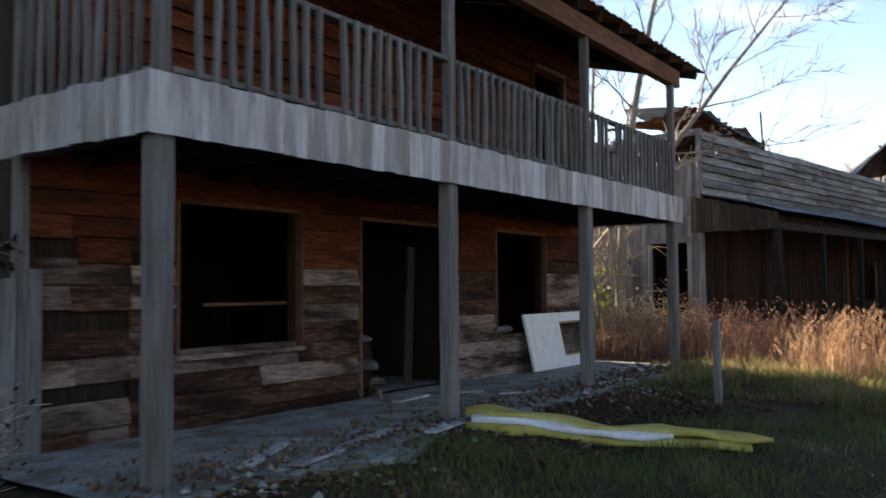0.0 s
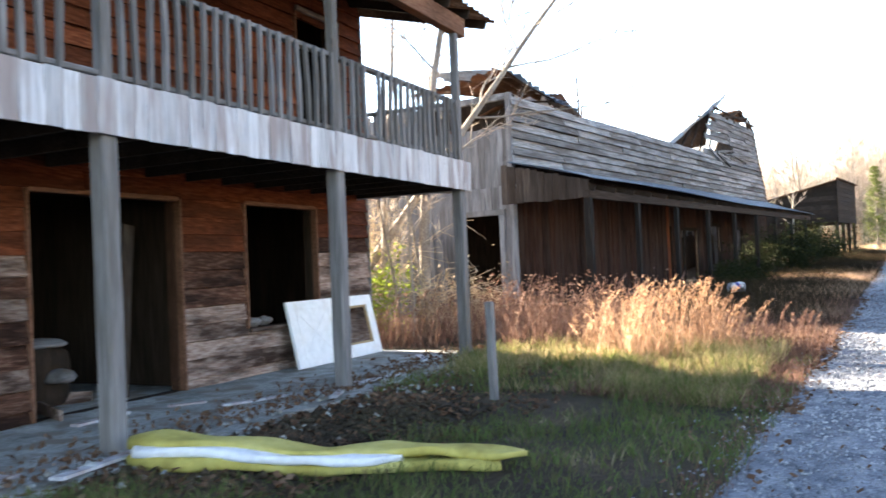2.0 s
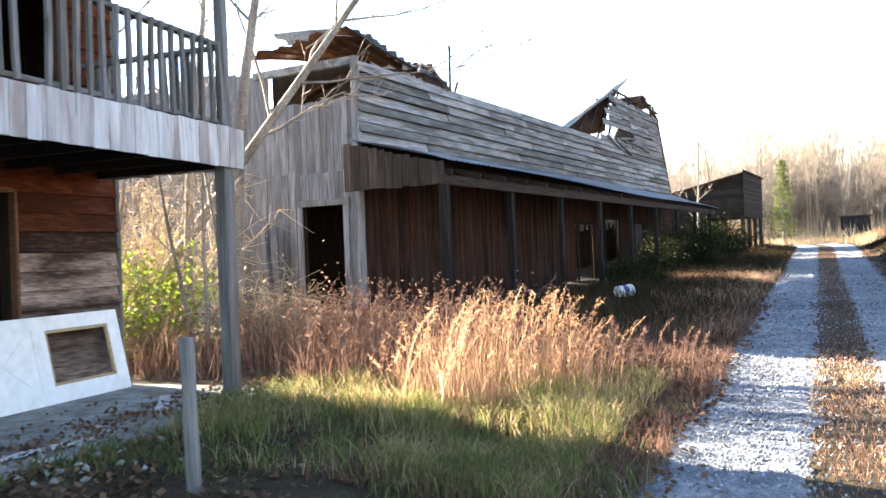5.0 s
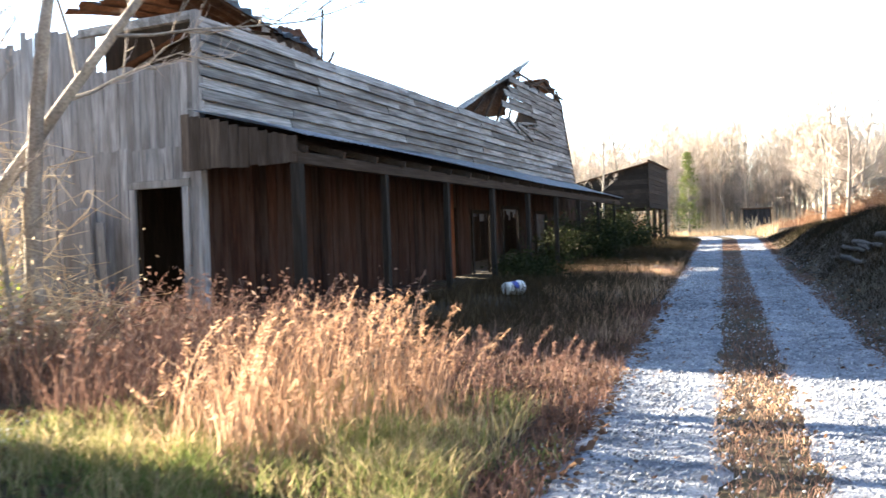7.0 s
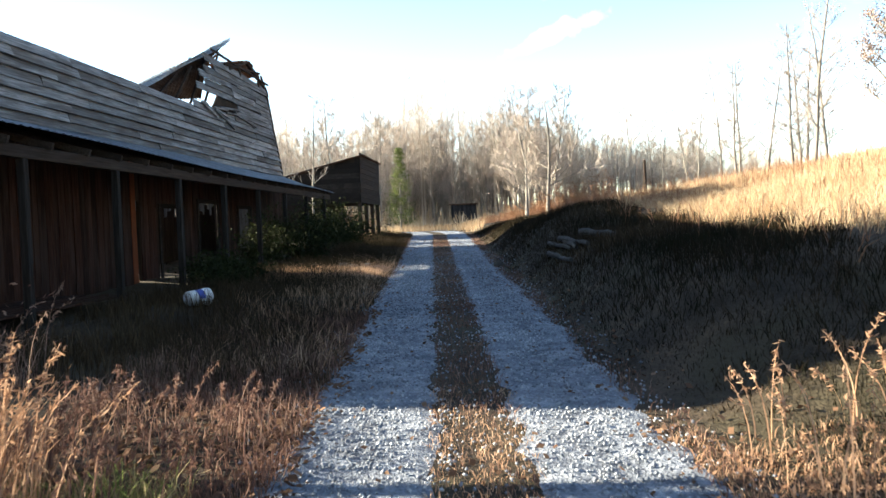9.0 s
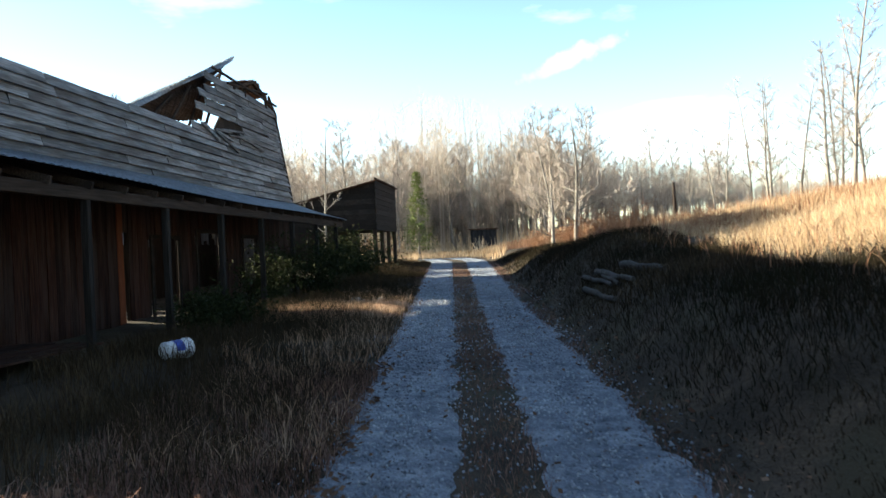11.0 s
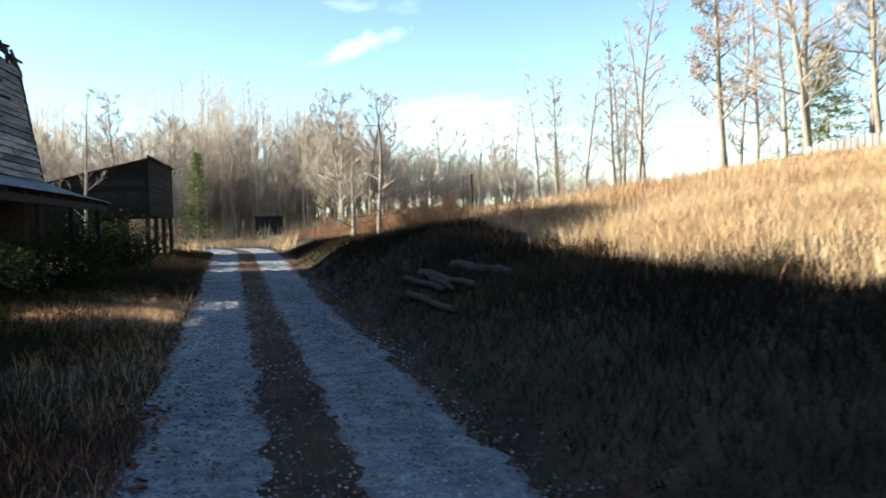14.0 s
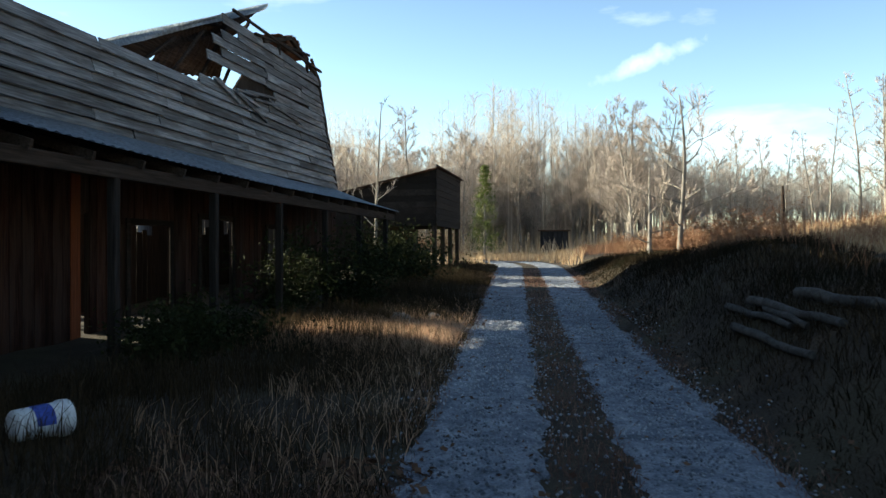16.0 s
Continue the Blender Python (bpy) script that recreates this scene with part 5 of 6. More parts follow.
# woods beyond the end of the road: five kinds, planted many times
woods = []
for k in range(5):
    spec = dict(seed=100 + k, height=9.0 + 1.1 * (k % 3), r0=0.11 + 0.015 * k, limbs=24, first=0.16, spread=0.34, twigs=14, subs=8, up=0.75, twig_r=0.010)
    woods.append(tree_thing("bare_tree", at(94 + 3 * k, 22 - 7 * k, k), "slender leafless tree of the woods by the road", spec, M_BARK2 if k % 2 else M_BARK, M_TWIG, group="trees of the far woods"))
for k in range(165):
    if k < 90:
        x, y = rgt.uniform(76, 100), rgt.uniform(-3, 28)
    elif k < 140:
        x, y = rgt.uniform(100, 150), rgt.uniform(-16, 60)
    else:
        x, y = rgt.uniform(58, 76), rgt.uniform(17, 36)
    if x < 92 and 2.5 < y < 13:
        x += 18
    if abs(y - 6) < 4 and x < 92:
        x += 12
    s = rgt.uniform(0.7, 1.05) * (1.0 + max(0, x - 100) * 0.006)
    copy_thing(woods[k % 5], at(x, y, rgt.uniform(0, 6.28)) @ Matrix.Scale(s, 4))
for k in range(50):
    x, y = rgt.uniform(92, 135), rgt.uniform(-22, 6)
    copy_thing(woods[k % 5], at(x, y, rgt.uniform(0, 6.28)) @ Matrix.Scale(rgt.uniform(0.55, 0.85), 4))
# woods behind the house and the store
for k in range(45):
    x, y = rgt.uniform(-4, 60), rgt.uniform(40, 62)
    copy_thing(woods[k % 5], at(x, y, rgt.uniform(0, 6.28)) @ Matrix.Scale(rgt.uniform(0.7, 1.0), 4))



def thicket(name, x, y, h, r, limbs, material, label, seed):
    """Crowd of slender bare trees: three-sided trunks, flat limbs and twigs, in one mesh."""
    rg = np.random.default_rng(seed)
    n = len(x)
    root = np.stack([x, y, ground_z(x, y) - 0.2], -1)
    top = root + np.stack([rg.normal(0, 0.03, n) * h, rg.normal(0, 0.03, n) * h, h], -1)
    vs, ts, base = [], [], 0
    ring = np.array([(math.cos(g), math.sin(g), 0) for g in (0.0, 2.094, 4.189)])
    v = np.concatenate([root[:, None] + ring[None] * r[:, None, None], top[:, None] + ring[None] * (r * 0.2)[:, None, None]], 1)
    k = np.arange(n)[:, None, None] * 6
    f = np.array([(0, 1, 4), (0, 4, 3), (1, 2, 5), (1, 5, 4), (2, 0, 3), (2, 3, 5)])
    vs.append(v.reshape(-1, 3))
    ts.append((k + f[None]).reshape(-1, 3))
    base += n * 6

    def slivers(p, d, w):
        nonlocal base
        side = np.cross(d, rg.normal(size=d.shape))
        side *= (w / 2)[:, None] / np.maximum(np.linalg.norm(side, axis=1, keepdims=True), 1e-6)
        vs.append(np.stack([p - side, p + side, p + d + side * 0.3, p + d - side * 0.3], 1).reshape(-1, 3))
        q = base + np.arange(len(p))[:, None] * 4
        ts.append(np.concatenate([q + np.array([[0, 1, 2]]), q + np.array([[0, 2, 3]])]))
        base += len(p) * 4
    i = np.repeat(np.arange(n), limbs)
    u = rg.uniform(0.22, 0.98, len(i)) ** 0.8
    p = root[i] + (top - root)[i] * u[:, None]
    a = rg.uniform(0, 2 * np.pi, len(i))
    ln = h[i] * (1.1 - u) * rg.uniform(0.16, 0.36, len(i)) + 0.25
    d = np.stack([np.cos(a), np.sin(a), rg.uniform(0.5, 1.5, len(i))], -1)
    d *= (ln / np.linalg.norm(d, axis=1))[:, None]
    slivers(p, d, r[i] * 0.45)
    j = np.repeat(np.arange(len(i)), 4)
    p2 = p[j] + d[j] * rg.uniform(0.25, 1.0, (len(j), 1))
    d2 = d[j] * 0.4 + rg.normal(0, 0.28, (len(j), 3)) * np.linalg.norm(d[j], axis=1)[:, None]
    d2[:, 2] = np.abs(d2[:, 2])
    slivers(p2, d2, r[i][j] * 0.30)
    array_mesh(name, np.concatenate(vs), np.concatenate(ts), material, "stuff", label, "woods")


NW = np.random.default_rng(91)
n = 760
x, y = NW.uniform(90, 128, n), NW.uniform(-34, 52, n)
tall = np.interp(y * 95 / x, [-30, -20, -9, -3, 2, 6, 11, 16, 18.5, 20.5, 23, 30, 50], [4.0, 4.5, 6.5, 8.5, 11.0, 13.5, 14.0, 12.5, 8.0, 7.5, 11.5, 12.0, 11.0])
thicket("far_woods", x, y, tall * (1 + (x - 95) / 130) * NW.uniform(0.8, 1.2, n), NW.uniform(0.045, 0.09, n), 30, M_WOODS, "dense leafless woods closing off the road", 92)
x, y = NW.uniform(82, 126, 15000), NW.uniform(-34, 50, 15000)
FAR_BRUSH = np.abs(y - 6) + np.clip(92 - x, 0, 9) * 0.9 > 5.0 * (x < 92), x, y
n = 90
x, y = NW.uniform(28, 86, n), NW.uniform(-26, -16.5, n)
thicket("ridge_thicket", x, y, NW.uniform(2.6, 5.6, n), NW.uniform(0.025, 0.055, n), 20, M_TWIG, "young bare saplings behind the field's ridge", 93)

# trees along the ridge of the field
ridge = []
for k in range(3):
    spec = dict(seed=200 + k, height=8.5 + k, r0=0.105, limbs=26, first=0.2, spread=0.22, twigs=8, subs=7, up=0.5)
    ridge.append((spec, k))
ridge_src = [tree_thing("bare_tree", at(48 - 8 * k, -17.0 - 1.5 * k, k), "tall leafless tree on the ridge behind the field", s, M_BARK2, M_TWIG, group="trees on the ridge") for s, k in ridge]
for k, (x, y, s) in enumerate(((72.5, -15.5, 1.15), (70, -16.8, 1.05), (75.5, -15, 1.0), (61, -15.6, 1.15), (63.5, -16.8, 1.0), (57, -15.4, 1.2), (66, -18, 1.1), (42.5, -16, 1.35), (41, -17.8, 1.2), (46, -17.2, 1.2), (36, -17, 1.35), (33, -18, 1.25), (30, -19, 1.15), (26, -19, 1.25), (83, -12, 0.7), (90, -9, 0.6), (95, -7, 0.6), (22, -20, 1.2), (18, -21, 1.1), (53, -19, 1.0), (79, -14, 0.85), (100, -11, 0.8), (87, -15, 0.9), (43.7, -16.8, 1.5), (42.5, -18.5, 1.45), (40, -18, 1.7), (37.5, -18.5, 1.5), (66, -13.6, 1.0), (64, -18.6, 1.2))):
    copy_thing(ridge_src[k % 3], at(x, y, k * 1.3) @ Matrix.Scale(s, 4))
tree_thing("oak_tree", at(48.6, -15.9, 0.5), "tall oak still holding russet leaves on the ridge", dict(seed=231, height=12.5, r0=0.20, limbs=20, first=0.22, spread=0.26, twigs=5, subs=6, up=0.5), M_BARK2, M_TWIG, 6500, M_TWIG_RED, 0.15)
# crooked pale tree on the bank
tree_thing("crooked_tree", at(39.6, 0.35, 0.4), "crooked leafless tree with pale bark on the bank", dict(seed=305, height=4.3, r0=0.085, limbs=14, lean=0.15, first=0.12, spread=0.62, twigs=7, subs=7, up=0.45, twist=0.28), M_BARK2, M_TWIG)
tree_thing("crooked_tree", at(40.2, 1.1, 2.2), "low leaning leafless tree beside the crooked one", dict(seed=309, height=2.9, r0=0.08, limbs=8, lean=0.6, first=0.2, spread=0.6, twigs=6, subs=5, up=0.3, twist=0.3), M_BARK2, M_TWIG)
snag = add_tubes("dead_snag", [(Vector((0, 0, -0.2)), Vector((0.03, 0, 1.3)), 0.09, 0.085), (Vector((0.03, 0, 1.3)), Vector((0.02, 0.02, 2.3)), 0.085, 0.06)], M_BLACK, None, 8)
snag.location = (56.0, -5.9, gz(56.0, -5.9))
tagged(snag, "black broken trunk standing on the field edge", "tree trunk")

# trees in the gap between house and store
tree_thing("gap_tree", at(14.75, 10.62, 0.3), "leafless tree with grey vine-wrapped trunk beside the store", dict(seed=401, height=9.5, r0=0.125, limbs=9, lean=0.01, first=0.45, spread=0.30, twigs=6, subs=5, up=0.9), M_BARK, M_TWIG)
tree_thing("gap_tree", at(14.45, 11.3, 2.0), "second grey trunk growing beside the store", dict(seed=402, height=8.0, r0=0.09, limbs=8, lean=0.02, first=0.4, spread=0.3, twigs=5, subs=4, up=0.9), M_BARK, M_TWIG)
tree_thing("gap_tree", at(13.75, 12.4, 1.0), "third grey trunk deeper in the gap", dict(seed=405, height=8.5, r0=0.11, limbs=9, lean=0.02, first=0.35, spread=0.32, twigs=5, subs=5, up=0.9), M_BARK, M_TWIG)
LEAN = Vector((0, 0, 1)).rotation_difference(Vector((0.26, -0.66, 1.0))).to_matrix().to_4x4()
tree_thing("leaning_tree", at(14.2, 12.55) @ LEAN, "thin leafless tree leaning over the store roof", dict(seed=404, height=9.2, r0=0.11, limbs=11, lean=0.0, first=0.42, spread=0.5, twigs=7, subs=6, up=0.6), M_BARK, M_TWIG)
for k, (x, y, rz) in enumerate(((13.45, 9.95, 1.0), (13.5, 10.1, 2.6), (13.0, 11.2, 4.0), (14.2, 10.2, 0.2))):
    tree_thing("sapling", at(x, y, rz), "pale thin sapling in the brush", dict(seed=430 + k, height=3.4 + 0.5 * k, r0=0.04, limbs=8, lean=0.16, first=0.35, spread=0.3, twigs=4, subs=4, up=0.8), M_BARK2, M_TWIG)
tree_thing("roadside_sapling", at(41.9, 9.4, 1.0), "pale thin sapling beside the store roof", dict(seed=413, height=5.5, r0=0.06, limbs=10, first=0.3, spread=0.32, twigs=5, subs=5, up=0.8), M_BARK2, M_TWIG)


def shrub(name, x, y, w, h, n, leaf_mat, size, seed, label, stems=16, stem_mat=None, sparse=0.0):
    """Bush: stems fanning from the base, leaves in clumps along them."""
    rg = random.Random(seed)
    nr = np.random.default_rng(seed)
    thing = empty(name, at(x, y), label=label, category="bush")
    segs, pts = [], []
    for k in range(stems):
        a = rg.uniform(0, 6.28)
        p = Vector((math.cos(a) * w * 0.12, math.sin(a) * w * 0.12, -0.05))
        d = Vector((math.cos(a) * rg.uniform(0.1, 0.8) * w / h, math.sin(a) * rg.uniform(0.1, 0.8) * w / h, 1)).normalized()
        L = h * rg.uniform(0.6, 1.15)
        for i in range(6):
            q = p + d * L / 6
            segs.append((p, q, 0.016 * (1 - i / 7), 0.016 * (1 - (i + 1) / 7)))
            for _k in range(3):
                e = q + Vector((rg.gauss(0, 1), rg.gauss(0, 1), rg.gauss(0, 0.6))) * 0.16 * w
                segs.append((q, e, 0.006, 0.003))
                if i > 0 or sparse == 0:
                    pts.append(tuple(e))
            d = (d + Vector((rg.gauss(0, 0.2), rg.gauss(0, 0.2), rg.gauss(0, 0.1)))).normalized()
            p = q
    add_tubes("branchwork", segs, stem_mat or M_TWIG, thing, 4)["kind"] = "stuff"
    if n:
        pts = np.array(pts)
        c = pts[nr.integers(0, len(pts), n)] + nr.normal(0, 0.07 * w ** 0.5, (n, 3))
        c = c[c[:, 2] > 0.02]
        v, t = leaf_cloud(c, size, nr, 1.3)
        array_mesh("foliage", v, t, leaf_mat, parent=thing)
    return thing


shrub("green_shrub", 13.5, 10.9, 1.3, 1.5, 2600, M_LIME, 0.085, 501, "yellow-green leafy shrub in the gap beside the house", 18)
shrub("green_shrub", 14.3, 11.9, 1.2, 1.3, 1600, M_LIME, 0.085, 502, "yellow-green leafy shrub deeper in the gap", 14)
for k, (x, y, w, h) in enumerate(((13.2, 12.6, 2.2, 2.6), (14.7, 12.2, 2.0, 2.8), (12.9, 14.0, 2.6, 3.0), (15.8, 13.2, 2.2, 3.2), (14.4, 9.6, 1.6, 1.2))):
    shrub("dry_brush", x, y, w, h, 320, M_STRAW, 0.06, 520 + k, "tangle of dry straw-coloured brush and vines in the gap", 34, M_STRAW)
shrub("evergreen_bush", 26.4, 7.7, 1.3, 0.8, 2400, M_BUSH, 0.08, 540, "dark evergreen bush crowding the store porch", 26, M_BUSH)
shrub("evergreen_bush", 25.2, 7.6, 1.2, 0.7, 1300, M_BUSH, 0.08, 541, "low evergreen bush before the store porch", 18, M_BUSH)
shrub("evergreen_bush", 31.2, 8.5, 1.4, 1.5, 2200, M_BUSH, 0.085, 547, "evergreen bush growing through the store porch", 20, M_BUSH)
shrub("evergreen_bush", 33.0, 7.6, 2.0, 1.7, 3400, M_BUSH, 0.085, 542, "tall dark evergreen bush at the store porch", 22, M_BUSH)
shrub("evergreen_bush", 38.5, 8.0, 2.2, 1.7, 3200, M_BUSH, 0.11, 543, "dark bush between store and stilt building", 22, M_BUSH)
shrub("evergreen_bush", 42.0, 8.4, 2.2, 1.6, 3000, M_BUSH, 0.11, 544, "dark bush before the stilt building", 20, M_BUSH)
shrub("hanging_greenery", 0.95, 8.05, 0.8, 2.7, 2000, M_BUSH, 0.09, 545, "dark green leafy shrub beside the board fence", 10)
shrub("dry_brush", 1.1, 6.9, 0.9, 0.7, 160, M_BANK, 0.06, 546, "dry twiggy weeds growing against the porch", 16)
for k in range(16):
    x = 31 + k * 1.7
    y = float(road_y(min(x, 49))) - 3.6 - rgt.uniform(0, 2.2)
    shrub("briar", x, y, 1.3, rgt.uniform(0.7, 1.2), 260, M_BRIAR, 0.05, 560 + k, "russet briar thicket on the bank", 20, M_BRIAR)
for k in range(10):
    x, y = rgt.uniform(60, 84), rgt.uniform(10, 24)
    shrub("briar", x, y, 2.6, rgt.uniform(1.0, 1.8), 300, M_BRIAR, 0.09, 590 + k, "russet brush at the foot of the woods", 22, M_BRIAR)


def conifer(name, x, y, h, w, seed, label):
    rg = random.Random(seed)
    nr = np.random.default_rng(seed)
    thing = empty(name, at(x, y), label=label, category="tree")
    segs, pts = [], []
    add_tubes("trunk", [(Vector((0, 0, -0.1)), Vector((0, 0, h)), 0.03 * h / 2, 0.01)], M_BARK, thing, 7)
    z = h * 0.12
    while z < h * 0.98:
        for k in range(7):
            a = rg.uniform(0, 6.28)
            L = w * (1 - z / h) ** 0.8 * rg.uniform(0.5, 1.1) + 0.1
            e = Vector((math.cos(a) * L, math.sin(a) * L, z + L * rg.uniform(-0.15, 0.2)))
            s0 = Vector((0, 0, z))
            segs.append((s0, e, 0.02, 0.006))
            for _k in range(26):
                t = rg.uniform(0.2, 1.05)
                pts.append(tuple(s0.lerp(e, t) + Vector((rg.gauss(0, 0.12), rg.gauss(0, 0.12), rg.gauss(-0.02, 0.07)))))
        z += h * 0.045
    add_tubes("branches", segs, M_BARK, thing, 4)["kind"] = "stuff"
    v, t = leaf_cloud(np.array(pts), 0.24, nr, 0.5)
    array_mesh("needles", v, t, M_PINE, parent=thing)


conifer("pine_tree", 72.0, 9.6, 6.3, 1.5, 601, "young yellow-green pine at the roadside")
conifer("cedar_tree", 45.0, 14.5, 5.2, 1.3, 602, "dark cedar behind the store")
conifer("cedar_tree", 44.6, -18.2, 5.8, 3.0, 603, "dark cedar behind the fence on the ridge")
conifer("cedar_tree", 40.5, -20.0, 4.8, 2.4, 604, "second cedar behind the fence on the ridge")

# plank fence on the ridge
rfence = empty("ridge_fence", None, label="pale plank fence along the top of the field", category="fence")
rf_mesh = plank_meshes("plank", 3, M_GREY_V, "z", seed=61)
for x0, x1, y0, y1 in ((31.0, 39.3, -14.6, -13.8), (56.0, 63.0, -15.6, -15.6)):
    x = x0
    while x < x1:
        y = y0 + (y1 - y0) * (x - x0) / (x1 - x0)
        piece("plank", rgt.choice(rf_mesh), rfence, Matrix.Translation((x, y, gz(x, y) - 0.05)) @ Matrix.Diagonal((0.28, 0.03, 0.62 + rgt.uniform(-0.04, 0.04), 1)))
        x += 0.29

# ---- small things ----


def bucket():
    """A white plastic pail lying on its side, with a blue printed patch and a lid rim."""
    bx, by = 21.36, 6.52
    thing = empty("plastic_pail", Matrix.Translation((bx, by, gz(bx, by) + 0.135)) @ Matrix.Rotation(radians(-24), 4, "Z") @ Matrix.Rotation(radians(90), 4, "Y") @ Matrix.Scale(0.76, 4), label="white plastic pail with blue print lying in the grass", category="bucket")

    def lathe(name, prof, material, a0=0, a1=360, n=28, label=""):
        v, f = [], []
        full = a1 - a0 >= 360
        cnt = n if full else n + 1
        for r, z in prof:
            for k in range(cnt):
                g = radians(a0 + (a1 - a0) * k / n)
                v.append((r * math.cos(g), r * math.sin(g), z))
        for i in range(len(prof) - 1):
            for k in range(n if full else n):
                k2 = (k + 1) % cnt
                f.append((i * cnt + k, i * cnt + k2, (i + 1) * cnt + k2, (i + 1) * cnt + k))
        return mesh_ob(name, v, f, material, thing, label, True)
    lathe("shell", [(0.0, -0.26), (0.13, -0.26), (0.142, -0.25), (0.158, 0.18), (0.158, 0.2)], M_BUCKET)
    lathe("rim", [(0.160, 0.17), (0.172, 0.175), (0.172, 0.20), (0.168, 0.215), (0.172, 0.225), (0.172, 0.245), (0.155, 0.252), (0.0, 0.250)], M_BUCKET)
    lathe("print", [(0.1500, -0.12), (0.1565, 0.06)], M_BLUE, 165, 275, 12, "blue printed patch")


bucket()


def log_pile():
    """Bleached logs lying half hidden in the bank grass."""
    for k, (p0, p1, r) in enumerate((((26.7, 1.05, 0), (24.2, 0.78, 0), 0.055), ((27.1, 0.78, 0), (24.4, 0.46, 0), 0.06), ((26.4, 0.38, 0), (24.3, 0.0, 0), 0.075), ((27.6, 0.98, 0), (25.4, 0.69, 0), 0.05), ((26.5, 0.72, 0), (25.0, 0.62, 0), 0.05))):
        a, b2 = Vector(p0), Vector(p1)
        a.z = gz(a.x, a.y) + r + 0.03
        b2.z = gz(b2.x, b2.y) + r + 0.03
        d = (b2 - a) / 5
        segs, p = [], a
        for i in range(5):
            q = a + d * (i + 1) + Vector((0, 0, 0.02 * math.sin(i * 2 + k)))
            segs.append((p, q, r * (1 - 0.06 * i), r * (1 - 0.06 * (i + 1))))
            p = q
        base = segs[0][0].copy()
        segs = [(s[0] - base, s[1] - base, s[2], s[3]) for s in segs]
        segs.append((segs[-1][1], segs[-1][1] + d * 0.02, segs[-1][3], 0.002))
        segs.append((Vector((0, 0, 0)), -d * 0.02, r, 0.002))
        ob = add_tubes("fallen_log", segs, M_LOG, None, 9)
        ob.location = base
        tagged(ob, "bleached fallen log lying on the grassy bank", "log", "logs on the bank")


log_pile()


def rock(x, y, r, seed, label):
    rg = random.Random(seed)
    bm = bmesh.new()
    bmesh.ops.create_icosphere(bm, subdivisions=2, radius=r)
    for v in bm.verts:
        v.co *= 1 + rg.uniform(-0.16, 0.16)
        v.co.z *= 0.6
    ob = part("rock", bm, M_ROCK)
    ob.location = (x, y, gz(x, y) + r * 0.25)
    return tagged(ob, label, "rock")


rock(31.2, 6.2, 0.22, 1, "pale rock at the edge of the verge")
rock(31.9, 5.7, 0.14, 2, "small pale rock on the verge")
rock(2.95, 6.0, 0.07, 3, "small pale stone before the porch")
rock(4.1, 4.0, 0.05, 4, "small pale stone in the grass")

# ---- grass, weeds, leaves and gravel ----
NR = np.random.default_rng(5)


def blades(name, x, y, h, w, lean, material, label, bend=0.5, dirs=None, category="grass"):
    """Three-triangle blades rooted at x, y."""
    n = len(x)
    z = ground_z(x, y) - 0.015
    a = NR.uniform(0, 2 * np.pi, n)
    side = np.stack([np.cos(a), np.sin(a), np.zeros(n)], -1)
    b2 = NR.uniform(0, 2 * np.pi, n) if dirs is None else dirs + NR.normal(0, 0.7, n)
    tilt = np.stack([np.cos(b2), np.sin(b2), np.zeros(n)], -1) * (lean * NR.uniform(0.1, 1.2, n) * h)[:, None]
    up = np.array([0, 0, 1.0])
    root = np.stack([x, y, z], -1)
    mid = root + tilt * (0.5 - 0.25 * bend) + up * (h * 0.58)[:, None]
    tip = root + tilt + up * (h * (1 - 0.3 * bend * NR.uniform(0, 1, n)))[:, None]
    hw = (w / 2)[:, None]
    v = np.stack([root - side * hw, root + side * hw, mid - side * hw * 0.75, mid + side * hw * 0.75, tip], 1).reshape(-1, 3)
    k = np.arange(n)[:, None] * 5
    t = np.concatenate([k + np.array([[0, 1, 3]]), k + np.array([[0, 3, 2]]), k + np.array([[2, 3, 4]])])
    return array_mesh(name, v, t, material, "stuff", label, category)


def pick(n, x0, x1, y0, y1, keep, clump=0.0):
    """Points of a rectangle that pass a test; clumped if asked."""
    m = int(n * 2.2)
    x, y = NR.uniform(x0, x1, m), NR.uniform(y0, y1, m)
    ok = keep(x, y)
    if clump:
        ok &= lumps(x, y, clump, 3.0) + 0.4 * lumps(x, y, clump * 3, 8.0) + NR.normal(0, 0.35, m) > -0.15
    ok = np.nonzero(ok)[0][:n]
    return x[ok], y[ok]


def in_house(x, y, pad=0.0):
    ca, sa = math.cos(radians(HOUSE_ANGLE)), math.sin(radians(HOUSE_ANGLE))
    u = (x - 2.272) * ca + (y - 6.051) * sa
    v = -(x - 2.272) * sa + (y - 6.051) * ca
    return (u > -0.7 + pad) & (u < 10.2 - pad) & (v > -0.30 + pad)


def off_road(x, y):
    return y - road_y(x)


U = NR.uniform
# lawn before the house
x, y = pick(42000, -3, 13, 2.2, 7.6, lambda x, y: (off_road(x, y) > 1.25) & ~in_house(x, y) & (((x - 7.0) / 2.1) ** 2 + ((y - 6.05) / 0.75) ** 2 + NR.normal(0, 0.3, len(x)) > 1), 0.9)
blades("lawn_grass", x, y, U(0.04, 0.2, len(x)) * (0.75 + 0.6 * lumps(x, y, 2.1, 5.0)), U(0.005, 0.013, len(x)), 0.9, M_LAWN, "thin green and brown grass before the house", 0.8)
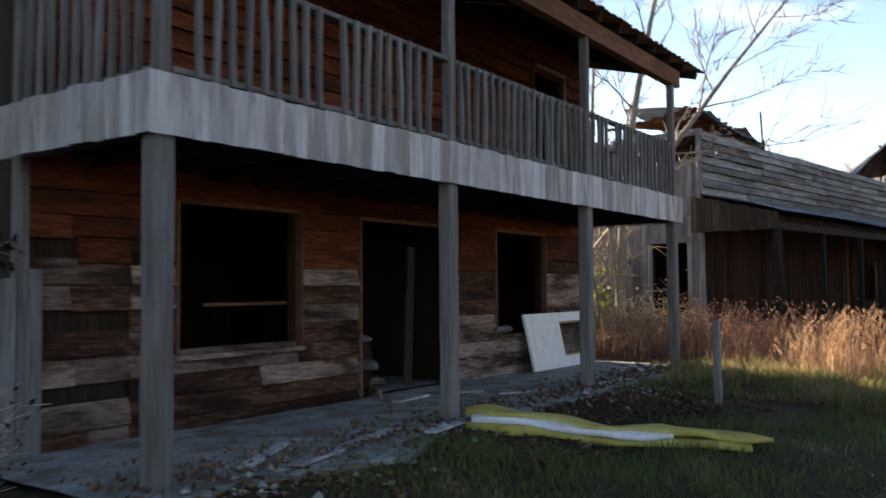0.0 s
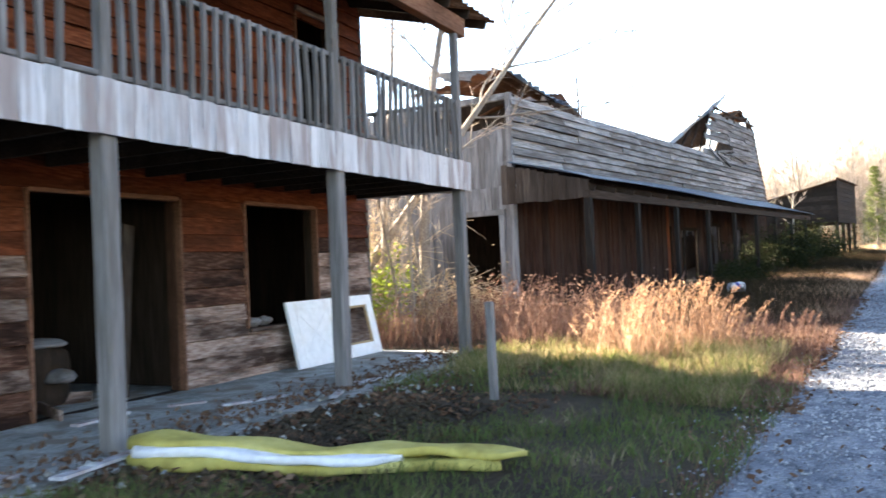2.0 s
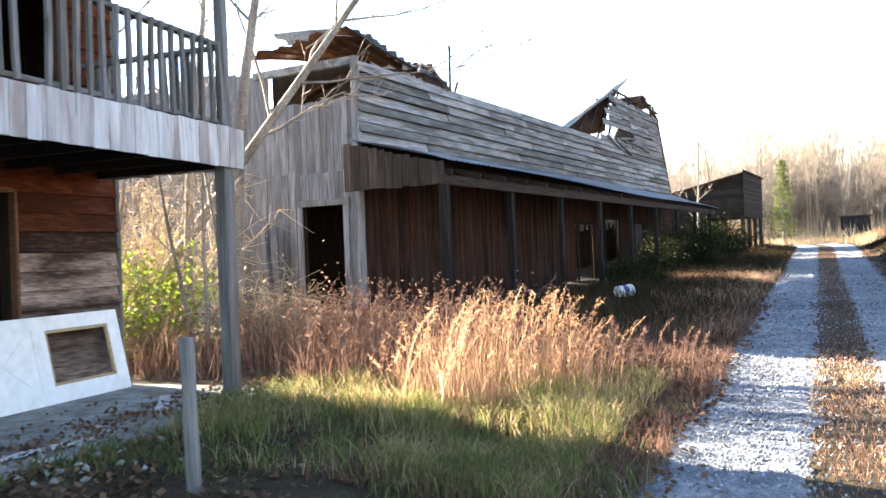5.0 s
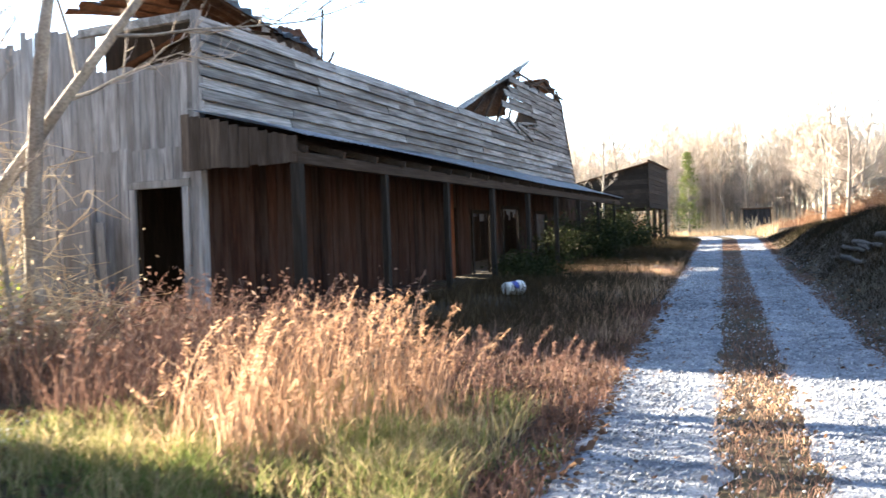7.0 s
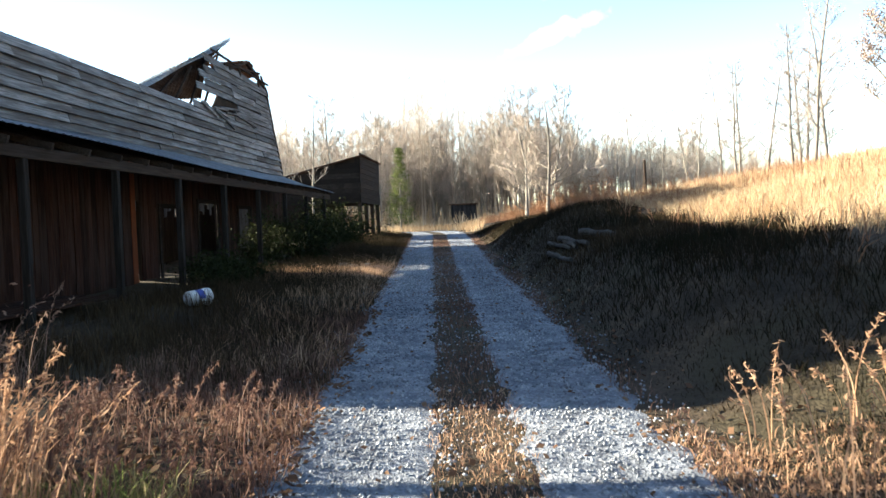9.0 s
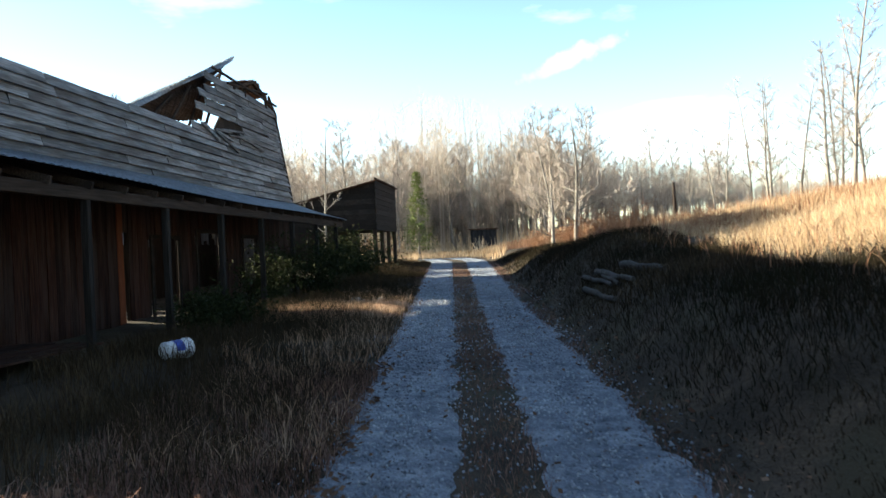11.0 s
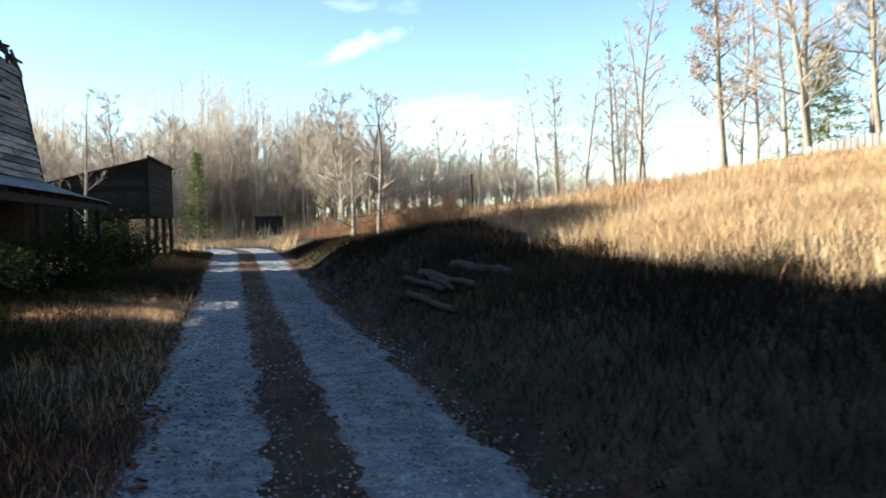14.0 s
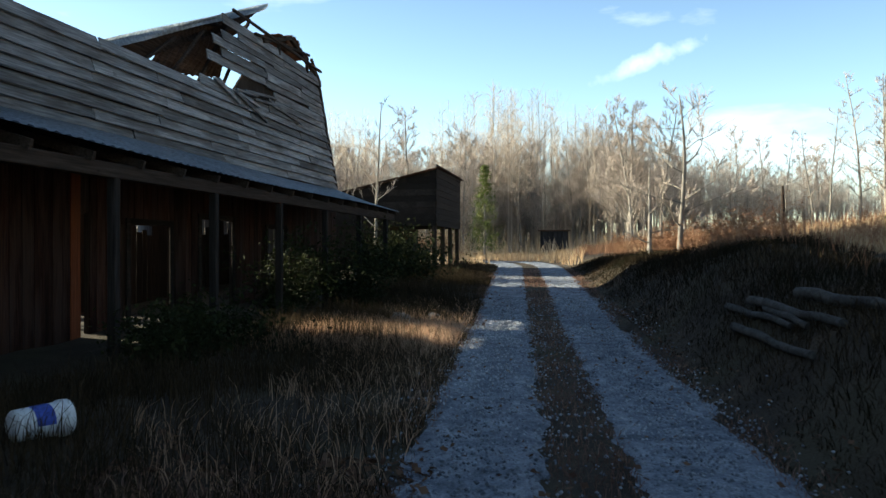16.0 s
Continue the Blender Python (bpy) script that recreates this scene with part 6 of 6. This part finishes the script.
# lit green grass between lawn and sedge
x, y = pick(26000, 9.6, 13.9, 3.4, 7.6, lambda x, y: (off_road(x, y) > 1.7) & ~in_house(x, y) & ((y < 5.9) | (x < 12.2)), 0.8)
blades("green_grass", x, y, U(0.06, 0.30, len(x)) * (1.0 + 0.6 * lumps(x, y, 2.4, 1.0)), U(0.005, 0.012, len(x)), 0.9, M_GREEN, "green grass tufts at the foot of the sedge", 0.7)
# broomsedge stand, running aslant to the road


def sedge_core(x, y):
    p, q = ((x - 12.75) * 0.89 - (y - 5.25) * 0.45) / 1.3, ((x - 12.75) * 0.45 + (y - 5.25) * 0.89) / 1.0
    return 1 - p * p - q * q


x, y = pick(4400, 10.8, 15.4, 3.3, 7.0, lambda x, y: sedge_core(x, y) + NR.normal(0, 0.25, len(x)) > 0.0, 2.2)
core = np.clip(sedge_core(x, y) + 0.15, 0.25, 1)
blades("broomsedge", x, y, U(0.3, 1.05, len(x)) * core ** 0.5 * (0.9 + 0.4 * lumps(x, y, 3.1, 7.0)), U(0.005, 0.011, len(x)), 0.55, M_SEDGE, "tall tan broomsedge lit by the low sun", 0.5)


def plumed_stalks(name, x, y, h, material, label, drift):
    """Bent stalks with feathery heads down their upper third."""
    n = len(x)
    a = drift + NR.normal(0, 0.9, n)
    reach = h * U(0.08, 0.45, n)
    dirs = np.stack([np.cos(a), np.sin(a), np.zeros(n)], -1)
    root = np.stack([x, y, ground_z(x, y) - 0.02], -1)
    vs, ts, base = [], [], 0
    s5 = np.linspace(0, 1, 6)
    pts = root[:, None] + dirs[:, None] * (reach[:, None] * s5[None] ** 2.2)[..., None] + np.array([0, 0, 1.0]) * (h[:, None] * (s5 - 0.14 * s5 ** 4)[None])[..., None]
    g = U(0, 6.28, n)
    side = np.stack([np.cos(g), np.sin(g), np.zeros(n)], -1)[:, None] * (0.006 * (1 - 0.6 * s5))[None, :, None]
    v = np.stack([pts - side, pts + side], 2).reshape(n, 12, 3)
    k = np.arange(n)[:, None, None] * 12
    f = np.array([t for i in range(5) for t in ((2 * i, 2 * i + 1, 2 * i + 3), (2 * i, 2 * i + 3, 2 * i + 2))])
    m = 22
    i = np.repeat(np.arange(n), m)
    u = U(0.62, 1.0, len(i)) * 5
    lo = np.minimum(u.astype(int), 4)
    c = pts[i, lo] + (pts[i, lo + 1] - pts[i, lo]) * (u - lo)[:, None] + NR.normal(0, 0.012, (len(i), 3))
    lv, lt = leaf_cloud(c, 0.055, NR, 0.55)
    array_mesh(name, np.concatenate([v.reshape(-1, 3), lv]), np.concatenate([(k + f[None]).reshape(-1, 3), lt + n * 12]), material, "stuff", label, "grass")


x, y = pick(420, 10.8, 15.6, 3.2, 7.2, lambda x, y: sedge_core(x, y) + NR.normal(0, 0.3, len(x)) > 0.05)
plumed_stalks("sedge_plumes", x, y, U(0.75, 1.32, len(x)) * np.clip(sedge_core(x, y) + 0.35, 0.45, 1) ** 0.4, M_SEDGE, "feathery seed heads of the broomsedge", -0.6)
x, y = pick(70, 12.8, 15.4, 3.5, 5.2, lambda x, y: off_road(x, y) > 1.5)
plumed_stalks("roadside_plumes", x, y, U(0.25, 0.7, len(x)), M_WEED, "scattered tan seed stalks by the road", -0.6)
# red-brown weeds towards the gap
x, y = pick(190, 11.9, 16.9, 5.9, 10.0, lambda x, y: ~in_house(x, y) & (sedge_core(x, y) < -0.1))
plumed_stalks("weed_plumes", x, y, U(0.6, 1.15, len(x)), M_WEED, "arching russet weeds with curled seed heads", -0.4)
x, y = pick(3400, 11.8, 17.2, 6.3, 10.6, lambda x, y: ~in_house(x, y) & (x < 16.9) & (sedge_core(x, y) < 0), 1.2)
blades("dry_weeds", x, y, U(0.30, 0.85, len(x)), U(0.006, 0.014, len(x)), 0.95, M_WEED, "bent red-brown dead weeds", 0.9)
pts = np.stack([x, y, ground_z(x, y) + U(0.35, 0.95, len(x))], -1)[:900] + NR.normal(0, 0.05, (min(900, len(x)), 3))
v, t = leaf_cloud(pts, 0.07, NR, 1.0)
array_mesh("weed_leaves", v, t, M_WEED, "stuff", "curled dead leaves on the weeds", "weeds")
# leafy sunlit strip between the green grass and the road
x, y = pick(16000, 9.5, 21, 3.0, 6.5, lambda x, y: (off_road(x, y) > 1.25) & (off_road(x, y) < 3.4), 1.6)
blades("roadside_grass", x, y, U(0.06, 0.26, len(x)), U(0.005, 0.011, len(x)), 1.0, M_WEED, "trampled tan and russet grass at the roadside", 0.9)
# verge along the store, its grass coloured dark for the shade there
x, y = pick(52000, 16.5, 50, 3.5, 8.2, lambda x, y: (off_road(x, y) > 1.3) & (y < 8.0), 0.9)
blades("verge_grass", x, y, U(0.10, 0.45, len(x)) * (0.55 + 0.45 * np.clip((off_road(x, y) - 1.3) / 1.2, 0, 1)), U(0.005, 0.011, len(x)), 0.7, M_VERGE, "dry grass on the verge before the store, shade darkened into its colour", 0.7)
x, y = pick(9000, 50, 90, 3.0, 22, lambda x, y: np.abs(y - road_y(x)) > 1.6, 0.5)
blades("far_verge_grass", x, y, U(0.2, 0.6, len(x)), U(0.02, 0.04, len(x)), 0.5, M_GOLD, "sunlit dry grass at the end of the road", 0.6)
ok, x, y = FAR_BRUSH
x, y = x[ok], y[ok]
blades("far_brush", x, y, U(0.4, 1.7, len(x)), U(0.04, 0.10, len(x)), 0.6, M_STRAW, "dry tan undergrowth at the foot of the woods", 0.5, None, "undergrowth")
# dry tan tufts stand in for the sun patch from the store door
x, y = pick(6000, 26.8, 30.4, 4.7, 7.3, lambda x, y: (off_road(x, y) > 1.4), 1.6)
blades("tan_tufts", x, y, U(0.08, 0.32, len(x)), U(0.006, 0.012, len(x)), 0.8, M_SEDGE, "dry grass tufts on the verge, tan for the patch of sun", 0.7)
x, y = pick(7000, 17, 34, 3.0, 8.0, lambda x, y: (off_road(x, y) > 1.35) & (off_road(x, y) < 3.0 + 0.5 * lumps(x, y, 1.2, 3.0)), 1.3)
blades("verge_tufts", x, y, U(0.08, 0.34, len(x)), U(0.005, 0.011, len(x)), 0.9, M_SEDGE, "faded tan grass along the edge of the gravel", 0.7)
# bank on the other side, the store's shade darkened into its grass
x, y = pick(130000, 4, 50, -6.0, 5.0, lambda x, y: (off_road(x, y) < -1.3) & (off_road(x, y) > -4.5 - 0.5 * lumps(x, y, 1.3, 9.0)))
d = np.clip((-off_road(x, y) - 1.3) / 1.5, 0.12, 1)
blades("bank_grass", x, y, U(0.07, 0.30, len(x)) * d ** 0.7 * (0.45 + 0.55 * step01((x - 15) / 4)) * (1.0 + 0.45 * lumps(x, y, 1.4, 6.0)), U(0.005, 0.012, len(x)), 0.95, M_BANK, "rough brown and green bank grass, shade darkened into its colour", 0.7)
# field: the golden colour starts where the store's shadow ends
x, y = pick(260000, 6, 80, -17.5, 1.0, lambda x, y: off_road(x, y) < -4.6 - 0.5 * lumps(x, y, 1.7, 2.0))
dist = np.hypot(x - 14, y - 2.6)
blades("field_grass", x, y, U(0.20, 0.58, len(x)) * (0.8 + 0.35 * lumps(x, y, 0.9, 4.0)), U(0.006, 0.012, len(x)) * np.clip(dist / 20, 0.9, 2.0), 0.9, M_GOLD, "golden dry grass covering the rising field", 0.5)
x, y = pick(13000, 30, 84, -9.0, 3.5, lambda x, y: (off_road(x, y) < -3.6))
blades("russet_grass", x, y, U(0.3, 0.8, len(x)), U(0.008, 0.018, len(x)), 0.4, M_BRIAR, "russet dead weeds between bank and field", 0.5)
x, y = pick(5000, 14, 60, -14.0, 0.0, lambda x, y: off_road(x, y) < -3.8, 1.1)
blades("field_weeds", x, y, U(0.2, 0.55, len(x)), U(0.01, 0.022, len(x)), 1.0, M_BRIAR, "russet and green weeds dotted through the field", 0.8)
# tan colour stands in for sunlight on the near bank and road middle
x, y = pick(20000, 6.5, 14.9, -3.6, 1.2, lambda x, y: (off_road(x, y) < -1.25) & (off_road(x, y) > -4.6), 1.3)
blades("tan_bank_grass", x, y, U(0.03, 0.13, len(x)), U(0.005, 0.011, len(x)), 1.0, M_SEDGE, "trampled grass on the near bank, sunlight put into its tan", 0.8)
x, y = pick(7000, 4, 16.5, 0.8, 2.8, lambda x, y: np.abs(off_road(x, y)) < 0.36, 1.0)
blades("tan_strip_grass", x, y, U(0.02, 0.10, len(x)), U(0.005, 0.010, len(x)), 1.1, M_SEDGE, "flattened grass between the wheel tracks, sunlight put into its tan", 0.8)
# tall stalks by the road
plumed_stalks("dead_stalks", U(13.4, 15.0, 40), U(-1.6, 0.6, 40), U(0.4, 0.9, 40), M_SEDGE, "stiff tan dead stalks at the roadside", 0.3)
# centre strip and road edges
x, y = pick(110000, -6, 48, -1.0, 6.5, lambda x, y: (np.abs(off_road(x, y)) < 0.30) | ((np.abs(off_road(x, y)) > 1.2) & (np.abs(off_road(x, y)) < 1.55)), 1.2)
blades("strip_grass", x, y, U(0.03, 0.14, len(x)), U(0.004, 0.009, len(x)), 1.0, M_WEED, "sparse brown grass between the wheel tracks", 0.8)


def flat_leaves(name, x, y, size, material, label):
    n = len(x)
    a = U(0, 2 * np.pi, n)
    L = size * U(0.6, 1.3, n)
    c, s = np.cos(a), np.sin(a)
    z = ground_z(x, y) + U(0.004, 0.03, n)
    ex = np.stack([c * L / 2, s * L / 2, U(-0.25, 0.25, n) * L], -1)
    ey = np.stack([-s * L / 3, c * L / 3, U(-0.3, 0.3, n) * L], -1)
    p = np.stack([x, y, z], -1)
    lift = np.stack([np.zeros(n), np.zeros(n), np.abs(ex[:, 2]) + np.abs(ey[:, 2])], -1) * 0.7
    v = np.stack([p - ex, p + ey, p + ex, p - ey], 1) + lift[:, None]
    k = np.arange(n)[:, None] * 4
    t = np.concatenate([k + np.array([[0, 3, 1]]), k + np.array([[1, 3, 2]])])
    return array_mesh(name, v.reshape(-1, 3), t, material, "stuff", label, "leaves")


x, y = pick(6000, -3, 42, -2.5, 7.5, lambda x, y: ((np.abs(off_road(x, y)) < 0.42) | ((np.abs(off_road(x, y)) > 1.05) & (np.abs(off_road(x, y)) < 1.9))) & ~in_house(x, y), 1.0)
flat_leaves("fallen_leaves", x, y, 0.06, M_LEAF, "brown fallen leaves along the road")
x, y = pick(3500, 0.5, 12, 5.0, 8.2, lambda x, y: ~in_house(x, y, 0.1), 1.4)
flat_leaves("lawn_leaves", x, y, 0.06, M_LEAF, "brown fallen leaves before the porch")
x, y = pick(9000, 9.5, 22, 2.5, 7.0, lambda x, y: (off_road(x, y) > 1.1) & (off_road(x, y) < 3.2), 1.8)
flat_leaves("roadside_leaves", x, y, 0.07, M_LEAF, "brown leaves drifted along the roadside")
x, y = pick(4500, 9.5, 15.2, -3.0, 2.5, lambda x, y: (off_road(x, y) < -1.1) & (off_road(x, y) > -3.4), 1.3)
flat_leaves("bank_leaves", x, y, 0.045, M_LEAF, "brown leaves drifted at the foot of the bank")
x, y = pick(2500, -3, 45, -1.5, 7.0, lambda x, y: np.abs(np.abs(off_road(x, y)) - 0.8) < 0.5)
flat_leaves("track_leaves", x, y, 0.05, M_LEAF, "scattered leaves on the gravel")

# dirt, leaves and rubble along the broken slab edge
uu, vv = U(-0.5, 10.2, 3200), -0.25 + np.abs(NR.normal(0, 0.45, 3200)) * np.where(U(0, 1, 3200) < 0.4, -1, 1)
ca, sa = math.cos(radians(HOUSE_ANGLE)), math.sin(radians(HOUSE_ANGLE))
x, y = 2.272 + uu * ca - vv * sa, 6.051 + uu * sa + vv * ca
z = np.where(vv > -0.22, FLOOR, ground_z(x, y)) + U(0.002, 0.02, len(x))
v, t = leaf_cloud(np.stack([x, y, z + 0.012], -1), 0.055, NR, 1.6)
array_mesh("porch_litter", v, t, M_LEAF, "stuff", "dead leaves and dirt along the porch edge", "litter")
nclod = 1500
x, y = 7.0 + NR.normal(0, 1.0, nclod), 5.95 + NR.normal(0, 0.33, nclod)
ok = ~in_house(x, y)
x, y = x[ok], y[ok]
r = U(0.01, 0.055, len(x))
octa = np.array([(1, 0, 0), (-1, 0, 0), (0, 1, 0), (0, -1, 0), (0, 0, 0.7), (0, 0, -0.7)], float)
fo = np.array([(0, 2, 4), (2, 1, 4), (1, 3, 4), (3, 0, 4), (2, 0, 5), (1, 2, 5), (3, 1, 5), (0, 3, 5)])
v = octa[None] * U(0.5, 1.3, (len(x), 6, 1)) * r[:, None, None] + np.stack([x, y, ground_z(x, y) + r * 0.3], -1)[:, None]
array_mesh("soil_clods", v.reshape(-1, 3), (np.arange(len(x))[:, None, None] * 6 + fo[None]).reshape(-1, 3), M_SOIL, "stuff", "dark churned clods of soil before the porch", "soil")
nrub = 420
uu, vv = U(-0.4, 10.0, nrub), -0.35 + NR.normal(0, 0.22, nrub)
x, y = 2.272 + uu * ca - vv * sa, 6.051 + uu * sa + vv * ca
z = np.where(vv > -0.25, FLOOR, ground_z(x, y))
octa = np.array([(1, 0, 0), (-1, 0, 0), (0, 1, 0), (0, -1, 0), (0, 0, 0.7), (0, 0, -0.7)], float)
fo = np.array([(0, 2, 4), (2, 1, 4), (1, 3, 4), (3, 0, 4), (2, 0, 5), (1, 2, 5), (3, 1, 5), (0, 3, 5)])
r = U(0.012, 0.05, nrub)
v = octa[None] * U(0.5, 1.3, (nrub, 6, 1)) * r[:, None, None] + np.stack([x, y, z + r * 0.35], -1)[:, None]
array_mesh("slab_rubble", v.reshape(-1, 3), (np.arange(nrub)[:, None, None] * 6 + fo[None]).reshape(-1, 3), M_CONC, "stuff", "broken bits of concrete along the slab edge", "rubble")

# loose gravel on the tracks
x, y = pick(38000, 4, 36, -1, 6, lambda x, y: np.abs(np.abs(off_road(x, y)) - 0.80) + NR.normal(0, 0.2, len(x)) < 0.54)
n = len(x)
r = U(0.007, 0.020, n)
octa = np.array([(1, 0, 0), (-1, 0, 0), (0, 1, 0), (0, -1, 0), (0, 0, 0.8), (0, 0, -0.8)], float)
jit = octa[None] * U(0.6, 1.25, (n, 6, 1))
ang = U(0, 6.28, n)
ca, sa = np.cos(ang)[:, None], np.sin(ang)[:, None]
jit = np.stack([jit[..., 0] * ca - jit[..., 1] * sa, jit[..., 0] * sa + jit[..., 1] * ca, jit[..., 2]], -1)
v = jit * r[:, None, None] + np.stack([x, y, ground_z(x, y) + 0.018 + r * 0.3], -1)[:, None]
fo = np.array([(0, 2, 4), (2, 1, 4), (1, 3, 4), (3, 0, 4), (2, 0, 5), (1, 2, 5), (3, 1, 5), (0, 3, 5)])
t = (np.arange(n)[:, None, None] * 6 + fo[None]).reshape(-1, 3)
array_mesh("loose_gravel", v.reshape(-1, 3), t, M_STONE, "stuff", "loose crushed stones on the wheel tracks", "gravel")
